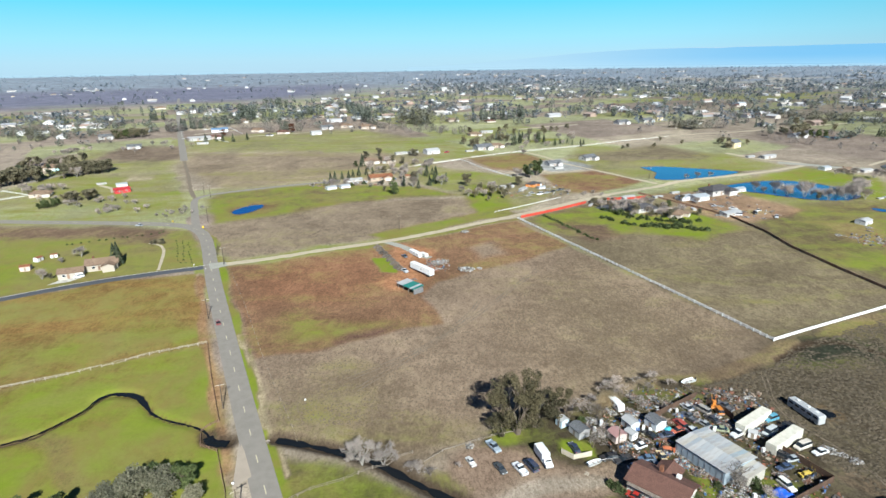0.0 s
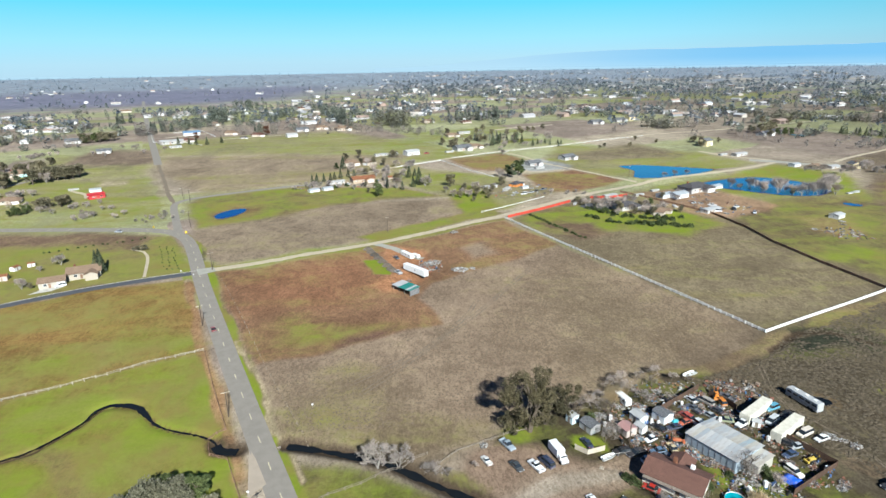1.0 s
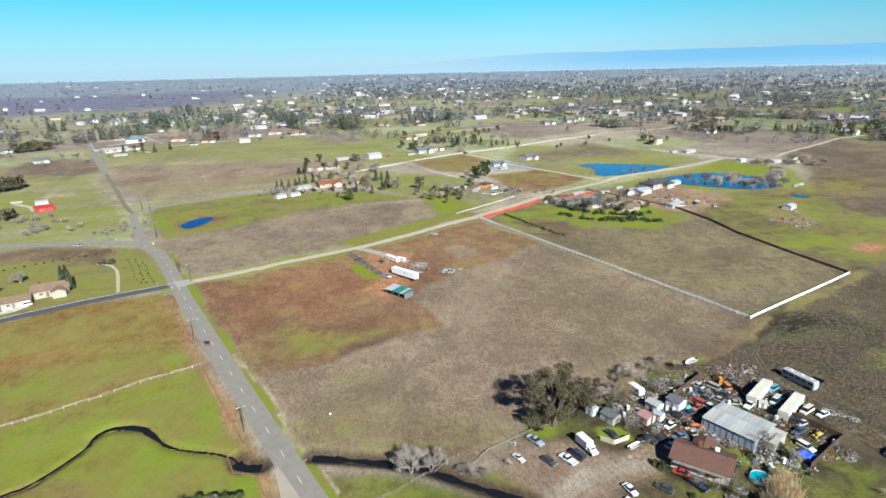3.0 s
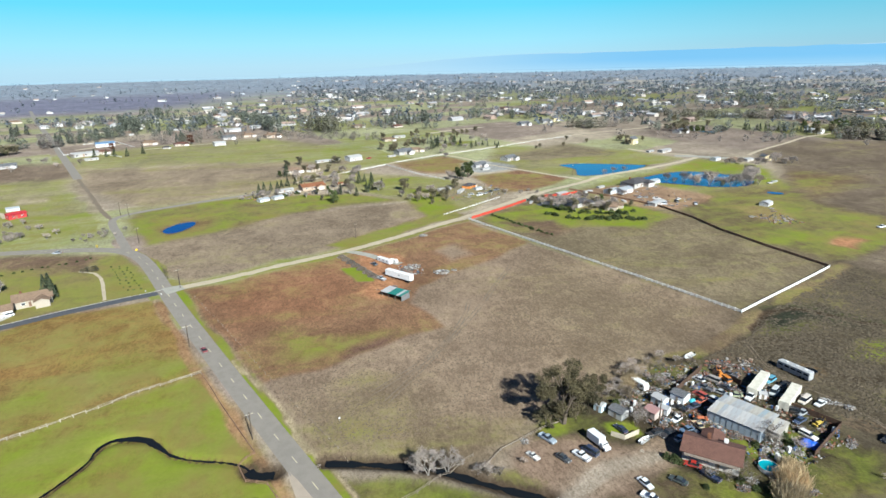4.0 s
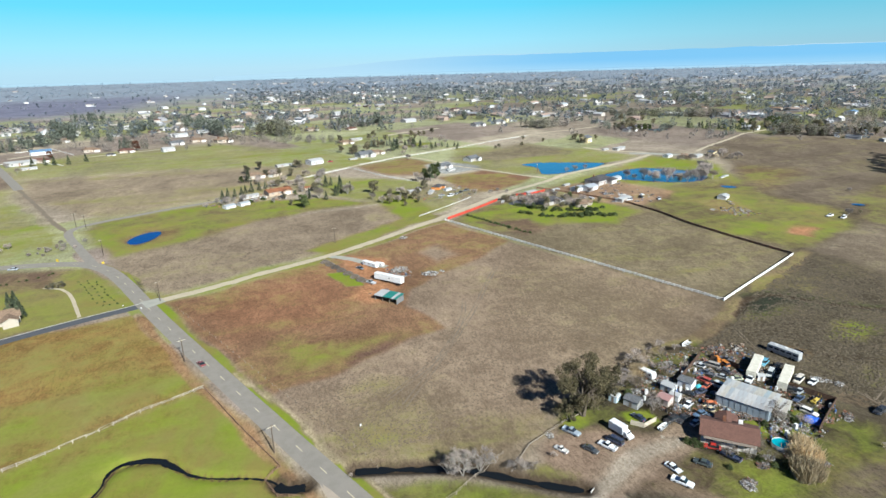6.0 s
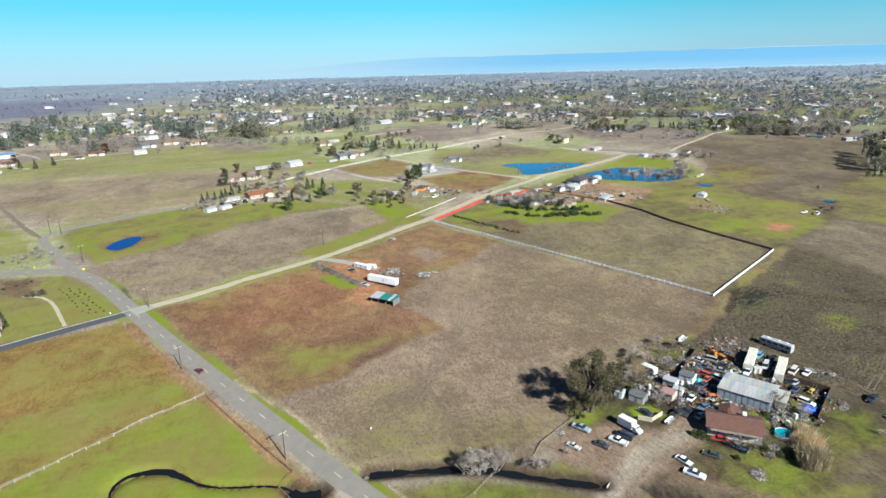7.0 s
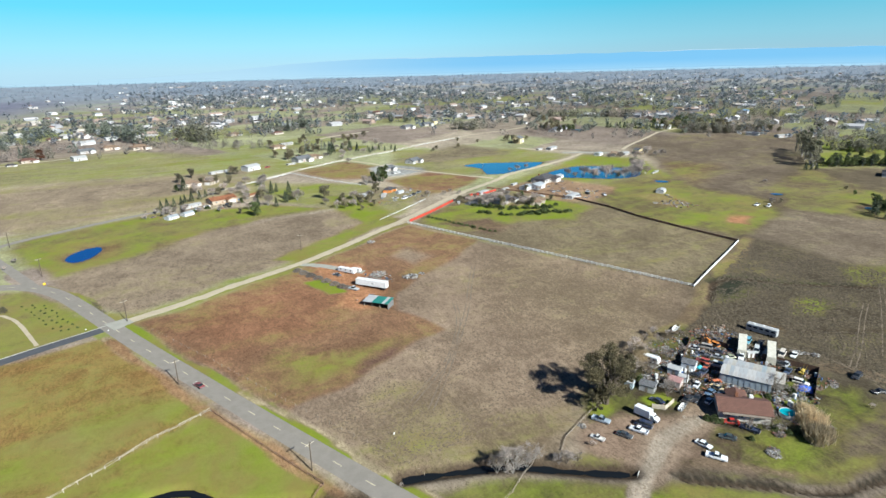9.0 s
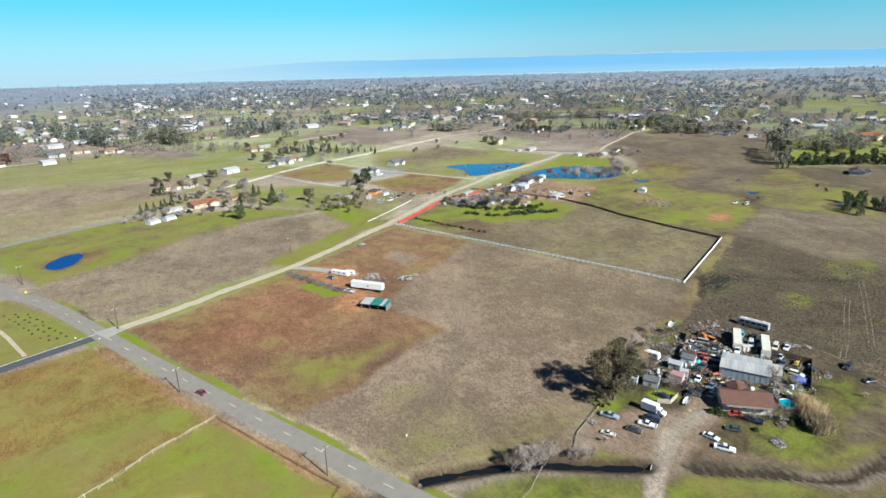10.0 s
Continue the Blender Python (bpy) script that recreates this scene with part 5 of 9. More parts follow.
def vehicle(kind, label, colour, category="car", group=""):
    length, width, waist, cabin, bed = VEHICLES[kind]
    ob = thing({"wagon": "sport_utility_car"}.get(kind, kind), label, category, group)
    bm = bmesh.new()
    if bed is None:
        section(bm, [slab(x * length, width * (0.86 if abs(x) == 0.5 else 1.0), 0.28, z) for x, z in waist])
    else:
        front = [(x, z) for x, z in waist if x < bed] + [(bed, 1.05)]
        section(bm, [slab(x * length, width * (0.86 if abs(x) == 0.5 else 1.0), 0.30, z) for x, z in front])
        x0, x1 = bed * length, 0.5 * length
        mid, run = (x0 + x1) / 2 + 0.01, x1 - x0 - 0.02
        box(bm, mid, 0, 0.50, run, width - 0.06, 0.34)
        for s in (-1, 1):
            box(bm, mid, s * (width / 2 - 0.06), 0.84, run, 0.11, 0.40, bevel=0.02)
        box(bm, x1 - 0.06, 0, 0.84, 0.1, width - 0.2, 0.40, bevel=0.02)
    tinge(part("body", bm, M["paint"], ob), colour)
    bm = bmesh.new()
    rings = []
    for k, (x, z) in enumerate(cabin):
        low = 0.80
        w = width * (0.94 if k in (0, 3) else 0.80)
        rings.append([(x * length, -width * 0.46, low), (x * length, width * 0.46, low), (x * length, w / 2, z - 0.06), (x * length, w / 2 - 0.1, z), (x * length, -w / 2 + 0.1, z), (x * length, -w / 2, z - 0.06)])
    section(bm, rings)
    cab = part("cabin", bm, M["glass"], ob, "dark glazed cabin")
    bm = bmesh.new()
    (xa, za), (xb, zb) = cabin[1], cabin[2]
    box(bm, (xa + xb) / 2 * length, 0, max(za, zb) + 0.012, (xb - xa) * length + 0.12, width * 0.76, 0.05, bevel=0.02)
    tinge(part("roof_panel", bm, M["paint"], cab), colour, ("roof_panel",))
    for sx in (-0.31, 0.30):
        for s in (-1, 1):
            bm = bmesh.new()
            rod(bm, (sx * length, s * (width / 2 - 0.20), 0.33), (sx * length, s * (width / 2 + 0.015), 0.33), 0.33, sides=12)
            wheel = part("wheel", bm, M["rubber"], ob)
            bm = bmesh.new()
            rod(bm, (sx * length, s * (width / 2), 0.33), (sx * length, s * (width / 2 + 0.03), 0.33), 0.19, sides=8)
            part("rim", bm, M["metal"], wheel)
    for s in (-1, 1):
        bm = bmesh.new()
        box(bm, -0.495 * length, s * width * 0.33, 0.66, 0.08, 0.32, 0.14, bevel=0.02)
        part("headlight", bm, M["white"], ob)
        bm = bmesh.new()
        box(bm, 0.495 * length, s * width * 0.36, 0.70, 0.06, 0.24, 0.14)
        part("tail_light", bm, M["wood_red"], ob)
    bm = bmesh.new()
    box(bm, -0.5 * length, 0, 0.45, 0.12, width * 0.9, 0.16, bevel=0.03)
    part("bumper", bm, M["metal"], ob)
    bm = bmesh.new()
    box(bm, 0.5 * length, 0, 0.45, 0.12, width * 0.9, 0.16, bevel=0.03)
    part("bumper", bm, M["metal"], ob)
    return ob


def drop(ob, x, y, turn=0.0, scale=1.0, lift=0.0, tilt=0.0):
    """Stands a thing on the ground."""
    ob.matrix_basis = Matrix.Translation((x * PLAN, y * PLAN, gz(x, y) + lift)) @ pose(0, 0, 0, tilt, 0, turn) @ Matrix.Diagonal((scale, scale, scale, 1))
    return ob


def again(ob, x, y, turn=0.0, scale=1.0, lift=0.0, colour=None, label="", names=("body", "wall", "roof_panel")):
    """Another one of a thing, with its own turn, size and colour."""
    made = copy_thing(ob, Matrix())
    drop(made, x, y, turn, scale, lift)
    if colour:
        tinge(made, colour, names)
    if label:
        made["label"] = label
    return made


def rail_fence(name, label, line, bay, height, rails, mat, post=0.12, rail=0.14, category="fence", infill=None, rough=0.0, seed=3, thick=0.05):
    """Posts and rails, each bay following the ground; shared meshes for posts and rails."""
    ob = thing(name, label, category)
    rng = np.random.default_rng(seed)
    bm = bmesh.new()
    box(bm, 0, 0, height / 2 - 0.15, post, post, height + 0.3, bevel=0.015)
    post_ob = part("post", bm, mat, ob)
    post_mesh = post_ob.data
    bpy.data.objects.remove(post_ob)
    bm = bmesh.new()
    box(bm, 0.5, 0, 0, 1.0, min(thick, rail), rail)
    rail_ob = part("rail", bm, mat, ob)
    rail_mesh = rail_ob.data
    bpy.data.objects.remove(rail_ob)
    fill_mesh = None
    if infill:
        bm = bmesh.new()
        n = infill
        outline = []
        for side in (-1, 1):
            edge = [p for k in range(n) for p in ((k / n, side * 0.02), ((k + 0.88) / n, side * 0.02), ((k + 0.88) / n, side * 0.006), ((k + 1) / n, side * 0.006))]
            outline += edge if side < 0 else edge[::-1]
        prism(bm, outline, -0.5, 0.5)
        fill_ob = part("panel", bm, mat, ob)
        fill_mesh = fill_ob.data
        bpy.data.objects.remove(fill_ob)
    pts = along(line, bay)
    zs = PLAN * ground_z(np.array([p[0] for p in pts]), np.array([p[1] for p in pts]))
    pts = [(px * PLAN, py * PLAN) for px, py in pts]
    for k, (x, y) in enumerate(pts):
        part("post", post_mesh, mat, ob, at=pose(x, y, float(zs[k]), rng.normal() * rough, rng.normal() * rough, rng.uniform(0, 6) * (rough > 0)))
        if k + 1 < len(pts):
            xb, yb = pts[k + 1]
            a, b = Vector((x, y, float(zs[k]))), Vector((xb, yb, float(zs[k + 1])))
            way = b - a
            m = way.to_track_quat("X", "Z").to_matrix().to_4x4()
            size = Matrix.Diagonal((way.length, 1, 1, 1))
            for r in rails:
                if rough and rng.uniform() < 0.06:
                    continue
                part("rail", rail_mesh, mat, ob, at=Matrix.Translation(a + Vector((0, 0, r + rng.normal() * rough * 0.03))) @ m @ size)
            if fill_mesh:
                part("panel", fill_mesh, mat, ob, at=Matrix.Translation(a + Vector((0, 0, height / 2))) @ m @ Matrix.Diagonal((way.length, 1, height * rng.uniform(0.96, 1.03), 1)))
    return ob

# ---- fences ----
rail_fence("vinyl_fence", "white vinyl three-rail fence across a pasture", [(37.6, 299.5), (104.6, 164.2)], 2.45, 1.5, (0.4, 0.8, 1.2), M["white"], 0.26, 0.15, thick=0.11)
rail_fence("vinyl_fence", "white vinyl fence with close rails beside a dirt lane", [(104.6, 164.2), (170.5, 193.6)], 2.45, 1.45, (0.25, 0.5, 0.75, 1.0, 1.25), M["white"], 0.16, 0.19, thick=0.1)
rail_fence("board_fence", "dark brown wooden privacy fence along a pasture", [(170.6, 194), (163, 222), (157.5, 249), (157, 270), (152, 296), (143, 312), (126, 338), (118, 348)], 2.6, 1.35, (), M["wood_brown"], 0.12, infill=12)
rail_fence("board_fence", "bright red wooden fence along the gravel road", [(39.5, 301), (60, 314), (81, 328)], 2.6, 1.7, (), M["wood_red"], 0.12, infill=12)
rail_fence("board_fence", "bright red wooden fence beside a trailer", [(95, 335), (108, 334.5), (119.6, 339)], 2.6, 1.5, (), M["wood_red"], 0.12, infill=12)
rail_fence("rail_fence", "weathered pale wooden rail fence between two pastures", [(-205, 108), (-130.6, 140.8), (-117.6, 146.2), (-104.3, 153), (-95.5, 158.5), (-79.8, 165.4)], 3.0, 1.2, (0.5, 0.85, 1.12), M["wood_pale"], 0.15, 0.09, rough=1.5)
rail_fence("field_fence", "dark wooden fence along the road verge", [(-79.8, 165.4), (-70, 144), (-60.4, 124.4)], 2.6, 1.1, (0.3, 0.55, 0.8, 1.05), M["wood_brown"], 0.13, 0.09, rough=1.0)
rail_fence("field_fence", "dark wooden fence along the road verge", [(-56.6, 113), (-49.7, 99.5), (-43, 84)], 2.6, 1.1, (0.3, 0.55, 0.8, 1.05), M["wood_brown"], 0.13, 0.09, rough=1.0)
rail_fence("field_fence", "dark wooden fence stepping round the creek", [(-60.4, 124.4), (-64, 121.5), (-61.5, 115), (-56.6, 113)], 2.4, 1.1, (0.35, 0.7, 1.0), M["wood_brown"], 0.13, 0.09, rough=1.0)
rail_fence("wire_fence", "thin wire fence on metal posts along a red field", [(-38.5, 118), (-57, 153), (-76, 192), (-92.5, 224)], 4.5, 1.15, (0.6, 1.05), M["wood_old"], 0.10, 0.012)
rail_fence("wire_fence", "thin wire fence on posts beside the road", [(-106.5, 245), (-116, 263), (-127, 281)], 4.5, 1.15, (0.6, 1.05), M["wood_old"], 0.10, 0.012)
rail_fence("log_fence", "low fence of old timber along a parking place", [(-6, 109), (-1.9, 112.5), (4, 115), (10.2, 117.7), (17, 119.4)], 3.0, 0.8, (0.4, 0.7), M["wood_old"], 0.18, 0.10, rough=4)
rail_fence("rail_fence", "old wooden rail fence south of the creek", [(-40, 93), (-31, 100), (-24, 103), (-15, 109), (-9, 112)], 3.2, 1.1, (0.5, 0.95), M["wood_old"], 0.14, 0.07, rough=3)
rail_fence("board_fence", "dark weathered board fence round a salvage yard", [(77.1, 114.9), (84.8, 102)], 2.4, 2.0, (), M["wood_dark"], 0.12, infill=14, rough=1.0)
rail_fence("board_fence", "rusty board fence round a salvage yard", [(84.8, 102), (77, 98), (69.5, 94)], 2.4, 1.9, (), M["wood_dark"], 0.12, infill=14, rough=1.0)
rail_fence("board_fence", "dark weathered board fence behind sheds", [(51, 123.5), (59, 128.5), (67.5, 134)], 2.4, 2.0, (), M["wood_dark"], 0.12, infill=14, rough=1.0)
rail_fence("board_fence", "dark board fence between containers and sheds", [(69, 131), (72, 127), (73, 124)], 2.4, 1.9, (), M["wood_dark"], 0.12, infill=14, rough=1.0)
rail_fence("board_fence", "pale new board fence beside a lawn", [(26.5, 111.5), (29, 109.3), (33.5, 110.5)], 2.4, 1.6, (), M["wood_pale"], 0.12, infill=14)
rail_fence("vinyl_fence", "white rail fence along a lane", [(-26, 437), (0, 451), (9, 457)], 4.0, 1.4, (0.5, 1.05), M["white"], 0.14, 0.2)
rail_fence("vinyl_fence", "white rail fence beside an orchard plot", [(9, 457), (27, 420), (44, 396)], 4.0, 1.4, (0.5, 1.05), M["white"], 0.14, 0.2)
rail_fence("vinyl_fence", "white rail fence along a gravel lane", [(19, 466), (51, 484), (103, 506), (156, 533), (213, 559)], 5.0, 1.4, (0.45, 1.0), M["white"], 0.14, 0.15)
rail_fence("rail_fence", "low pale rail fence along the gravel road", [(26, 312), (40, 321.5), (52, 330), (68, 341)], 3.0, 1.0, (0.35, 0.7), M["white"], 0.16, 0.13)
rail_fence("vinyl_fence", "white rail fence along a northern lane", [(-298, 640), (-273, 586)], 6.0, 1.4, (0.6, 1.1), M["white"], 0.14, 0.2)
rail_fence("vinyl_fence", "white rail fence before a low stable", [(-273, 586), (-245, 586), (-216, 560)], 6.0, 1.4, (0.6, 1.1), M["white"], 0.14, 0.2)
rail_fence("vinyl_fence", "white rail fence behind a low stable", [(-281, 657), (-253, 668), (-222, 618)], 6.0, 1.4, (0.6, 1.1), M["white"], 0.14, 0.2)
rail_fence("vinyl_fence", "white rail fence round a riding ring", [(-318, 352), (-290, 346), (-274, 360), (-300, 372), (-318, 352)], 5.0, 1.4, (0.5, 1.1), M["white"], 0.14, 0.2)


# ---- power line ----
def power_pole(name, label, height, arm=2.4, lamp=False):
    ob = thing(name, label, "pole")
    bm = bmesh.new()
    rod(bm, (0, 0, -0.4), (0, 0, height), 0.17, 0.11, 8)
    part("shaft", bm, M["pole"], ob)
    bm = bmesh.new()
    box(bm, 0, 0, height - 0.5, arm, 0.12, 0.14)
    part("crossarm", bm, M["wood_pale"], ob)
    for k in (-0.45, -0.15, 0.15, 0.45):
        bm = bmesh.new()
        rod(bm, (k * arm, 0, height - 0.43), (k * arm, 0, height - 0.2), 0.05, 0.035, 6)
        part("insulator", bm, M["glass"], ob)
    return ob


pole_row = [(-61.5, 130.2, 7.7), (-86.6, 183.3, 7.9), (-100.2, 235.6, 8.2), (-132.8, 299.5, 8.4), (-44, 92, 7.7)]
first = power_pole("power_pole", "dark wooden power pole with a crossarm beside the road", 7.8)
drop(first, *pole_row[0][:2], 25, PLAN)
first["group"] = "power poles along the road"
poles = [first] + [again(first, x, y, 25 + 6 * k, h / 7.8 * PLAN) for k, (x, y, h) in enumerate(pole_row[1:])]
for k, (x, y) in enumerate(((-26, 283), (-152, 352), (-158, 357), (60, 348), (137, 385))):
    again(first, x, y, -35 + 20 * k, 1.15)


# ---- signs and markers by the road ----
def marker(name, label, height, face, colour_mat):
    ob = thing(name, label, "sign")
    bm = bmesh.new()
    rod(bm, (0, 0, -0.2), (0, 0, height), 0.035, sides=6)
    part("post", bm, M["metal"], ob)
    bm = bmesh.new()
    box(bm, 0, -0.05, height - face / 2, face, 0.03, face, bevel=0.01)
    part("panel", bm, colour_mat, ob)
    return ob


YELLOW = surface("yellow_sign", (0.78, 0.55, 0.02), (0.66, 0.45, 0.03), scale=1.0, rough=0.5)
sign = marker("warning_sign", "yellow warning board facing the bend", 1.8, 1.3, YELLOW)
drop(sign, -151.4, 297.5, 150)
again(sign, -130.6, 287.4, 205, 0.8)
box_post = marker("mailbox_post", "white mailbox on a post at the drive", 1.1, 0.5, M["white"])
drop(box_post, -112.8, 233.6, 0)
again(box_post, -105.9, 229.2, 40, 0.9)
again(box_post, -48.6, 101.5, 10, 1.2)
again(box_post, -39.8, 133, 30, 1.2, label="white marker board on a post at the field's edge")

# ---- the culvert at the yard's drive ----
bm = bmesh.new()
for s in (-1, 1):
    box(bm, 0, s * 2.3, -0.62, 2.2, 0.25, 0.5, bevel=0.03)
culvert = thing("culvert", "concrete culvert heads where a drive crosses the ditch", "culvert")
part("head_wall", bm, M["concrete"], culvert)
drop(culvert, 6.6, 93.6, 32)

# ---- large trees by the creek and yard ----
big = gum_tree("eucalyptus", "large open grey-green eucalyptus tree in a pasture", 20.5, 8.2, M["leaf_euc"], M["bark"], 11, 5, 13000, 0.36)
drop(big, 17.0, 118.8, 30)
partner = gum_tree("eucalyptus", "tall leaning olive-green eucalyptus beside a larger one", 17.0, 6.4, M["leaf_euc"], M["bark"], 14, 4, 8000, 0.36)
drop(partner, 21.6, 121.4, 100)
side = gum_tree("eucalyptus", "smaller olive-green tree beside a large eucalyptus", 10.5, 4.6, M["leaf_euc"], M["bark"], 12, 3, 3600, 0.34)
drop(side, 28.5, 123.5, 10)
again(side, 12.6, 118.2, 140, 0.7)
creek_tree = bare_tree("bare_tree", "leafless pale grey tree by the creek", 8.5, 21, 5, n_twig=7, twig=0.5)
drop(creek_tree, -20.6, 108.2, 0)
again(creek_tree, -15.8, 109.6, 130, 0.92)
again(creek_tree, -23.5, 110.5, 250, 0.6)
thicket = bare_tree("bare_bush", "leafless brown bush on the creek bank", 4.2, 22, 4, bark=M["bark"], n_twig=5)
thicket["category"] = "shrub"
for x, y, s in ((-7.2, 105.6, 1.1), (-9, 106.6, 0.8), (-4.6, 104.6, 0.7), (-45, 116, 0.35), (2, 107, 0.5)):
    again(thicket, x, y, x * 40, s)
drop(thicket, 44, 137, 0, 1.0)
for x, y, s in ((47, 138, 1.2), (52, 139.5, 0.9), (41, 135, 0.8), (58, 141, 1.1), (62, 139, 0.8), (38, 131, 0.9), (66, 137, 0.7), (55, 136, 0.9), (79, 84, 0.5), (24, 127, 0.8)):
    again(thicket, x, y, x * 31, s)
oak = broad_tree("oak_tree", "grey-green rounded oak beside the road", 9.0, 4.6, M["leaf_grey"], M["bark"], 31, 5200, 0.36, 22, 0.15, tight=0.7)
drop(oak, -67.5, 96.6, 0, 1.05)
again(oak, -72.0, 93.4, 100, 0.9)
again(oak, -62.0, 97.0, 200, 0.98)
again(oak, -54.6, 95.6, 30, 0.62)
dark_oak = broad_tree("oak_tree", "dark green dense oak beside the road", 9.0, 3.2, M["leaf_green"], M["bark"], 32, 3400, 0.36, 16, 0.15)
drop(dark_oak, -58.6, 100.4, 0, 0.96)
again(dark_oak, -64.6, 98.6, 220, 0.92)
again(dark_oak, -82.4, 92.6, 60, 0.86)
again(dark_oak, -90.6, 91.0, 160, 0.8)
again(dark_oak, -76.5, 90.8, 120, 0.74)
reeds = reed_clump("reeds", "tall stand of dry straw-coloured reeds", 5.2, 3.0, 41, 3600)
drop(reeds, 53.2, 83.5, 0)
again(reeds, 56.8, 87.0, 120, 0.95)
again(reeds, 60.2, 90.5, 220, 0.75)
for x, y, s in ((41, 129.5, 0.62), (43, 132, 0.7), (38.5, 127.6, 0.5), (45, 134, 0.6)):
    again(reeds, x, y, x * 50, s)

# ---- the salvage yard ----
YARD = -62  # the yard's long direction
yard_house = thing("farmhouse", "low farmhouse with brown shingle roof and pale walls", "house")
tinge(part("wall", wall_mesh(12.5, 8.0, 2.7, 0.38, False), M["stucco"], yard_house), (0.66, 0.62, 0.55))
part("roof", roof_mesh(12.5, 8.0, 2.7, 0.38, 0.6, False), ROOFS["brown"], yard_house)
wing_at = pose(-0.5, 4.6, 0, 0, 0, 90)
tinge(part("wall", wall_mesh(5.0, 4.5, 2.6, 0.38, False), M["stucco"], yard_house, at=wing_at), (0.66, 0.62, 0.55))
part("roof", roof_mesh(5.0, 4.5, 2.6, 0.38, 0.5, False), ROOFS["brown"], yard_house, at=wing_at)
bm = bmesh.new()
box(bm, -1.2, 2.2, 4.2, 0.8, 0.8, 1.6, bevel=0.04)
part("chimney", bm, M["rust"], yard_house)
bm = bmesh.new()
box(bm, 2.6, 2.6, 3.9, 1.0, 0.9, 0.8, bevel=0.05)
part("roof_cooler", bm, M["white"], yard_house, "white rooftop cooler")
bm = bmesh.new()
for k in range(4):
    box(bm, -5 + k * 3.2, -4.9, 1.2, 0.14, 0.14, 2.4)
box(bm, 0, -4.75, 2.42, 11.5, 1.7, 0.1)
part("porch", bm, M["wood_old"], yard_house)
for x in (-4.2, -1.0, 4.3):
    window(yard_house, x, -4.0, 1.5, 1.4, 1.0, 180)
window(yard_house, 6.25, -1.5, 1.5, 1.3, 1.0, -90)
window(yard_house, 6.25, 1.6, 1.5, 1.3, 1.0, -90)
bm = bmesh.new()
box(bm, 1.6, -4.03, 1.02, 0.95, 0.08, 2.05)
part("door", bm, M["wood_brown"], yard_house)
drop(yard_house, 45.8, 99.0, -42, 1.1)

barn = thing("metal_workshop", "large low workshop with a patched pale sheet-metal roof", "workshop")
tinge(part("wall", wall_mesh(13.0, 10.5, 3.0, 0.10, False), M["stucco"], barn), (0.30, 0.36, 0.41))
tones = [(0.48, 0.50, 0.51), (0.58, 0.58, 0.56), (0.40, 0.44, 0.47), (0.56, 0.53, 0.46), (0.40, 0.48, 0.52)]
tone_mats = [sheet_metal("roof_sheet_%s" % n, c, (0.33, 0.27, 0.22), amount=0.85) for n, c in zip(("pale", "white", "slate", "cream", "cyan"), tones)]
rng = np.random.default_rng(7)
for i in range(12):
    for j in range(2):
        bm = bmesh.new()
        box(bm, 0, 0, 0, 1.17, 5.6, 0.05)
        s = -1 if j == 0 else 1
        pick = int(rng.choice([0, 0, 1, 2, 3, 1])) if not (i == 9 and j == 1) else 4
        part("roof_sheet", bm, tone_mats[pick], barn, at=pose(-6.0 + i * 1.12, s * 2.72, 3.34 + 0.02 * (i % 2), -s * 5.7, 0, 0))
bm = bmesh.new()
box(bm, -6.55, 0, 1.3, 0.1, 4.0, 2.6)
part("door", bm, M["rust"], barn)
for k in range(9):
    bm = bmesh.new()
    box(bm, -6.0 + k * 1.5, -5.3, 1.5, 0.06, 0.05, 2.9)
    part("wall_batten", bm, M["metal"], barn)
drop(barn, 61.4, 109.0, -60, PLAN)
lean = thing("lean_to", "low cream-coloured lean-to shed with a sheet roof", "shed")
tinge(part("wall", wall_mesh(4.0, 6.2, 2.4, 0.06, False), M["stucco"], lean), (0.42, 0.40, 0.34))
for k in range(4):
    bm = bmesh.new()
    box(bm, 0, 0, 0, 1.12, 6.8, 0.05)
    part("roof_sheet", bm, tone_mats[3 if k % 2 else 1], lean, at=pose(-1.65 + k * 1.1, 0, 2.66 + 0.015 * (k % 2), 2, 0, 0))
drop(lean, 66.4, 103.2, -60, PLAN)


def container(label):
    """A forty-foot steel box with ribbed sides, doors and corner posts."""
    ob = thing("shipping_container", label, "container", "containers in the yard")
    L, W, H = 12.19, 2.44, 2.59
    bm = bmesh.new()
    n = 44
    line = []
    for s in (-1, 1):
        pts = [(-L / 2 + L * k / n, s * (W / 2 - (0.05 if k % 2 else 0.0))) for k in range(n + 1)]
        line += pts if s < 0 else pts[::-1]
    prism(bm, line, 0.15, H - 0.05)
    part("shell", bm, M["cream_steel"], ob)
    bm = bmesh.new()
    box(bm, 0, 0, H, L, W, 0.1, bevel=0.02)
    part("roof", bm, M["cream_steel"], ob)
    for x in (-L / 2, L / 2):
        for y in (-W / 2, W / 2):
            bm = bmesh.new()
            box(bm, x, y, H / 2, 0.16, 0.16, H, bevel=0.02)
            part("corner_post", bm, M["cream_steel"], ob)
    for s in (-1, 1):
        bm = bmesh.new()
        box(bm, -L / 2 - 0.04, s * W * 0.25, H / 2, 0.06, W * 0.47, H * 0.9, bevel=0.01)
        for k in (-0.3, 0.3):
            rod(bm, (-L / 2 - 0.1, s * W * 0.25 + k, 0.2), (-L / 2 - 0.1, s * W * 0.25 + k, H - 0.2), 0.025, sides=5)
        part("door", bm, M["cream_steel"], ob)
    return ob


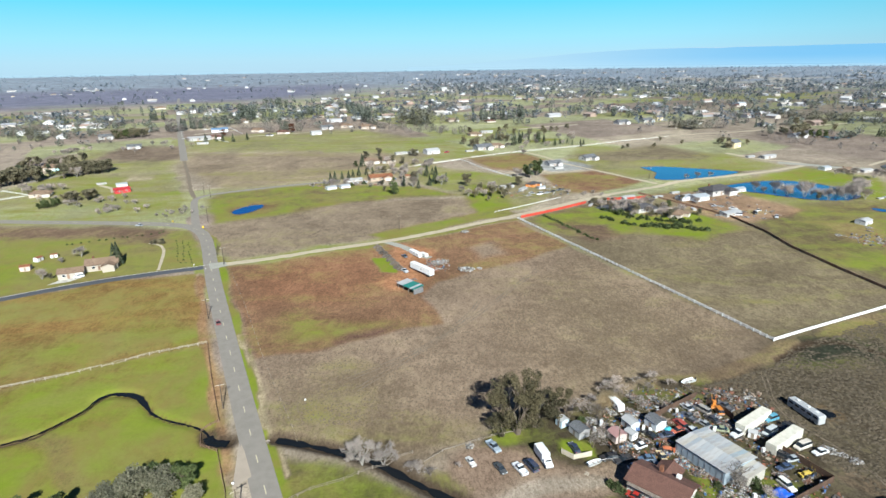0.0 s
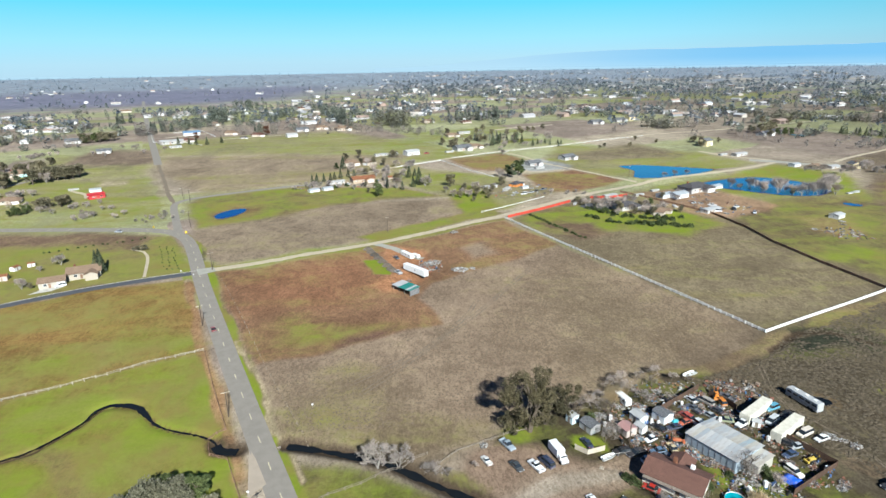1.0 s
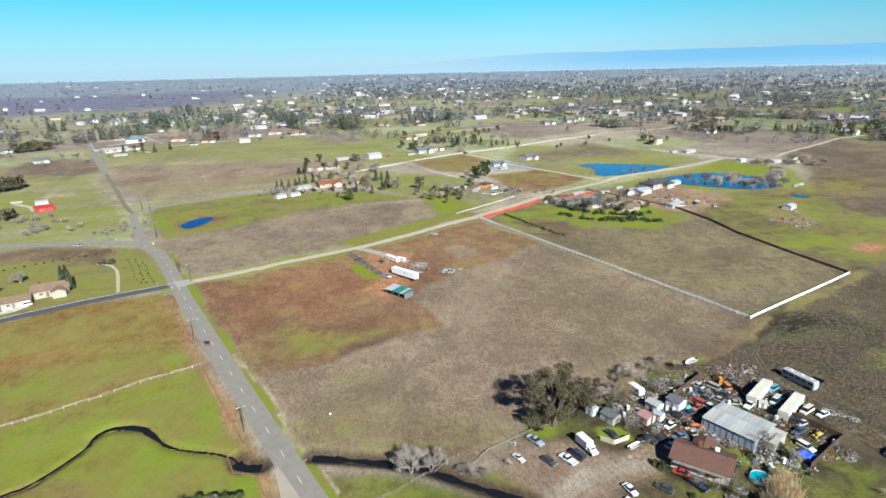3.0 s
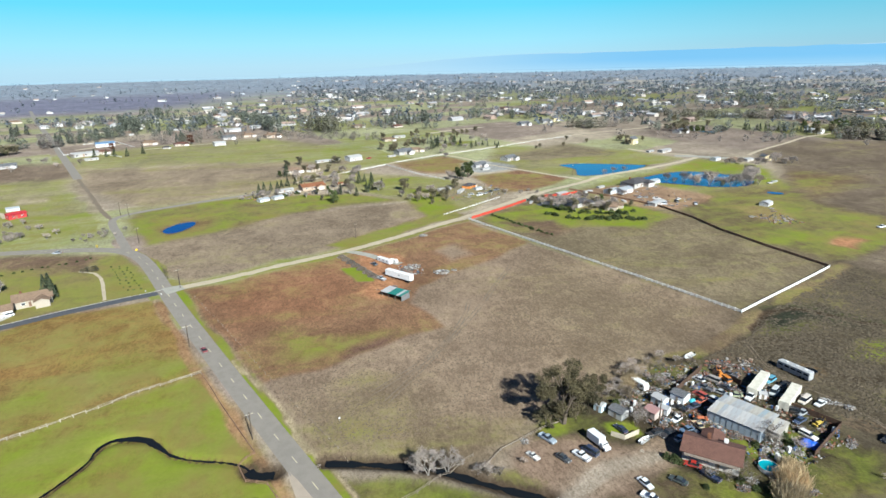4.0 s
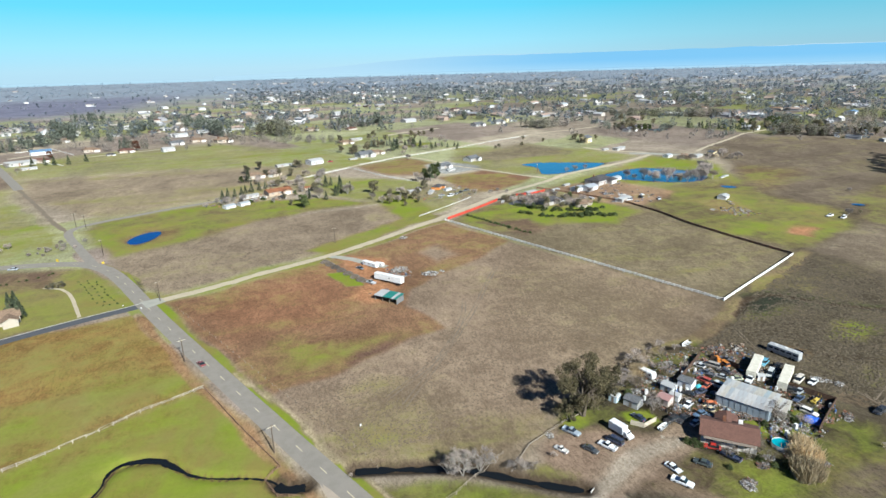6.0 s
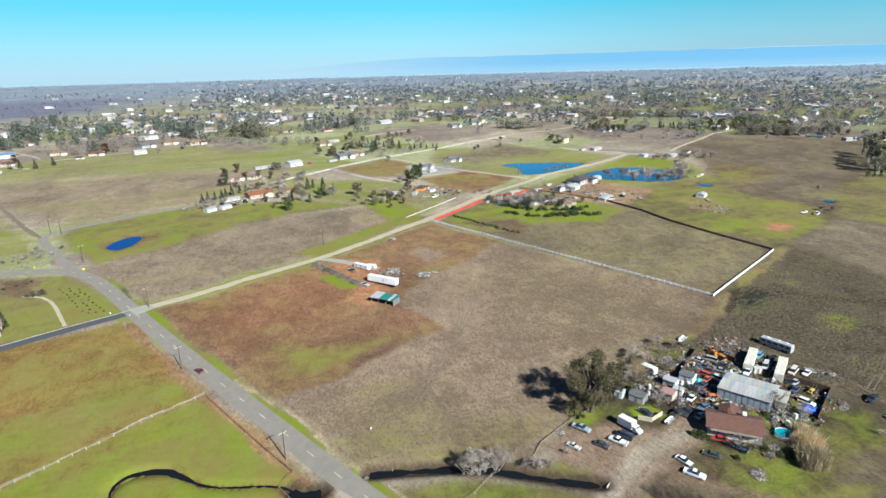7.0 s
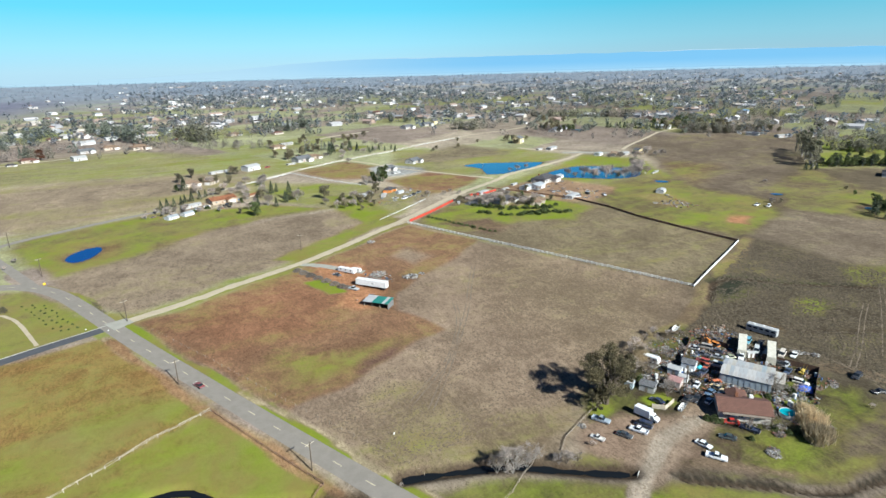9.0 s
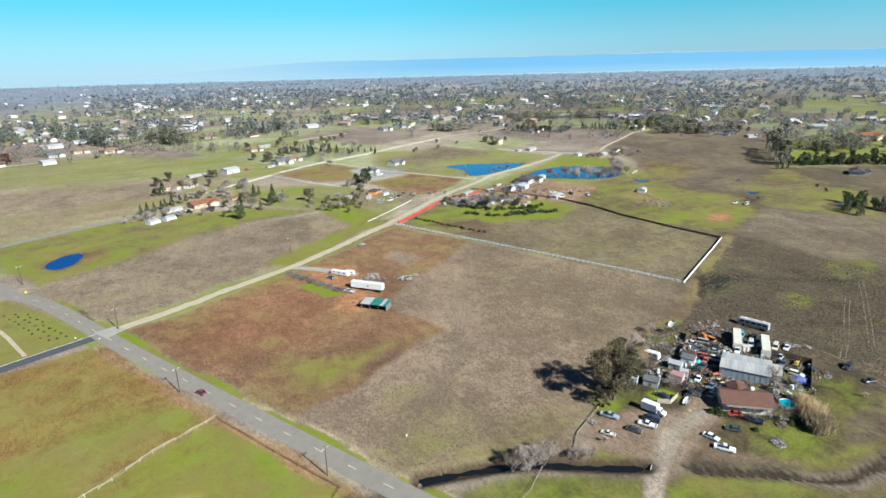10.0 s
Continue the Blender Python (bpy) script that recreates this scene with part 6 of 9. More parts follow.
M["cream_steel"] = surface("cream_painted_steel", (0.74, 0.71, 0.60), (0.62, 0.58, 0.47), scale=0.7, rough=0.55)
box_a = container("cream-white steel shipping container with ribbed sides")
drop(box_a, 77.0, 122.0, 35, PLAN)
again(box_a, 80.8, 114.6, 34, PLAN)


def coach():
    """A long old motorhome: rounded shell, window band, wheels, roof hatches."""
    ob = thing("motorhome", "long old white and grey motorhome parked in weeds", "motorhome")
    bm = bmesh.new()
    section(bm, [slab(x, 2.45 * k, 0.45, z, 0.25) for x, z, k in ((-5.2, 2.7, 0.9), (-5.0, 3.0, 1.0), (5.0, 3.05, 1.0), (5.2, 2.8, 0.92))])
    tinge(part("body", bm, M["paint"], ob), (0.44, 0.45, 0.45))
    for s in (-1, 1):
        bm = bmesh.new()
        box(bm, 0, s * 1.225, 1.15, 10.0, 0.03, 0.35)
        part("stripe", bm, M["metal"], ob)
        for k in range(5):
            bm = bmesh.new()
            box(bm, -4 + k * 2.0, s * 1.23, 2.05, 1.5, 0.03, 0.65, bevel=0.01)
            part("window", bm, M["glass"], ob)
    bm = bmesh.new()
    box(bm, -5.18, 0, 2.1, 0.1, 2.0, 0.85)
    part("windscreen", bm, M["glass"], ob)
    for x in (-3, 0.4, 3.2):
        bm = bmesh.new()
        box(bm, x, 0.1, 3.12, 0.9, 0.8, 0.22, bevel=0.05)
        part("roof_hatch", bm, M["white"], ob)
    for x in (-3.4, 2.6, 3.6):
        for s in (-1, 1):
            bm = bmesh.new()
            rod(bm, (x, s * 0.95, 0.45), (x, s * 1.24, 0.45), 0.45, sides=12)
            part("wheel", bm, M["rubber"], ob)
    return ob


drop(coach(), 92.6, 126.0, -74, 1.05)


def camper(label, length, colour, stripe=True):
    """A travel trailer with rounded ends, windows, door, wheels and tow bar."""
    ob = thing("travel_trailer", label, "trailer")
    bm = bmesh.new()
    h = length / 2
    section(bm, [slab(x, 2.3 * k, 0.5, z, 0.3) for x, z, k in ((-h, 1.9, 0.85), (-h + 0.4, 2.6, 0.98), (h - 0.4, 2.65, 0.98), (h, 2.0, 0.88))])
    tinge(part("body", bm, M["paint"], ob), colour)
    for s in (-1, 1):
        for k in range(3):
            bm = bmesh.new()
            box(bm, -h * 0.6 + k * h * 0.6, s * 1.14, 1.75, 0.9, 0.04, 0.55, bevel=0.01)
            part("window", bm, M["glass"], ob)
        bm = bmesh.new()
        rod(bm, (0.3, s * 0.9, 0.36), (0.3, s * 1.16, 0.36), 0.36, sides=10)
        part("wheel", bm, M["rubber"], ob)
    bm = bmesh.new()
    box(bm, h * 0.35, -1.15, 1.45, 0.65, 0.05, 1.75)
    part("door", bm, M["white"], ob)
    bm = bmesh.new()
    rod(bm, (-h, 0.5, 0.5), (-h - 1.1, 0, 0.45), 0.05)
    rod(bm, (-h, -0.5, 0.5), (-h - 1.1, 0, 0.45), 0.05)
    part("tow_bar", bm, M["rust"], ob)
    bm = bmesh.new()
    box(bm, 0.2, 0, 2.72, 0.8, 0.7, 0.2, bevel=0.04)
    part("roof_vent", bm, M["white"], ob)
    return ob


trailer_a = camper("small white travel trailer among junk", 6.2, (0.8, 0.8, 0.78))
drop(trailer_a, 44.2, 129.2, -73)


def box_truck():
    ob = thing("box_truck", "white box truck parked beside a row of cars", "truck")
    bm = bmesh.new()
    box(bm, 1.2, 0, 2.05, 4.9, 2.35, 2.3, bevel=0.05)
    tinge(part("cargo_box", bm, M["paint"], ob), (0.80, 0.82, 0.84), ("cargo_box",))
    bm = bmesh.new()
    section(bm, [slab(x, 2.05, 0.5, z) for x, z in ((-3.6, 1.1), (-3.4, 1.35), (-2.7, 1.45), (-2.3, 2.2), (-1.35, 2.25))])
    tinge(part("body", bm, M["paint"], ob), (0.82, 0.82, 0.82))
    bm = bmesh.new()
    box(bm, -2.45, 0, 1.8, 0.25, 1.7, 0.55)
    part("windscreen", bm, M["glass"], ob)
    bm = bmesh.new()
    box(bm, 0.6, 0, 0.72, 6.2, 0.9, 0.25)
    part("chassis", bm, M["rust"], ob)
    for x in (-2.7, 2.2):
        for s in (-1, 1):
            bm = bmesh.new()
            rod(bm, (x, s * 0.8, 0.45), (x, s * 1.1, 0.45), 0.45, sides=12)
            part("wheel", bm, M["rubber"], ob)
    bm = bmesh.new()
    box(bm, -3.65, 0, 0.6, 0.14, 2.0, 0.25, bevel=0.03)
    part("bumper", bm, M["metal"], ob)
    return ob


drop(box_truck(), 21.9, 108.9, 107)

# vehicles: kind, place, turn, colour, label
base = {}
for kind, words in (("sedan", "sedan"), ("hatch", "small hatchback"), ("wagon", "sport utility car"), ("van", "van"), ("pickup", "pickup truck")):
    base[kind] = vehicle(kind, "dark grey %s in the yard" % words, (0.1, 0.1, 0.1), "truck" if kind == "pickup" else "car")
WHITE, BLACK, NAVY, SILVER, SLATE, REDC = (0.82, 0.83, 0.84), (0.018, 0.018, 0.02), (0.025, 0.04, 0.085), (0.46, 0.48, 0.50), (0.11, 0.13, 0.16), (0.45, 0.03, 0.02)
FLEET = [
    ("pickup", 10.5, 113.6, 119, (0.30, 0.36, 0.42), "faded blue-grey pickup truck on dirt"),
    ("sedan", 11.5, 106.2, 118, (0.05, 0.06, 0.07), "dark grey sedan on packed dirt"),
    ("pickup", 16.0, 105.9, -63, WHITE, "white pickup truck on packed dirt"),
    ("van", 18.7, 106.9, -63, NAVY, "dark blue van on packed dirt"),
    ("sedan", 29.8, 112.9, -73, NAVY, "dark blue sedan beside a small lawn"),
    ("wagon", 37.2, 109.2, 6, BLACK, "black sport utility car in the yard"),
    ("pickup", 40.3, 108.6, 23, (0.03, 0.03, 0.035), "black pickup truck in the yard"),
    ("hatch", 42.3, 106.2, 196, (0.85, 0.85, 0.84), "white small hatchback on gravel"),
    ("sedan", 45.9, 108.9, 8, (0.10, 0.17, 0.27), "blue-grey sedan behind the farmhouse"),
    ("sedan", 26.0, 94.5, 105, (0.80, 0.84, 0.86), "white sedan at the edge of the drive"),
    ("pickup", 25.0, 90.0, 123, (0.84, 0.86, 0.88), "white pickup truck with an open bed"),
    ("sedan", 33.6, 93.6, -53, (0.05, 0.07, 0.07), "dark green sedan on the grass"),
    ("sedan", 39.6, 97.4, -40, REDC, "red sedan close to the farmhouse"),
    ("pickup", 41.3, 93.2, -70, NAVY, "dark blue pickup truck on the grass"),
    ("hatch", 45.7, 113.2, 24, WHITE, "white small hatchback among scrap"),
    ("sedan", 53.4, 117.3, 11, NAVY, "dark blue sedan beside a shed"),
    ("sedan", 49.4, 117.4, -60, BLACK, "black sedan beside a shed"),
    ("wagon", 58.4, 121.6, -70, (0.42, 0.07, 0.05), "faded red sport utility car in the scrap rows"),
    ("pickup", 61.8, 124.6, -65, (0.10, 0.11, 0.13), "dark grey pickup truck in the scrap rows"),
    ("sedan", 64.6, 121.8, -62, (0.40, 0.42, 0.43), "silver sedan in the scrap rows"),
    ("sedan", 67.5, 123.8, -62, (0.05, 0.05, 0.06), "black sedan in the scrap rows"),
    ("van", 66.5, 127.6, -60, (0.36, 0.33, 0.29), "dull beige van in the scrap rows"),
    ("hatch", 62.8, 128.8, -66, (0.55, 0.56, 0.57), "pale grey hatchback in the scrap rows"),
    ("pickup", 71.4, 118.0, 30, (0.72, 0.73, 0.72), "white pickup truck between a workshop and a container"),
    ("sedan", 67.8, 119.6, -20, (0.30, 0.33, 0.20), "pale green sedan behind the workshop"),
    ("wagon", 82.6, 124.0, 23, (0.10, 0.33, 0.46), "blue sport utility car between two containers"),
    ("van", 79.5, 118.6, 32, (0.55, 0.58, 0.58), "grey van between two containers"),
    ("pickup", 84.8, 121.0, 24, BLACK, "black pickup truck between two containers"),
    ("sedan", 87.6, 111.4, 19, (0.78, 0.79, 0.78), "white sedan outside the yard fence"),
    ("van", 84.6, 113.4, 23, (0.66, 0.60, 0.52), "pale van outside the yard fence"),
    ("wagon", 77.4, 110.4, -50, BLACK, "black sport utility car inside the yard fence"),
    ("hatch", 79.5, 108.8, 15, (0.40, 0.43, 0.45), "grey hatchback inside the yard fence"),
    ("sedan", 76.3, 106.1, 18, (0.04, 0.07, 0.14), "navy sedan inside the yard fence"),
    ("wagon", 73.6, 100.4, 108, (0.80, 0.78, 0.72), "white sport utility car beside a blue tarpaulin"),
    ("wagon", 92.0, 95.2, 10, (0.015, 0.02, 0.03), "black sport utility car on rough grass"),
    ("sedan", 89.0, 87.6, -20, (0.015, 0.015, 0.02), "black sedan on rough grass"),
    ("sedan", -81.5, 179.5, -64, (0.20, 0.05, 0.05), "dark red sedan driving on the road"),
    ("sedan", -167.5, 292.9, -8, (0.45, 0.48, 0.52), "silver sedan on the bend of the road"),
    ("wagon", -157.2, 222.4, 30, WHITE, "white car parked before a garage"),
    ("pickup", 241.5, 234.2, 10, WHITE, "white pickup truck in a far pasture"),
    ("van", 245.2, 229.0, 20, (0.75, 0.75, 0.75), "white van in a far pasture"),
    ("pickup", -19.0, 225.6, -60, SILVER, "silver pickup truck beside a trailer"),
    ("sedan", -20.5, 243.5, -60, SLATE, "dark sedan beside a mobile home"),
    ("sedan", 152, 318, 30, SILVER, "silver sedan near farm sheds"),
    ("pickup", 160, 312, -50, WHITE, "white pickup truck near farm sheds"),
    ("wagon", 168, 303, 80, BLACK, "black sport utility car on bare dirt"),
    ("sedan", 172, 308, 20, WHITE, "white sedan on bare dirt"),
    ("van", 157, 300, -20, (0.7, 0.7, 0.72), "white van by the fence"),
    ("sedan", 150, 305, 50, (0.3, 0.32, 0.35), "grey sedan by the fence"),
    ("pickup", 176, 296, 60, (0.6, 0.62, 0.66), "pale pickup truck on the grass"),
    ("sedan", 62, 352, 30, SILVER, "silver sedan in a row by the road"),
    ("sedan", 66, 355, 30, BLACK, "black sedan in a row by the road"),
    ("van", 57, 349, 30, WHITE, "white van in a row by the road"),
    ("pickup", 71, 358, 30, SLATE, "grey pickup truck in a row by the road"),
    ("sedan", 52, 352, -20, (0.5, 0.5, 0.5), "grey sedan near a barn"),
    ("sedan", -58, 386, 20, WHITE, "white sedan outside a ranch house"),
    ("pickup", -64, 383, 40, SILVER, "silver pickup truck outside a ranch house"),
    ("wagon", -47, 384, 0, BLACK, "dark sport utility car outside a ranch house"),
    ("sedan", -75.5, 374, 60, SLATE, "dark sedan beside open sheds"),
    ("pickup", -2, 489, 10, (0.35, 0.03, 0.04), "dark red pickup truck by a barn"),
]
for kind, x, y, turn, colour, label in FLEET:
    again(base[kind], x, y, turn, 1.0, colour=colour, label=label)
for kind, (x, y, turn, colour, label) in {"sedan": (47.2, 106.6, 100, SLATE, "dark grey sedan behind the farmhouse"), "hatch": (56.8, 119, 20, (0.5, 0.12, 0.06), "rusty red hatchback among scrap"),
                                          "wagon": (70.6, 127.6, -88, (0.58, 0.20, 0.02), "orange sport utility car beside a fence"), "van": (60.2, 118.2, -70, (0.55, 0.57, 0.58), "dusty grey van in the scrap rows"),
                                          "pickup": (73.2, 129.2, -60, (0.12, 0.12, 0.13), "dark grey pickup truck beside a fence")}.items():
    tinge(drop(base[kind], x, y, turn), colour, ("body", "roof_panel"))
    base[kind]["label"] = label


# sheds
for w, d, h, roof, wall, x, y, turn, label in (
        (3.0, 3.0, 2.5, "white", (0.55, 0.68, 0.74), 28.6, 122.0, -60, "small pale blue shed with a flat white roof"),
        (5.2, 4.2, 2.5, "grey", (0.45, 0.45, 0.44), 32.2, 118.6, -62, "grey gabled shed with weathered boards"),
        (4.2, 4.2, 2.4, "pink", (0.50, 0.42, 0.38), 41.0, 116.6, -66, "small shed with a faded red roof"),
        (4.6, 3.6, 2.6, "white", (0.62, 0.68, 0.70), 45.6, 121.0, -66, "white shed with a sheet roof"),
        (3.2, 2.6, 2.2, "white", (0.7, 0.72, 0.72), 44.6, 117.0, -60, "white storage hut among scrap"),
        (5.0, 4.4, 2.7, "grey", (0.70, 0.74, 0.78), 52.0, 121.4, -62, "gabled shed with pale walls and grey roof"),
        (2.4, 2.2, 2.1, "white", (0.75, 0.75, 0.74), 74.6, 117.4, -30, "white plastic storage hut beside a container")):
    drop(shed("shed", label, w, d, h, roof, wall), x, y, turn, 0.88)


def boat(label):
    ob = thing("boat", label, "boat")
    bm = bmesh.new()
    rings = []
    for x, w, z in ((-2.9, 0.05, 0.75), (-2.2, 0.55, 0.45), (-1.0, 0.95, 0.25), (1.0, 1.05, 0.2), (2.7, 0.95, 0.25)):
        rings.append([(x, -w, 1.05), (x, -w * 0.6, z), (x, w * 0.6, z), (x, w, 1.05), (x, w * 0.82, 1.0), (x, w * 0.5, 0.7), (x, -w * 0.5, 0.7), (x, -w * 0.82, 1.0)])
    section(bm, rings)
    tinge(part("hull", bm, M["junk"], ob), (0.72, 0.74, 0.73), ("hull",))
    bm = bmesh.new()
    for x in (-0.8, 0.8):
        box(bm, x, 0, 0.85, 0.35, 1.7, 0.06)
    part("bench", bm, M["wood_old"], ob)
    bm = bmesh.new()
    box(bm, 2.85, 0, 1.0, 0.3, 0.35, 0.9, bevel=0.05)
    part("outboard", bm, M["rubber"], ob)
    bm = bmesh.new()
    box(bm, 0.3, 0, 0.12, 4.5, 0.12, 0.12)
    box(bm, 0.8, 0, 0.2, 0.12, 1.6, 0.3)
    part("trailer_frame", bm, M["rust"], ob)
    return ob


boat_a = boat("old white open boat on a trailer in the grass")
drop(boat_a, 68.1, 141, 23)
again(boat_a, 33.6, 107.6, 205, 0.85, label="upturned silver boat at the yard's edge", names=("hull",))

# round swimming pool
pool = thing("swimming_pool", "round above-ground pool with turquoise water", "pool")
bm = bmesh.new()
rod(bm, (0, 0, -0.1), (0, 0, 1.15), 2.5, 2.5, 28)
top = max(bm.faces, key=lambda f: f.calc_center_median().z)
bmesh.ops.delete(bm, geom=[top], context="FACES_ONLY")
part("rim_wall", bm, M["white"], pool)
TURQ = water_material("turquoise_water", (0.02, 0.30, 0.36))
me = mesh_of("pool_water", [(2.44 * math.cos(k * math.tau / 28), 2.44 * math.sin(k * math.tau / 28), 0.95) for k in range(28)], [tuple(range(28))], TURQ)
part("water", me, TURQ, pool)
drop(pool, 55.9, 92.6, 0)


# blue tarpaulin over a heap
def tarp(label, colour, w, d, h, seed):
    ob = thing("tarpaulin", label, "tarpaulin")
    n = 14
    verts, faces = [], []
    for i in range(n + 1):
        for j in range(n + 1):
            x, y = (i / n - 0.5) * w, (j / n - 0.5) * d
            e = max(abs(i / n - 0.5), abs(j / n - 0.5)) * 2
            z = h * (1 - e ** 3) * (0.8 + 0.5 * noise.noise(Vector((x * 0.9, y * 0.9, seed)))) + 0.03
            verts.append((x, y, max(0.02, z)))
            if i and j:
                a = i * (n + 1) + j
                faces.append((a - n - 2, a - 1, a, a - n - 1))
    me = mesh_of("cover", verts, faces, M["junk"], True)
    if me.polygons[0].normal.z < 0:
        me.flip_normals()
    cover = part("cover", me, M["junk"], ob)
    cover.color = (*colour, 1)
    return ob


drop(tarp("bright blue tarpaulin over a heap", (0.005, 0.10, 0.62), 4.6, 3.4, 1.7, 1), 71.6, 98.0, -60)
drop(tarp("silver-grey tarpaulin over a frame", (0.45, 0.45, 0.44), 4.0, 2.8, 1.2, 2), 82.0, 116.6, 20)
drop(tarp("turquoise tarpaulin over goods", (0.05, 0.42, 0.50), 2.2, 1.6, 0.9, 3), 54.9, 119.8, 0)
drop(tarp("blue tarpaulin over a small heap", (0.08, 0.25, 0.5), 2.0, 1.6, 0.8, 4), 42.4, 94.5, 30)


# scrap heaps: many pieces of metal, board and pipe
def scrap(label, spread, seed, pieces, colours):
    rng = np.random.default_rng(seed)
    bm = bmesh.new()
    for k in range(pieces):
        a, f = rng.uniform(0, math.tau), rng.uniform(0, 1) ** 0.6
        x, y = math.cos(a) * f * spread, math.sin(a) * f * spread * 0.75
        z = (1 - f) * spread * 0.22 + rng.uniform(0.05, 0.35)
        if rng.uniform() < 0.3:
            d = Vector((rng.normal(), rng.normal(), rng.normal() * 0.25)).normalized() * rng.uniform(0.6, 1.7)
            rod(bm, Vector((x, y, z)) - d, Vector((x, y, z)) + d, rng.uniform(0.03, 0.09), sides=5)
        else:
            made = box(bm, 0, 0, 0, rng.uniform(0.2, 1.1), rng.uniform(0.15, 0.7), rng.uniform(0.06, 0.45))
            m = Matrix.Translation((x, y, z)) @ Euler((rng.normal() * 0.4, rng.normal() * 0.4, rng.uniform(0, 6))).to_matrix().to_4x4()
            for v in made:
                v.co = m @ v.co
    return tagged(part("scrap_heap", bm, colours), label, "scrap", kind="stuff")


def medley(name, colours):
    """Weathered scrap: every loose piece takes one of the colours, with rust and dust over it."""
    m, tree, bsdf = material(name, 0.7)
    ramp = tree.nodes.new("ShaderNodeValToRGB")
    ramp.color_ramp.interpolation = "CONSTANT"
    while len(ramp.color_ramp.elements) < len(colours):
        ramp.color_ramp.elements.new(0.5)
    for k, c in enumerate(colours):
        ramp.color_ramp.elements[k].position = k / len(colours)
        ramp.color_ramp.elements[k].color = (*c, 1)
    tree.links.new(tree.nodes.new("ShaderNodeNewGeometry").outputs["Random Per Island"], ramp.inputs[0])
    dust = span(tree, noise_node(tree, place(tree), 1.3, 5.0), 0.4, 0.8, 0.0, 0.6)
    tree.links.new(blend(tree, dust, ramp.outputs[0], (0.22, 0.17, 0.13)), bsdf.inputs["Base Color"])
    return m


MIXED = [(0.36, 0.36, 0.35), (0.05, 0.045, 0.04), (0.10, 0.08, 0.06), (0.24, 0.10, 0.06), (0.06, 0.06, 0.07), (0.30, 0.30, 0.29), (0.26, 0.20, 0.15), (0.16, 0.13, 0.10)]
RUSTY = [(0.19, 0.085, 0.055), (0.14, 0.075, 0.05), (0.27, 0.10, 0.06), (0.07, 0.055, 0.045), (0.12, 0.10, 0.09), (0.50, 0.48, 0.46)]
PALE = [(0.45, 0.45, 0.44), (0.14, 0.12, 0.10), (0.05, 0.05, 0.05), (0.34, 0.35, 0.35), (0.27, 0.25, 0.22), (0.24, 0.20, 0.16), (0.09, 0.09, 0.09)]
BRIGHT = [(0.44, 0.46, 0.47), (0.05, 0.05, 0.05), (0.10, 0.08, 0.06), (0.26, 0.09, 0.055), (0.07, 0.12, 0.22), (0.12, 0.24, 0.27), (0.12, 0.12, 0.12), (0.36, 0.22, 0.08)]
MIXED, RUSTY, PALE, BRIGHT = [medley(n, c) for n, c in (("mixed_scrap", MIXED), ("rusty_scrap", RUSTY), ("pale_scrap", PALE), ("bright_scrap", BRIGHT))]
heaps = [scrap("heap of mixed scrap metal and boards", 2.6, 51, 95, MIXED), scrap("heap of rusty machinery parts", 2.4, 52, 60, RUSTY),
         scrap("heap of pale metal frames and pipes", 2.6, 53, 85, PALE), scrap("heap of coloured scrap and car parts", 2.6, 54, 100, BRIGHT)]
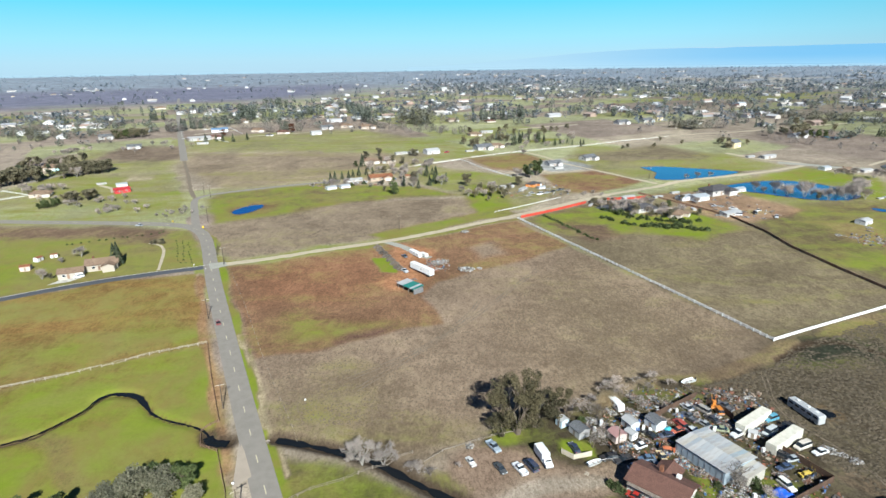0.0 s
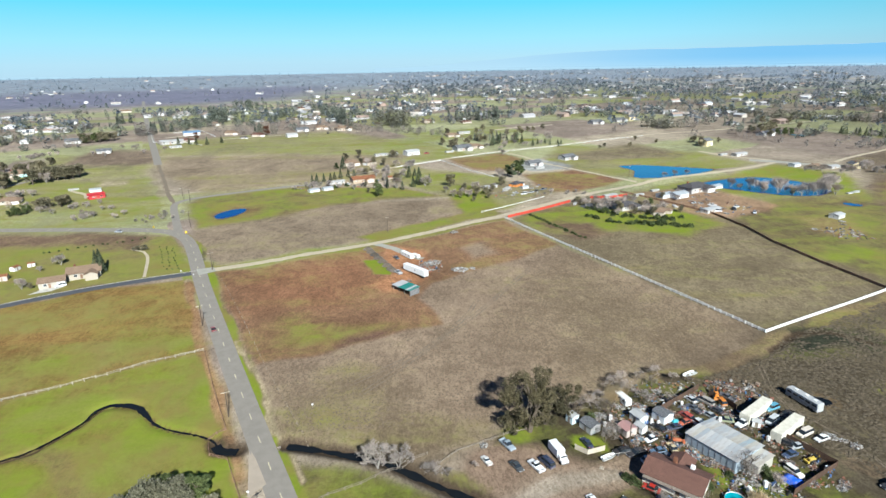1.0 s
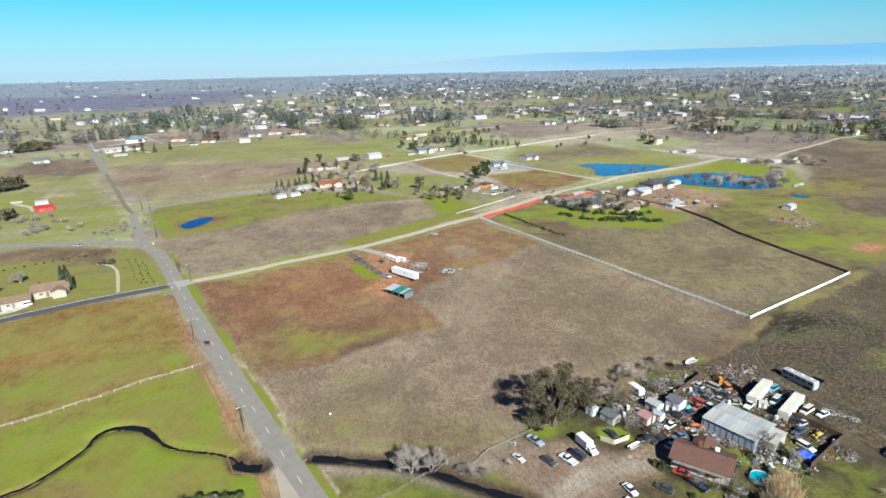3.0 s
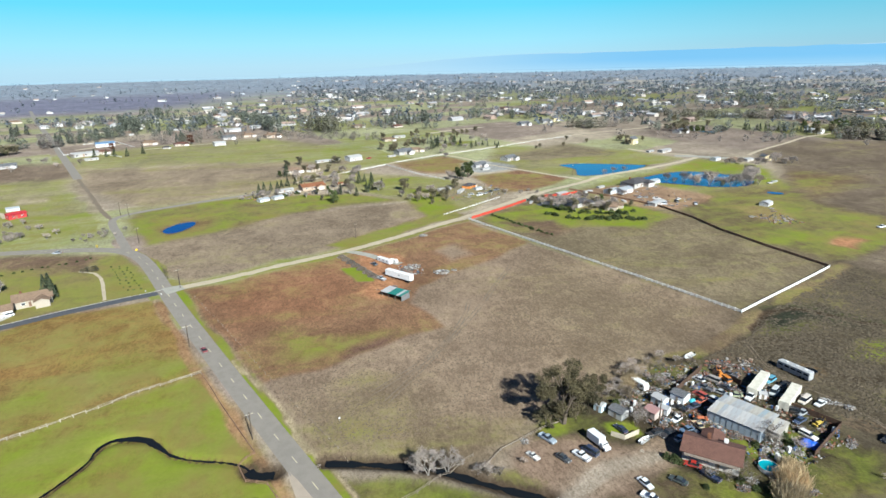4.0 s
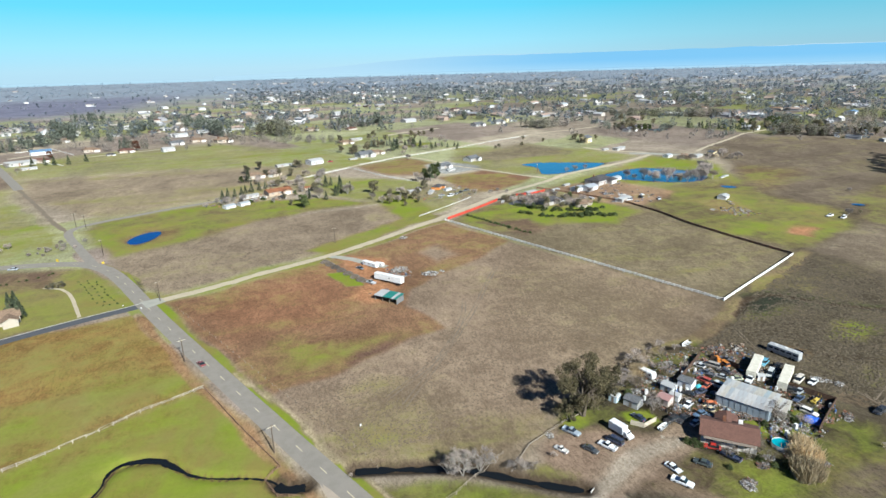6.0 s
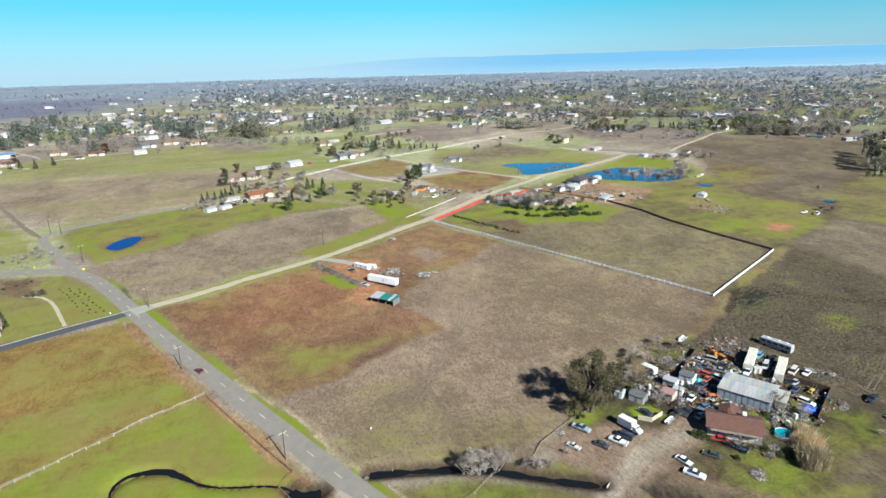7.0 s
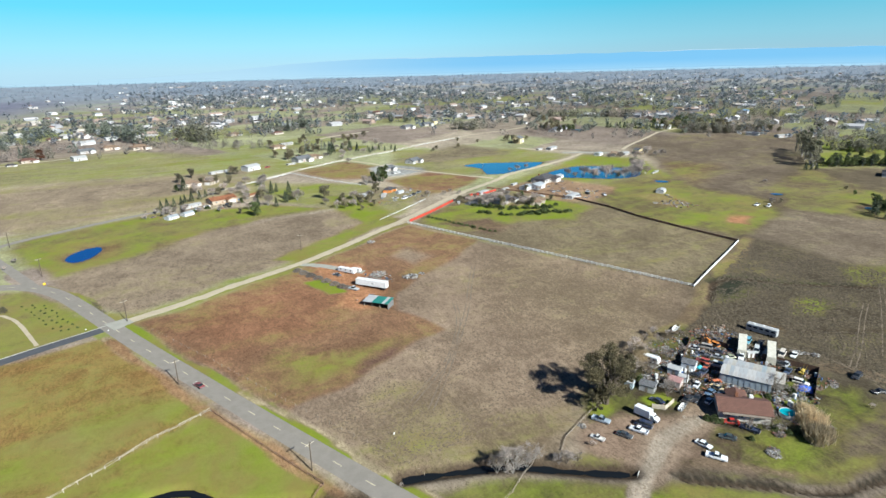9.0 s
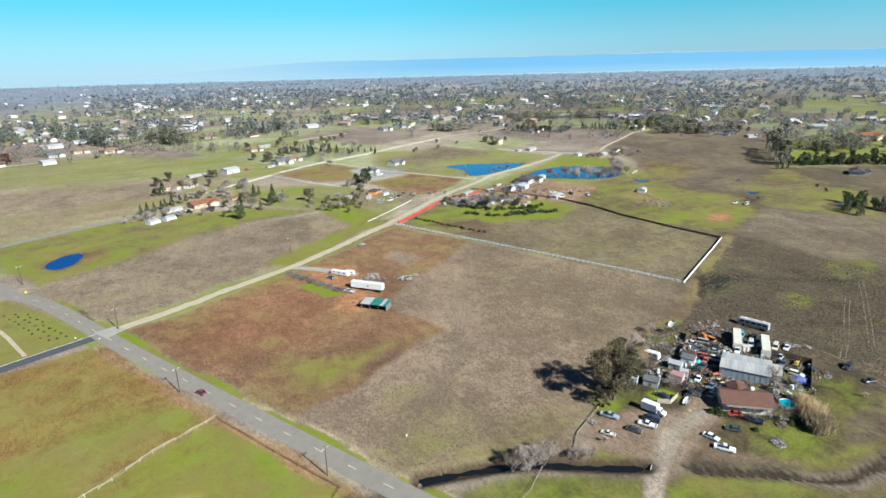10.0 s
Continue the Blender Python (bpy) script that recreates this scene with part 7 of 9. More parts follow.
SPOTS = [(56.4, 104.2, 2), (59.2, 102.4, 0), (63.4, 100.6, 2), (53.4, 107.8, 0), (53.5, 111.6, 2), (55.2, 109.4, 2), (51.2, 113.2, 1), (52.6, 115.4, 1), (56.6, 122.8, 1), (59.8, 125.4, 3), (55.0, 124.2, 0), (64.2, 130.4, 3), (66.8, 131.2, 1), (69.5, 125.4, 3), (70.4, 121.6, 0),
         (42.6, 126.6, 2), (40.6, 127.8, 0), (46.6, 124.8, 2), (47.6, 127.6, 0), (52.6, 131.0, 0), (55.6, 133.4, 2), (49.6, 134.0, 0), (38.8, 121.6, 0), (37.2, 117.8, 2), (43.2, 113.8, 3), (41.4, 112.2, 0), (47.4, 115.6, 0),
         (76.8, 119.6, 3), (79.0, 121.4, 0), (90.4, 112.6, 2), (92.4, 110.8, 2), (94.2, 108.6, 2), (80.8, 104.4, 0), (79.2, 101.8, 1), (75.4, 97.0, 0), (81.2, 95.4, 2), (82.4, 96.4, 0), (66.4, 96.6, 2), (62.8, 97.8, 2), (59.6, 98.6, 2),
         (57.8, 96.8, 0), (64.4, 99.8, 0), (57.6, 105.4, 0), (60.8, 103.6, 2), (38.2, 84.8, 2), (39.8, 85.6, 0), (59.8, 84.4, 0), (50.4, 110.8, 3), (48.6, 111.6, 1), (74.2, 103.6, 0), (86.8, 115.6, 2), (78.8, 132.8, 1), (76.0, 134.6, 0), (82.0, 133.6, 2),
         (73.8, 136.4, 0), (4.8, 114.2, 2), (35.2, 121.2, 0), (36.4, 123.4, 2), (48.8, 126.4, 3), (57.6, 128.8, 3), (61.6, 131.2, 1), (63.6, 125.8, 0), (65.4, 117.6, 0), (56.8, 115.8, 3), (54.2, 106.8, 3), (44.0, 109.9, 1), (69.2, 99.4, 0), (55.0, 89.6, 0), (49.6, 90.4, 2), (46.4, 88.6, 0),
         (200.5, 261, 2), (202.5, 254, 2), (195, 262, 2), (205.5, 260, 2), (190, 266, 2), (207, 256, 2), (209, 272, 0), (212, 277, 2), (198, 257, 2), (160, 296, 2), (168, 294, 2), (178, 306, 0), (156, 318, 2), (150, 312, 0), (146, 300, 2), (136, 318, 0), (176, 340, 2), (152, 322, 0), (158, 332, 3), (168, 336, 0), (172, 318, 1), (147, 336, 0), (163, 306, 0), (141, 341, 2), (-72, 379, 0), (-82, 374, 2), (-60, 388, 0), (50, 348, 2), (58, 352, 0), (64, 362, 2), (45, 357, 3), (70, 349, 0), (36, 352, 0), (99, 326, 0), (-88, 378, 0), (-92, 380, 2)]
for k, (x, y, i) in enumerate(SPOTS):
    if k > 3:
        again(heaps[i], x, y, k * 47, 0.55 + 0.28 * ((k * 7) % 5) / 4)
for i, h in enumerate(heaps):
    drop(h, *SPOTS[i][:2], i * 60, 0.9)


# barrels, tyres, pallets, appliances
def barrel(label):
    ob = thing("barrel", label, "barrel", "barrels in the yard")
    bm = bmesh.new()
    for k in range(3):
        rod(bm, (0, 0, k * 0.3), (0, 0, k * 0.3 + 0.29), 0.29, sides=12)
    tinge(part("drum", bm, M["junk"], ob), (0.06, 0.14, 0.34), ("drum",))
    return ob


def tyre_stack(label):
    ob = thing("tyre_stack", label, "tyres")
    for k in range(4):
        bm = bmesh.new()
        seg = 12
        rows = []
        for i in range(seg):
            a = i * math.tau / seg
            rows.append([bm.verts.new((math.cos(a) * r, math.sin(a) * r, z)) for r, z in ((0.18, 0), (0.33, 0), (0.35, 0.1), (0.33, 0.2), (0.18, 0.2))])
        for i in range(seg):
            for j in range(5):
                bm.faces.new((rows[i][j], rows[(i + 1) % seg][j], rows[(i + 1) % seg][(j + 1) % 5], rows[i][(j + 1) % 5]))
        part("tyre", bm, M["rubber"], ob, at=pose(0.04 * (k % 2), 0.03 * k, k * 0.21))
    return ob


def pallet(label):
    ob = thing("pallet", label, "pallet", "pallets in the yard")
    for k in range(6):
        bm = bmesh.new()
        box(bm, 0, -0.5 + k * 0.2, 0.13, 1.2, 0.1, 0.02)
        part("slat", bm, M["wood_pale"], ob)
    for k in (-0.5, 0, 0.5):
        bm = bmesh.new()
        box(bm, k, 0, 0.06, 0.1, 1.1, 0.1)
        part("bearer", bm, M["wood_pale"], ob)
    return ob


def cabinet(label):
    ob = thing("appliance", label, "appliance")
    bm = bmesh.new()
    box(bm, 0, 0, 0.8, 0.75, 0.7, 1.6, bevel=0.04)
    part("body", bm, M["white"], ob)
    bm = bmesh.new()
    box(bm, 0, -0.37, 0.95, 0.68, 0.05, 1.15, bevel=0.02)
    part("door", bm, M["white"], ob)
    return ob


rng = np.random.default_rng(77)
kinds = [barrel("blue steel drum among scrap"), tyre_stack("stack of worn black tyres"), pallet("bleached wooden pallet on the ground"), cabinet("old white refrigerator standing outdoors")]
BOUND = [((38, 112), (50, 126)), ((50, 112), (70, 128)), ((72, 98), (84, 116)), ((56, 92), (70, 100))]
for k in range(56):
    (x0, y0), (x1, y1) = BOUND[k % 4]
    x, y = rng.uniform(x0, x1), rng.uniform(y0, y1)
    if abs((x - 61.4) * 0.5 - (y - 109) * 0.87) < 7.5 and abs((x - 61.4) * 0.87 + (y - 109) * 0.5) < 6.5:
        continue
    again(kinds[(0, 1, 3, 2, 0, 1, 3)[k % 7]], x, y, rng.uniform(0, 360), rng.uniform(0.85, 1.15))
for k, (x, y) in enumerate(((48.5, 122.8), (46.2, 115.4), (31, 104.6), (36.2, 119.2))):
    drop(kinds[k], x, y, k * 30)


# a jeep without a roof, a yellow tractor, an orange loader
def tractor(label, colour):
    ob = thing("tractor", label, "tractor")
    bm = bmesh.new()
    box(bm, -0.9, 0, 1.1, 1.9, 0.8, 0.7, bevel=0.08)
    box(bm, 0.6, 0, 0.9, 1.3, 0.9, 0.5, bevel=0.05)
    tinge(part("body", bm, M["junk"], ob), colour)
    for x, r in ((-1.5, 0.45), (0.8, 0.75)):
        for s in (-1, 1):
            bm = bmesh.new()
            rod(bm, (x, s * 0.6, r), (x, s * 0.95, r), r, sides=14)
            part("wheel", bm, M["rubber"], ob)
    bm = bmesh.new()
    box(bm, 0.6, 0, 1.45, 0.5, 0.5, 0.5, bevel=0.06)
    part("seat", bm, M["rubber"], ob)
    bm = bmesh.new()
    for s in (-1, 1):
        rod(bm, (0.4, s * 0.5, 1.2), (-2.4, s * 0.5, 0.9), 0.07)
        rod(bm, (1.1, s * 0.45, 1.1), (1.1, s * 0.45, 2.3), 0.05)
    box(bm, -2.6, 0, 0.7, 0.5, 1.6, 0.6, bevel=0.05)
    tinge(part("loader", bm, M["junk"], ob), colour, ("loader",))
    return ob


yellow = tractor("yellow farm tractor with a front loader", (0.55, 0.40, 0.05))
drop(yellow, 80.6, 104.0, 15)
again(yellow, 70.8, 130.6, 70, 1.2, colour=(0.75, 0.25, 0.02), label="orange loader tractor beside the fence", names=("body", "loader"))
again(yellow, 51.0, 112.2, 160, 1.0, colour=(0.5, 0.14, 0.05), label="rusty red tractor among scrap", names=("body", "loader"))
jeep = vehicle("pickup", "stripped white buggy with a roll frame on dirt", (0.7, 0.68, 0.64), "car")
jeep.name = "buggy"
drop(jeep, 4.8, 108.5, -65, 0.78)
fork = vehicle("pickup", "old cream truck cab beside a board pile", (0.62, 0.50, 0.30), "truck")
drop(fork, 49.6, 109.3, 95, 0.9)

# yard poles, lawn shrubs and young trees
again(first, 40.2, 112.4, 60, 1.1, label="dark wooden power pole in the salvage yard")
lawn_shrub = shrub("shrub", "green garden shrub beside the drive", 2.2, 1.6, M["leaf_green"], 61, 420, 0.34)
for x, y, s in ((66.8, 101.0, 1.2), (58.6, 100.2, 0.8), (47.0, 90.4, 0.8), (38.4, 90.6, 0.6), (51.4, 86.6, 1.0), (36.5, 99.8, 1.0), (35.4, 101.2, 0.8), (48.6, 87.6, 0.7), (66.6, 98.8, 1.0), (52.4, 97.0, 0.8), (33.8, 123.2, 0.9)):
    again(lawn_shrub, x, y, x * 33, s)
drop(lawn_shrub, 37.6, 98.6, 10, 0.7)
yard_tree = bare_tree("bare_tree", "leafless young tree in the salvage yard", 6.0, 63, 4, bark=M["bark"], n_twig=4)
for x, y, s in ((63.6, 101.6, 1.3), (60.8, 102.6, 0.9), (40.6, 93.4, 0.8), (44.4, 91.6, 0.7), (36.2, 115.2, 1.0), (48.2, 88.9, 0.9), (62.4, 99.0, 1.0), (49.8, 128.0, 0.9), (38.6, 124.0, 1.1), (35.0, 126.4, 1.0), (56.4, 128.2, 0.8), (67.4, 96.2, 0.8), (45.6, 133.0, 1.0), (49.0, 92.5, 0.8), (31, 125, 1.1)):
    again(yard_tree, x, y, x * 71, s)
drop(yard_tree, 34.4, 113.4, 0)


# small litter over the yard: scraps, boards and parts too small to pick apart
def litter(name, label, areas, n, seed, smallest=0.12, largest=0.7):
    m, tree, bsdf = material(name, 0.7)
    pick = tree.nodes.new("ShaderNodeValToRGB")
    pick.color_ramp.interpolation = "CONSTANT"
    tones = [(0.34, 0.34, 0.33), (0.10, 0.095, 0.09), (0.26, 0.20, 0.15), (0.24, 0.09, 0.05), (0.27, 0.25, 0.23), (0.06, 0.12, 0.22), (0.17, 0.15, 0.13), (0.09, 0.075, 0.06), (0.20, 0.09, 0.06), (0.04, 0.04, 0.045)]
    for k, c in enumerate(tones):
        e = pick.color_ramp.elements[k] if k < 2 else pick.color_ramp.elements.new(k / len(tones))
        e.position, e.color = k / len(tones), (*c, 1)
    tree.links.new(tree.nodes.new("ShaderNodeNewGeometry").outputs["Random Per Island"], pick.inputs[0])
    tree.links.new(pick.outputs[0], bsdf.inputs["Base Color"])
    rng = np.random.default_rng(seed)
    corner = np.array([(i, j, k) for k in (0, 1) for j in (-0.5, 0.5) for i in (-0.5, 0.5)], float)
    quads = [(0, 2, 3, 1), (4, 5, 7, 6), (0, 1, 5, 4), (2, 6, 7, 3), (0, 4, 6, 2), (1, 3, 7, 5)]
    verts, faces = [], []
    for k in range(n):
        (x0, y0), (x1, y1) = areas[k % len(areas)]
        x, y = rng.uniform(x0, x1), rng.uniform(y0, y1)
        if abs((x - 61.4) * 0.866 + (y - 109) * 0.5) < 5.4 and abs((x - 61.4) * 0.5 - (y - 109) * 0.866) < 6.4:
            continue
        size = rng.uniform(smallest, largest, 3) * (1.6 if rng.uniform() < 0.15 else 1.0) * np.array((1.3, 0.7, 0.5))
        a = rng.uniform(0, math.tau)
        p = corner * size
        base_v = len(verts)
        turn = np.array(((math.cos(a), -math.sin(a)), (math.sin(a), math.cos(a))))
        p[:, :2] = p[:, :2] @ turn.T
        z = gz(x, y) - 0.03
        verts += [(float(q[0]) + x * PLAN, float(q[1]) + y * PLAN, float(q[2]) + z) for q in p]
        faces += [tuple(base_v + i for i in q) for q in quads]
    return tagged(new(name, mesh_of(name, verts, faces, m)), label, "litter", kind="stuff")


litter("yard_litter", "scattered scraps, boards and machine parts over a yard", [((38, 110), (50, 130)), ((48, 110), (72, 132)), ((70, 96), (84, 116)), ((54, 92), (72, 101)), ((68, 116), (84, 124)), ((50, 128), (68, 138))], 1300, 91)
litter("farm_litter", "scattered scraps and boards round farm sheds", [((140, 298), (182, 350)), ((192, 250), (210, 268)), ((30, 340), (76, 374)), ((-92, 372), (-30, 400)), ((-10, 226), (0, 240)), ((70, 128), (86, 138))], 700, 92, 0.2, 1.0)

# ---- the house by the drive ----
lodge = house("house", "ranch house with tan shingle roof and pale walls", 13, 8.5, 2.8, "tan", (0.43, 0.38, 0.31), 0.42, False, 3.5, False)
drop(lodge, -153.0, 233.5, 22, 1.08)
garage = house("garage", "detached garage with a tan roof and white doors", 10, 7, 2.7, "tan", (0.43, 0.39, 0.33), 0.38, False, 0, True, False, "garage")
drop(garage, -161.0, 224.0, 22, 1.05)
small_shed = shed("shed", "small garden shed with a reddish roof", 4.5, 3.6, 2.4, "rust", (0.62, 0.48, 0.42))
drop(small_shed, -186.5, 231.8, 20)
again(small_shed, -188.6, 243, 80, 0.8, colour=(0.7, 0.7, 0.7), label="small grey garden shed on grass")
again(small_shed, -184.2, 247.4, 30, 0.7, colour=(0.8, 0.8, 0.78), label="small white garden shed on grass")

# ---- the three pale buildings on the red field ----
pole_barn = thing("pole_barn", "open pole barn with a green and white sheet roof", "barn")
for x in (-5.6, -1.9, 1.9, 5.6):
    for y in (-2.6, 2.6):
        bm = bmesh.new()
        box(bm, x, y, 1.35 if y > 0 else 1.1, 0.16, 0.16, 3.2 if y > 0 else 2.7)
        part("post", bm, M["wood_old"], pole_barn)
for k, r in enumerate(("white", "white", "white", "green", "green", "green", "white", "green")):
    bm = bmesh.new()
    box(bm, 0, 0, 0, 1.52, 6.4, 0.06)
    part("roof_sheet", bm, ROOFS[r], pole_barn, at=pose(-5.4 + k * 1.5, 0, 2.75 + 0.01 * (k % 2), 5, 0, 0))
bm = bmesh.new()
box(bm, 5.7, 0, 1.3, 0.06, 5.2, 2.6)
part("end_wall", bm, M["metal"], pole_barn)
bm = bmesh.new()
box(bm, 0, 2.65, 1.4, 11.4, 0.06, 2.4)
part("back_wall", bm, M["metal"], pole_barn)
drop(pole_barn, -15.4, 206.8, -48, 1.0)


def semi_trailer(label):
    ob = thing("semi_trailer", label, "trailer")
    bm = bmesh.new()
    box(bm, 0, 0, 2.5, 16.0, 2.6, 2.8, bevel=0.06)
    part("box", bm, M["white"], ob)
    for k in range(15):
        for s in (-1, 1):
            bm = bmesh.new()
            box(bm, -7.4 + k * 1.06, s * 1.315, 2.5, 0.05, 0.03, 2.6)
            part("rib", bm, M["white"], ob)
    bm = bmesh.new()
    box(bm, 1.0, 0, 0.98, 13.5, 0.9, 0.22)
    part("chassis", bm, M["rust"], ob)
    for x in (5.4, 6.7):
        for s in (-1, 1):
            bm = bmesh.new()
            rod(bm, (x, s * 0.7, 0.5), (x, s * 1.25, 0.5), 0.5, sides=12)
            part("wheel", bm, M["rubber"], ob)
    for s in (-1, 1):
        bm = bmesh.new()
        box(bm, -5.2, s * 0.8, 0.5, 0.14, 0.14, 1.1)
        part("landing_leg", bm, M["metal"], ob)
    bm = bmesh.new()
    box(bm, 1.0, -1.33, 2.6, 0.9, 0.04, 0.7)
    part("side_hatch", bm, M["metal"], ob)
    return ob


drop(semi_trailer("long white semi-trailer parked on red dirt"), -11.6, 224.2, -51, 1.0)
rv = camper("white fifth-wheel camper with dark windows on a dirt pad", 10.5, (0.82, 0.83, 0.83))
drop(rv, -15.4, 245.0, -58, 0.97)
again(trailer_a, -11.5, 244.0, -50, 0.8, label="small white camper beside a larger one")
for x, y, i, s in ((-5.0, 235.6, 2, 1.3), (-8.0, 233.6, 0, 1.0), (6.8, 227.8, 2, 1.4), (9.5, 228.6, 2, 0.8), (8.0, 278.4, 2, 1.0), (-3.0, 237.6, 2, 1.0), (-14.5, 217, 0, 0.5), (-21.5, 215.0, 1, 0.35), (13, 229.5, 2, 0.6)):
    again(heaps[i], x, y, x * 50, s)
M["twigs_far"] = leaves("distant_twigs", (0.15, 0.13, 0.11), (0.32, 0.285, 0.25), back=0.2)
prunings = shrub("brush_pile", "long grey heap of pruned branches", 1.6, 2.6, M["twigs_far"], 64, 900, 0.34)
prunings["kind"] = "stuff"
for x, y in ((-32.5, 252), (-30.6, 248), (-28.6, 243.6), (-26.4, 239), (-24.2, 234.4), (-22.4, 230.2), (-34.2, 256)):
    again(prunings, x, y, x * 37, 0.95)
drop(prunings, -20.6, 228.2, 0, 0.8)

# ---- tussocks of rank dead grass ----
def tussocks(label, outline, n, seed, low, high, wide, tall):
    """Low uneven mounds of old grass, too many to count, over one stretch of ground."""
    rng = np.random.default_rng(seed)
    xs, ys = [p[0] for p in outline], [p[1] for p in outline]
    x, y = rng.uniform(min(xs), max(xs), n * 4), rng.uniform(min(ys), max(ys), n * 4)
    patchy = np.sin(x / 7.3 + 2 * np.sin(y / 9)) * np.sin(y / 5.1 + 1.5 * np.sin(x / 11))
    keep = (polygon_distance(x, y, outline) < -1) & (patchy > rng.uniform(-1.2, 0.6, n * 4))
    x, y = x[keep][:n], y[keep][:n]
    m = len(x)
    size, up = rng.uniform(*wide, m), rng.uniform(*tall, m)
    z = ground_z(x, y) * PLAN
    turn, squash = rng.uniform(0, math.tau, m), rng.uniform(0.55, 1.0, m)
    rows = []
    for k in range(5):
        a = k * math.tau / 5 + turn
        f = size * rng.uniform(0.7, 1.2, m)
        rows.append(np.stack([x * PLAN + np.cos(a) * f, y * PLAN + np.sin(a) * f * squash, z - 0.04], -1))
    rows.append(np.stack([x * PLAN + rng.normal(size=m) * 0.12, y * PLAN + rng.normal(size=m) * 0.12, z + up], -1))
    verts = np.stack(rows, 1).reshape(-1, 3)
    base_i = np.arange(m)[:, None] * 6
    faces = np.concatenate([base_i + np.array((k, (k + 1) % 5, 5)) for k in range(5)], 0)
    mat = leaves("dead_grass", low, high, back=0.15)
    return tagged(new("tussocks", mesh_of("tussocks", verts.tolist(), faces.tolist(), mat)), label, "grass", kind="stuff")


tussocks("straw-coloured hummocks of rank dead grass", [(64, 138), (96, 150), (106, 160), (176, 192), (196, 128), (250, 100), (200, 60), (95, 60), (92, 100)], 17000, 81, (0.084, 0.070, 0.049), (0.138, 0.115, 0.082), (0.35, 1.0), (0.12, 0.38))
tussocks("low tufts of dormant brown grass in a pasture", [(10, 176), (56, 252), (102, 165), (60, 142), (20, 124), (-44, 121), (-58, 152), (0, 178)], 15000, 82, (0.150, 0.116, 0.080), (0.235, 0.185, 0.130), (0.2, 0.5), (0.08, 0.24))

# ---- houses, barns and their trees further out ----
protos = {
    "tan": house("house", "ranch house with a tan roof and cream walls among trees", 17, 10, 2.9, "tan", (0.52, 0.45, 0.37), 0.40, True, 4),
    "rust": house("house", "long ranch house with a terracotta roof", 21, 11, 3.0, "rust", (0.46, 0.37, 0.28), 0.36, False, 4),
    "grey": house("house", "house with a grey shingle roof and white walls", 16, 10, 3.0, "grey", (0.44, 0.43, 0.41), 0.45, False, 4),
    "dark": house("house", "house with a dark roof and pale walls", 18, 11, 3.0, "dark", (0.48, 0.46, 0.43), 0.42, True, 4),
    "brown": house("house", "house with a brown roof and beige walls", 18, 10, 2.9, "brown", (0.48, 0.42, 0.35), 0.40, True, 5),
    "tall": house("house", "two-storey white house with a grey roof", 13, 10, 5.6, "grey", (0.62, 0.61, 0.58), 0.5, False, 0),
    "mobile": house("mobile_home", "white single-storey manufactured home with a pale roof", 18, 7, 2.7, "white", (0.46, 0.45, 0.43), 0.18, False, 0, False, False),
    "barn": house("barn", "white sheet-metal barn with a pale roof", 16, 11, 4.2, "white", (0.50, 0.50, 0.49), 0.3, False, 0, True, False, "barn"),
    "metal": house("barn", "grey sheet-metal barn on a farm", 15, 10, 3.8, "metal", (0.6, 0.62, 0.64), 0.28, False, 0, True, False, "barn"),
    "blue": house("barn", "barn with a blue sheet roof and white walls", 20, 12, 3.8, "blue", (0.75, 0.76, 0.78), 0.28, False, 0, True, False, "barn"),
    "red": house("barn", "long red sheet-metal barn", 11, 6, 3.2, "red", (0.52, 0.035, 0.04), 0.35, False, 0, False, False, "barn"),
}
AXIS = 26
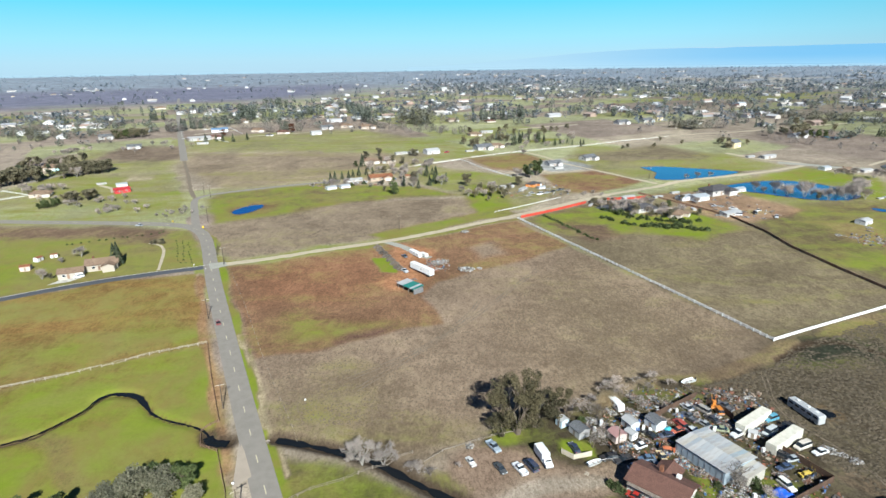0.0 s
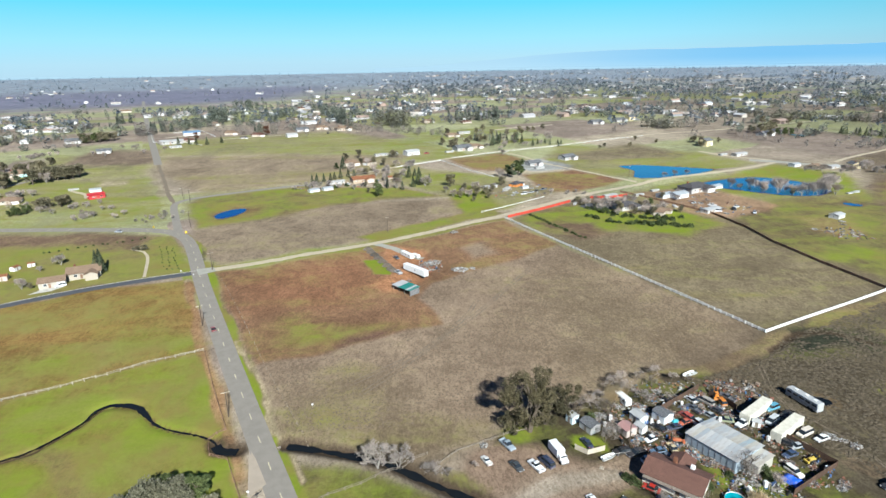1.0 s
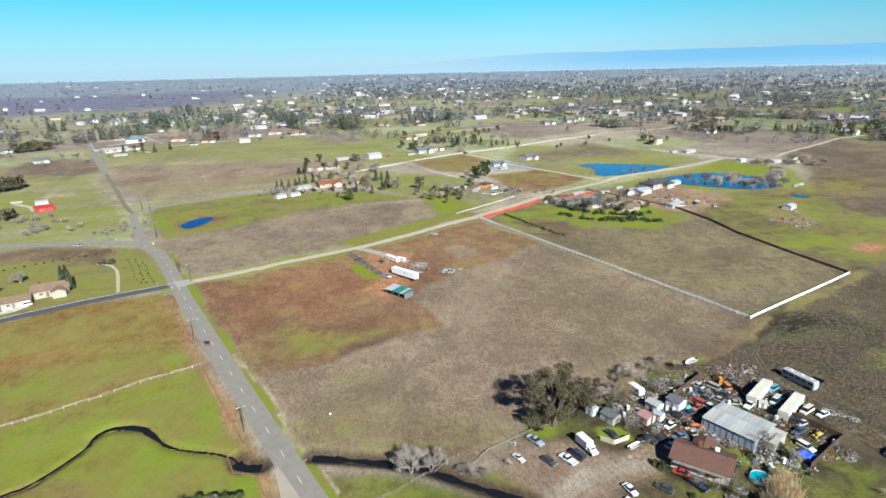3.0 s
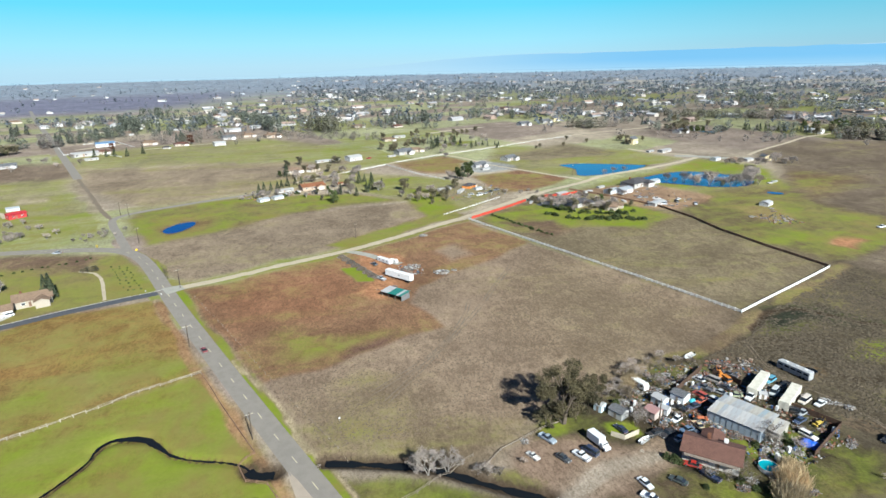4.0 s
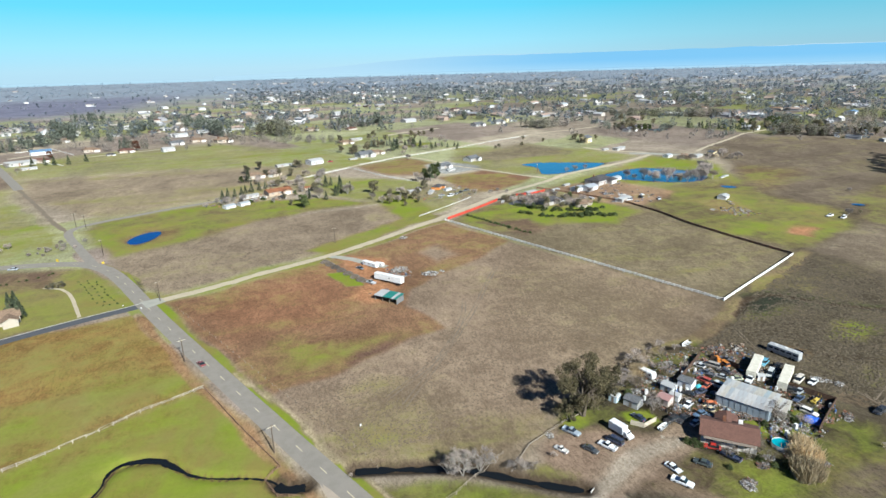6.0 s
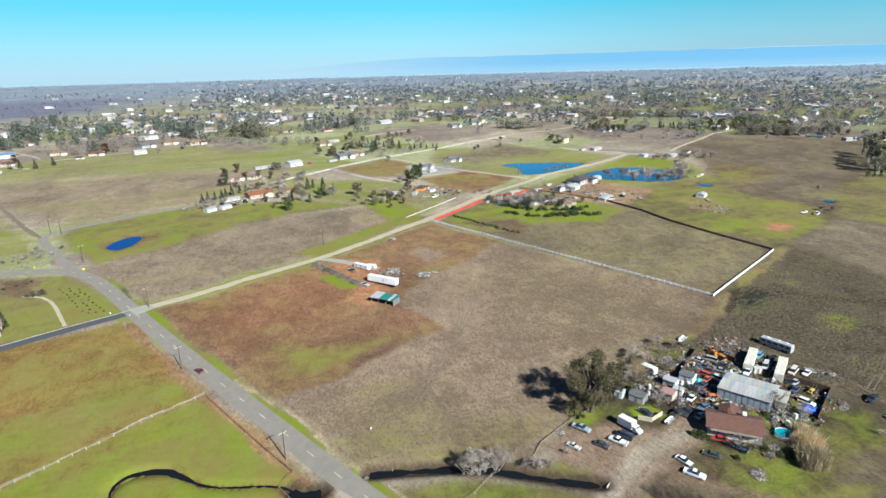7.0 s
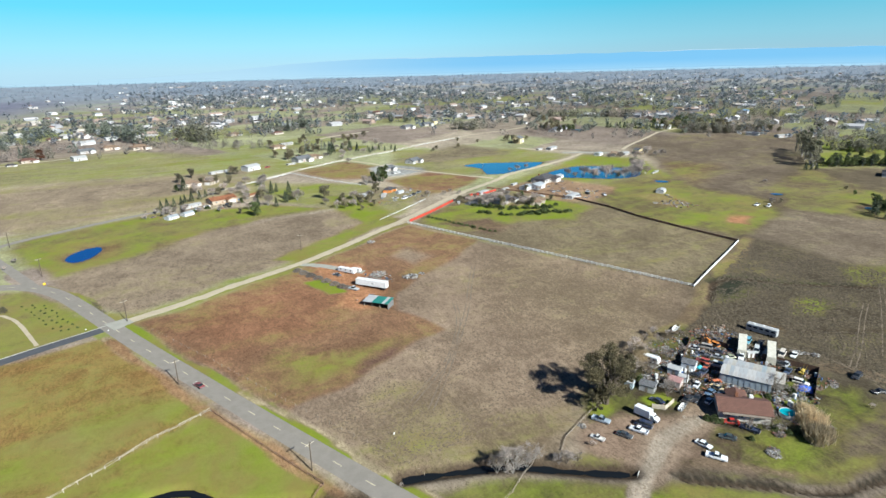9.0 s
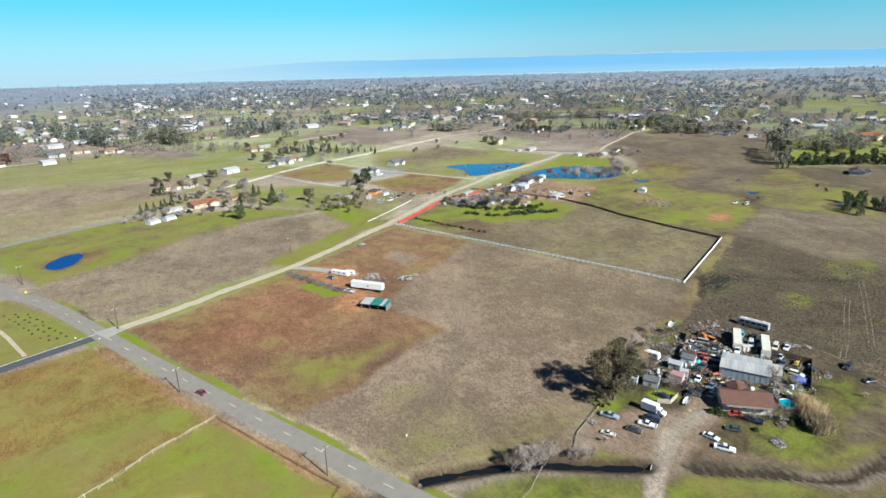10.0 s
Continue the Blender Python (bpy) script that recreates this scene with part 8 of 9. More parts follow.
PLACED = [
    ("red", -216.5, 366.5, AXIS + 18, 1.0, ""), ("metal", -226, 384, AXIS, 0.55, "small grey shed roof near a red barn"), ("mobile", -243, 389, AXIS, 0.4, ""), ("tan", -266, 360, AXIS, 0.9, ""), ("tan", -312, 440, AXIS, 1.0, ""),
    ("mobile", -302, 438, AXIS, 0.8, "pale blue-green manufactured home on grass"), ("grey", -294, 532, AXIS, 0.9, ""), ("grey", -355, 594, AXIS, 1.1, ""), ("tall", -440, 735, AXIS, 1.2, "large cream house among trees"),
    ("grey", -468, 793, AXIS, 1.2, ""), ("mobile", -340, 642, AXIS, 0.9, ""), ("mobile", -455, 642, AXIS, 1.0, ""), ("blue", -255, 640, AXIS, 1.0, ""), ("mobile", -252, 578, AXIS + 3, 1.4, "long low pale building beside white fences"),
    ("mobile", -238, 552, AXIS, 0.7, ""), ("tan", -262, 734, AXIS, 1.1, ""), ("brown", -241, 590, AXIS, 0.9, ""), ("tan", -212, 637, AXIS, 1.0, ""), ("brown", -178, 618, AXIS, 0.9, ""), ("dark", -188, 602, AXIS, 0.5, ""),
    ("barn", -140, 606, AXIS, 0.8, ""), ("grey", -137, 648, AXIS, 1.0, ""), ("tan", -118, 664, AXIS, 1.0, ""), ("tan", -92, 650, AXIS, 1.2, ""), ("rust", -48.5, 395, AXIS - 4, 0.92, ""), ("mobile", -66.5, 391, AXIS, 0.75, "white open garage beside a ranch house"),
    ("metal", -78.5, 370, AXIS + 8, 0.52, "low white open shed on a farm"), ("metal", -70, 373.5, AXIS + 8, 0.52, "low white open shed on a farm"), ("tan", -63, 453, AXIS, 0.95, ""), ("tan", -50, 456, AXIS - 60, 0.9, ""), ("mobile", -41, 487, AXIS, 0.7, ""),
    ("mobile", -31, 490, AXIS, 0.6, ""), ("barn", -15, 487, AXIS + 4, 0.9, ""), ("rust", -28, 402, AXIS, 0.45, "small terracotta-roofed outbuilding beside a ranch house"), ("grey", 30, 505, AXIS, 1.1, ""), ("tan", 42, 514, AXIS, 0.9, ""),
    ("mobile", 18, 494, AXIS, 0.5, ""), ("dark", 55.5, 372, AXIS + 30, 0.62, "barn with a dark roof and an orange front"), ("grey", 80, 436, AXIS, 0.85, ""), ("grey", 111, 455, AXIS + 8, 0.95, ""), ("mobile", 82, 423, AXIS, 0.5, ""),
    ("grey", 196, 661, AXIS, 1.1, ""), ("grey", 230, 680, AXIS, 1.1, ""), ("tall", 248, 692, AXIS, 0.9, ""), ("tan", 26, 585, AXIS, 0.9, ""), ("mobile", 39, 605, AXIS, 0.9, ""), ("mobile", -98, 749, AXIS, 1.4, ""), ("tan", 4, 714, AXIS, 1.0, ""),
    ("tall", 247, 500, AXIS + 10, 1.0, ""), ("mobile", 240, 455, AXIS, 0.5, ""), ("mobile", 252, 452, AXIS, 0.9, ""), ("metal", 270, 408, AXIS, 0.6, ""), ("tan", 281, 401, AXIS, 0.8, ""), ("mobile", 294, 400, AXIS, 0.7, ""), ("tall", 308.6, 399, AXIS + 60, 0.7, "white two-storey barn house with a grey roof"),
    ("dark", 166, 348, AXIS, 1.2, "low dark-roofed building among parked cars"), ("metal", 149, 333, AXIS, 0.85, "low grey metal canopy among cars"), ("mobile", 153.5, 301, AXIS + 4, 0.8, "long white open shed beside a fence"), ("metal", 141, 334, AXIS, 0.7, "low grey metal canopy among cars"), ("metal", 182, 352, AXIS, 0.6, "small grey sheet-metal barn by a pond"), ("mobile", 138, 312, AXIS + 60, 0.3, "small white hut beside a fence"), ("mobile", 141, 349, AXIS, 0.4, ""), ("barn", 214.5, 284.5, AXIS + 5, 0.55, "open white-roofed barn on grass"),
    ("mobile", 108, 337, AXIS, 0.62, "white trailer behind a red fence"), ("dark", 109.2, 312, AXIS, 0.9, ""), ("tan", 124, 300, AXIS + 30, 0.8, "garden house with a tan roof among shrubs"), ("mobile", 83, 324, 60, 0.28, "small white trailer by the red fence"), ("mobile", 127, 339, 20, 0.42, ""),
    ("mobile", 255, 330, 20, 0.3, "small white shed on grass"), ("mobile", 262, 334, 20, 0.35, ""), ("grey", 339, 629, AXIS, 0.9, ""), ("grey", 329, 548, AXIS, 1.0, ""), ("dark", 345, 560, AXIS, 1.0, ""), ("tan", 492, 556, AXIS, 1.2, ""), ("tall", 560, 559, AXIS, 1.1, ""),
    ("dark", 402, 241, AXIS, 1.1, "dark-roofed house behind a hedge"), ("rust", 600, 330, AXIS - 40, 1.8, "very long low building with a red roof"), ("mobile", 513, 398, AXIS - 40, 1.1, ""), ("mobile", 540, 388, AXIS - 40, 0.9, ""), ("grey", 634, 469, AXIS, 1.2, ""), ("blue", 674, 564, AXIS, 1.2, ""),
    ("mobile", 38, 368, 20, 0.6, "low white canopy beside a barn"), ("mobile", 48, 362, 60, 0.5, ""), ("metal", 60, 364, AXIS, 0.4, "small grey sheet-metal shed"), ("grey", 568, 381, AXIS, 0.9, ""),
]
used = set()
for key, x, y, turn, s, label in PLACED:
    extra = {"pale blue-green manufactured home on grass": (0.42, 0.72, 0.74), "barn with a dark roof and an orange front": (0.72, 0.26, 0.05), "large cream house among trees": (0.74, 0.62, 0.36)}.get(label)
    s *= 0.94
    if key in used:
        again(protos[key], x, y, turn, s, colour=extra, label=label)
    else:
        used.add(key)
        drop(protos[key], x, y, turn, s)
        if extra:
            tinge(protos[key], extra)
        if label:
            protos[key]["label"] = label

# tree kinds for the middle distance
oak_m = broad_tree("oak_tree", "grey-green oak tree beside houses", 9, 4.4, M["leaf_olive"], M["bark"], 71, 560, 0.8, 11, 0.16, tight=0.6)
green_m = broad_tree("shade_tree", "dark green rounded shade tree", 9, 3.9, M["leaf_green"], M["bark"], 72, 560, 0.8, 10, 0.12, tight=0.55)
euc_m = broad_tree("eucalyptus", "tall dark grey-green eucalyptus", 15, 4.4, M["leaf_dark"], M["bark_pale"], 73, 620, 1.0, 15, 0.12, tight=0.6)
pine_m = conifer("conifer", "dark green conifer beside homes", 9, 2.4, M["leaf_dark"], 74, 520, 0.7)
cyp_m = conifer("cypress", "narrow dark green cypress tree", 8, 1.0, M["leaf_dark"], 75, 300, 0.7, 0.6)
bare_m = bare_tree("bare_tree", "leafless grey-brown tree beside a pasture", 8, 76, 3, n_twig=22, twig=1.0)
rust_m = broad_tree("shade_tree", "rusty brown tree with old leaves", 10, 4.2, M["leaf_rust"], M["bark"], 77, 520, 0.85, 11, 0.15, tight=0.6)
bush_m = shrub("shrub", "low green hedge shrub", 1.6, 1.3, M["leaf_green"], 78, 90, 0.6, stems=False)
poplar_m = broad_tree("poplar", "tall olive-grey poplar in a windbreak row", 20, 3.6, M["leaf_grey"], M["bark_pale"], 79, 900, 0.85, 18, 0.1, tight=0.6)
KINDS = {"t": poplar_m, "o": oak_m, "g": green_m, "e": euc_m, "p": pine_m, "c": cyp_m, "b": bare_m, "r": rust_m, "s": bush_m}
seen = set()
rng = np.random.default_rng(5)


def plant(key, x, y, s=1.0):
    if key in seen:
        again(KINDS[key], x, y, rng.uniform(0, 360), s * rng.uniform(0.85, 1.15))
    else:
        seen.add(key)
        drop(KINDS[key], x, y, rng.uniform(0, 360), s)


PLANTED = [
    ("r", -170, 624, 1.1), ("r", -238, 606, 0.8), ("c", -30, 372, 1.0), ("c", -2, 384, 0.9),
    ("s", 96, 308, 1.6), ("s", 99, 303, 1.5), ("s", 104, 297, 1.4), ("s", 112, 292, 1.6), ("s", 118, 290, 1.5), ("s", 126, 288, 1.5), ("s", 132, 290, 1.3), ("b", 128, 304, 0.8), ("o", 136, 300, 0.5), ("g", 126, 318, 0.5), ("o", 92, 313, 0.5), ("b", 118, 306, 0.6),
    ("b", -70, 382, 0.7), ("b", -63, 376, 0.6), ("o", -45, 378, 0.5), ("g", -38, 384, 0.5), ("b", -52, 372, 0.6), ("s", -58, 382, 1.6), ("s", -66, 378, 1.4), ("o", -25, 392, 0.7), ("b", -33, 395, 0.8), ("b", -40, 410, 0.9), ("o", -48, 415, 0.7), ("b", -80, 384, 0.6),
    ("b", 40, 366, 0.6), ("o", 46, 372, 0.7), ("b", 28, 364, 0.8), ("o", 20, 362, 0.7), ("b", 8, 358, 0.7), ("o", 34, 342, 0.5), ("b", 145, 325, 0.6), ("b", 152, 340, 0.6), ("o", 138, 330, 0.5), ("b", 160, 318, 0.5), ("o", 175, 345, 0.4),
    ("p", -150.6, 238.4, 1.05), ("p", -148.2, 237.2, 1.1), ("p", -146.8, 235.4, 0.8), ("g", -149.5, 239.5, 0.5), ("b", -171, 247, 0.8), ("b", -172, 221, 0.8), ("o", -168.2, 220.5, 0.35), ("s", -164.5, 222.6, 1.0), ("b", -176, 240, 0.5),
    ("p", -83, 392, 0.7), ("p", -79.6, 391, 0.75), ("p", -75.6, 396, 0.6), ("p", -71.4, 399, 0.6), ("p", -69, 403, 0.65), ("p", -65, 405, 0.7), ("p", -67, 437, 1.3), ("g", -72, 436, 0.7), ("p", -56, 412, 0.6), ("p", -60, 408, 0.6), ("g", -35, 353, 1.05),
    ("p", -20, 367, 0.8), ("p", -13, 374, 0.9), ("p", -9, 381, 1.2), ("b", -5, 377, 1.2), ("b", -24, 372, 1.1), ("o", 11.4, 373, 1.0), ("b", -36, 368, 0.8), ("o", -42, 362, 0.4), ("p", -16, 402, 0.9), ("p", -12, 406, 0.8), ("b", -20, 410, 1.0), ("b", -30, 380, 0.8),
    ("e", 57, 393, 0.75), ("g", 62, 399, 1.3), ("e", 65, 404, 0.75), ("g", 54, 398, 1.0), ("b", 48, 395, 1.0), ("o", 15.8, 344, 0.55), ("b", 22, 347, 0.7), ("o", 26.5, 347, 0.8), ("o", 33, 351, 0.6), ("b", 18, 352, 0.8), ("b", 30, 358, 0.8), ("o", 38, 358, 0.6), ("b", 12, 348, 0.7), ("o", 24, 336, 0.4),
    ("b", 163, 388, 0.6), ("b", 172, 391, 0.7), ("b", 181, 392, 0.7), ("b", 194.6, 357, 1.2), ("b", 203, 349, 1.4), ("b", 213.8, 336, 1.5), ("o", 217, 327, 0.45), ("b", 228, 329, 1.5), ("b", 239, 331, 1.8), ("b", 246, 336, 1.9), ("b", 251, 342, 1.7), ("b", 233, 327, 1.4), ("b", 222, 326, 1.3), ("b", 255, 350, 1.5), ("b", 243, 326, 1.2), ("b", 206, 341, 1.3), ("b", 219, 331, 1.3), ("b", 208, 342, 0.8), ("b", 198, 352, 0.7),
    ("o", 103, 305, 0.7), ("b", 99, 312, 0.7), ("o", 117, 311, 0.6), ("b", 106, 318, 0.8), ("b", 113, 322, 0.8), ("b", 95, 320, 0.7), ("o", 119, 296, 0.55), ("b", 101, 300, 0.6), ("g", 93, 303, 0.4), ("o", 88, 326, 0.4), ("b", 122, 316, 0.7), ("b", 130, 310, 0.6), ("o", 110, 299, 0.5),
    ("e", 500, 368, 0.9), ("e", 530, 380, 0.8), ("e", 557, 388, 1.0),
    ("p", 367, 283, 0.8), ("p", 371, 281, 0.7), ("p", 375, 279, 0.7), ("o", 260, 231, 0.4), ("b", 304, 272, 0.5), ("o", 330, 232, 0.35), ("g", 322, 222, 0.4),
]
for item in PLANTED:
    plant(*item)
# rows and groups: kind, from, to, how many, scatter, size
ROWS_OF = [
    ("s", (51.8, 306), (72.3, 262.6), 16, 0.4, 0.9), ("s", (104, 284), (131, 275), 14, 1.0, 1.4), ("s", (86, 316), (100, 298), 8, 1.0, 1.2), ("p", (400, 546), (455, 502), 17, 1.2, 0.85), ("e", (398, 290), (470, 252), 22, 5, 0.62),
    ("t", (380, 284), (452, 342), 20, 2.0, 1.0), ("g", (392, 288), (470, 250), 44, 3.0, 0.85), ("g", (470, 250), (520, 226), 18, 4, 0.9), ("p", (282, 192), (312, 176), 12, 6, 1.0), ("g", (288, 196), (330, 168), 12, 8, 0.8), ("o", (452, 505), (520, 470), 16, 14, 1.1), ("g", (462, 520), (500, 500), 10, 10, 1.2),
    ("o", (455, 470), (545, 425), 18, 5, 0.9), ("o", (-282, 414), (-263, 425), 18, 5, 1.15), ("b", (-280, 416), (-262, 428), 8, 5, 1.3), ("o", (-310, 384), (-297, 403), 18, 8, 1.25), ("e", (-318, 392), (-300, 412), 7, 7, 0.75), ("b", (-348, 501), (-337, 524), 16, 4, 0.6), ("o", (-237, 342), (-225, 354), 12, 3, 0.7), ("b", (-203, 319), (-198, 325), 9, 2.5, 0.5), ("b", (-166, 312), (-149, 320), 18, 4, 0.32), ("g", (-247, 330), (-236, 337), 9, 3, 0.55), ("o", (-340, 440), (-300, 462), 12, 9, 1.0), ("b", (-290, 372), (-262, 366), 8, 5, 0.8),
    ("o", (-344, 588), (-322, 606), 14, 4, 1.05), ("g", (-344, 590), (-330, 600), 5, 4, 1.1), ("b", (-215, 332), (-260, 345), 7, 8, 0.6), ("b", (-175, 318), (-205, 330), 6, 8, 0.5), ("o", (40, 570), (110, 600), 14, 16, 0.8), ("p", (52, 520), (90, 545), 9, 8, 0.9),
    ("p", (90, 520), (130, 530), 8, 5, 0.6), ("o", (15, 520), (45, 540), 8, 9, 0.8), ("b", (60, 500), (110, 560), 14, 14, 0.8), ("o", (320, 560), (380, 600), 14, 16, 0.9), ("g", (335, 545), (360, 560), 5, 5, 0.8),
    ("b", (-280, 520), (-250, 560), 8, 12, 0.7), ("p", (-236, 566), (-205, 574), 5, 5, 0.9), ("b", (-75, 384), (-90, 378), 9, 4, 0.5), ("b", (-55, 440), (-20, 420), 14, 14, 0.9), ("o", (-60, 460), (-30, 470), 7, 9, 0.8),
    ("b", (75, 352), (95, 346), 5, 3, 0.4), ("s", (82, 300), (100, 282), 9, 1.0, 1.2), ("s", (100, 282), (130, 288), 11, 1.5, 1.5), ("b", (90, 322), (114, 318), 12, 3.5, 0.75), ("b", (110, 302), (126, 300), 8, 3, 0.65), ("s", (96, 296), (122, 294), 8, 2.5, 1.0), ("o", (86, 330), (96, 326), 4, 2, 0.4), ("s", (-136.5, 269), (-120.6, 236), 9, 0.3, 0.36), ("s", (-133.5, 269), (-117.8, 236), 9, 0.3, 0.36), ("s", (-129.4, 266.5), (-114.8, 236), 9, 0.3, 0.36), ("s", (-190, 263), (-146, 281), 14, 0.6, 0.5),
    ("o", (-146.5, 261.8), (-139.4, 263.2), 4, 0.4, 0.3), ("b", (-212, 350), (-216, 338), 4, 3, 0.6), ("b", (270, 395), (300, 385), 9, 5, 0.7), ("b", (310, 392), (322, 380), 4, 4, 1.0), ("o", (230, 492), (260, 510), 6, 8, 0.7),
    ("o", (160, 500), (200, 520), 5, 12, 0.5), ("b", (262, 232), (256, 236), 2, 2, 0.5), ("g", (470, 300), (600, 250), 20, 30, 1.0),
]
for key, a, b, n, loose, size in ROWS_OF:
    for k in range(n):
        f = (k + 0.5) / n
        plant(key, a[0] + (b[0] - a[0]) * f + rng.normal() * loose, a[1] + (b[1] - a[1]) * f + rng.normal() * loose, size)

# groves further out: kind, from, to, how many, scatter, height in metres
GROVES = [
    ('o', (-486, 638), (-415, 587), 18, 10, 12), ('p', (-406, 775), (-387, 789), 8, 3, 14), ('g', (-446, 728), (-406, 767), 18, 3, 5), ('e', (-500, 746), (-461, 729), 8, 6, 12), ('b', (-310, 636), (-306, 645), 5, 4, 17),
    ('b', (-301, 673), (-285, 676), 8, 3, 10), ('p', (-313, 670), (-284, 667), 14, 2, 12), ('e', (-285, 689), (-266, 713), 10, 5, 14), ('e', (-289, 794), (-242, 769), 18, 7, 19), ('e', (-323, 1036), (-267, 983), 14, 9, 16),
    ('e', (-229, 856), (-187, 833), 12, 7, 15), ('p', (-190, 645), (-182, 650), 4, 2, 12), ('b', (-210, 646), (-190, 629), 7, 3, 10), ('r', (-172, 624), (-168, 632), 3, 3, 11), ('e', (-163, 896), (-129, 823), 12, 6, 16),
    ('e', (-131, 800), (-87, 684), 14, 7, 18), ('o', (-53, 693), (-26, 670), 14, 6, 18), ('b', (-83, 651), (22, 595), 60, 12, 7), ('o', (-83, 660), (10, 620), 14, 12, 8), ('p', (32, 730), (80, 721), 16, 6, 15),
    ('e', (88, 766), (100, 743), 7, 5, 15), ('e', (135, 837), (188, 781), 8, 6, 12), ('e', (208, 777), (230, 724), 6, 4, 13), ('p', (42, 555), (70, 551), 11, 3, 8), ('b', (30, 565), (95, 560), 14, 6, 6),
    ('o', (242, 621), (265, 612), 14, 5, 12), ('b', (267, 617), (298, 617), 12, 4, 9), ('p', (322, 618), (334, 618), 3, 2, 10), ('b', (296, 530), (318, 508), 12, 4, 6), ('o', (381, 787), (413, 679), 30, 5, 10),
    ('o', (413, 679), (517, 617), 44, 5, 11), ('b', (400, 700), (520, 625), 24, 6, 9), ('e', (676, 916), (677, 834), 14, 8, 16), ('o', (449, 473), (498, 438), 16, 5, 12), ('b', (449, 476), (510, 436), 14, 5, 12),
    ('o', (544, 558), (525, 496), 14, 6, 11), ('e', (525, 545), (545, 520), 6, 6, 13), ('o', (608, 741), (710, 751), 18, 8, 11), ('o', (483, 334), (499, 304), 14, 6, 14), ('o', (519, 315), (553, 298), 16, 8, 14),
    ('b', (558, 393), (533, 355), 8, 6, 15), ('o', (530, 450), (562, 443), 7, 4, 12), ('e', (860, 575), (922, 593), 8, 10, 16), ('o', (560, 320), (660, 330), 20, 22, 11), ('o', (600, 480), (700, 560), 30, 30, 11),
    ('b', (590, 470), (690, 560), 20, 30, 10), ('b', (-240, 660), (-130, 690), 34, 18, 9), ('g', (-280, 700), (-180, 740), 18, 26, 11), ('b', (-100, 690), (60, 720), 36, 22, 9),
]


# grove colours greyed and lightened, the haze before them painted in
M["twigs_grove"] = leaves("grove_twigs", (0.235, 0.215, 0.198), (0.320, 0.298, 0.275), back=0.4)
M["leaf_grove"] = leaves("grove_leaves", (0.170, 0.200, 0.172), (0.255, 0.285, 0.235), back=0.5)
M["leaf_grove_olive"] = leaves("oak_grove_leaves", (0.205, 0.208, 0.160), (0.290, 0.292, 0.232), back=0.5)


def groves():
    rng = np.random.default_rng(15)
    made = {"dark": ([], []), "olive": ([], []), "bare": ([], [])}
    for key, a, b, n, loose, size in GROVES:
        vs, fs = made["bare" if key == "b" else "dark" if key in "epg" else "olive"]
        for k in range(n):
            f = (k + 0.5) / n
            x, y = a[0] + (b[0] - a[0]) * f + rng.normal() * loose, a[1] + (b[1] - a[1]) * f + rng.normal() * loose
            h = size * rng.uniform(0.7, 1.15)
            w = h * (0.19 if key == "p" else 0.27 if key == "e" else 0.42)
            z = gz(x, y)
            x, y = x * PLAN, y * PLAN
            q = 150
            up = rng.uniform(0.08, 1.0, q)
            fall = (1.05 - up) if key == "p" else np.sqrt(np.clip(1 - (up * 1.7 - 0.95) ** 2, 0.05, 1))
            ang, rad = rng.uniform(0, math.tau, q), rng.uniform(0.3, 1.0, q) ** 0.5 * rng.uniform(0.7, 1.2)
            cs = np.stack([x + np.cos(ang) * rad * w * fall, y + np.sin(ang) * rad * w * fall, z + up * h], -1)
            v, g = clumps(rng, cs, [h * (0.08 if key == "b" else 0.115)] * q, up=0.7, fold=False)
            o = len(vs)
            vs += v
            fs += [[i + o for i in t] for t in g]
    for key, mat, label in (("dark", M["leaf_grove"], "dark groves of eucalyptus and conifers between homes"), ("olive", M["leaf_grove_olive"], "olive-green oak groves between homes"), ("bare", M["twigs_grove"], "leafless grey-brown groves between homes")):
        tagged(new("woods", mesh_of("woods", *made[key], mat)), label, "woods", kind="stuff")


groves()

# ---- further off: scattered homes and wooded country out to the horizon ----
rng = np.random.default_rng(9)
count = 0
HOMES = []
FAR_HOMES = [house("house", "distant pale house with %s roof among trees" % words, w, d, h, r, c, 0.4, hip, 0, False, False, "house", "", True) for words, w, d, h, r, c, hip in (
    ("a tan", 20, 11, 3.0, "tan", (0.58, 0.52, 0.44), True), ("a grey", 18, 11, 3.2, "grey", (0.55, 0.55, 0.54), False), ("a dark", 20, 12, 3.2, "dark", (0.5, 0.49, 0.47), True),
    ("a white sheet", 22, 12, 4.0, "white", (0.6, 0.6, 0.6), False), ("a brown", 19, 11, 3.0, "brown", (0.5, 0.44, 0.38), True), ("a pale metal", 17, 11, 4.0, "metal", (0.76, 0.77, 0.78), False))]
for k, ob in enumerate(FAR_HOMES):
    drop(ob, -500 + 190 * k, 1010 - 20 * k, 26)
while count < 190:
    r = 680 + 1800 * rng.uniform() ** 1.3
    a = radians(rng.uniform(-45, 72))
    x, y = -40 + r * math.sin(a), 5 + r * math.cos(a)
    if noise.noise(Vector((x * 0.004, y * 0.004, 2))) < -0.12 or (x < -250 and r > 1000 and r < 1900):
        continue
    HOMES.append((x, y))
    again(FAR_HOMES[int(rng.integers(len(FAR_HOMES)))], x, y, AXIS + 90 * int(rng.integers(2)), rng.uniform(0.5, 0.85))
    count += 1


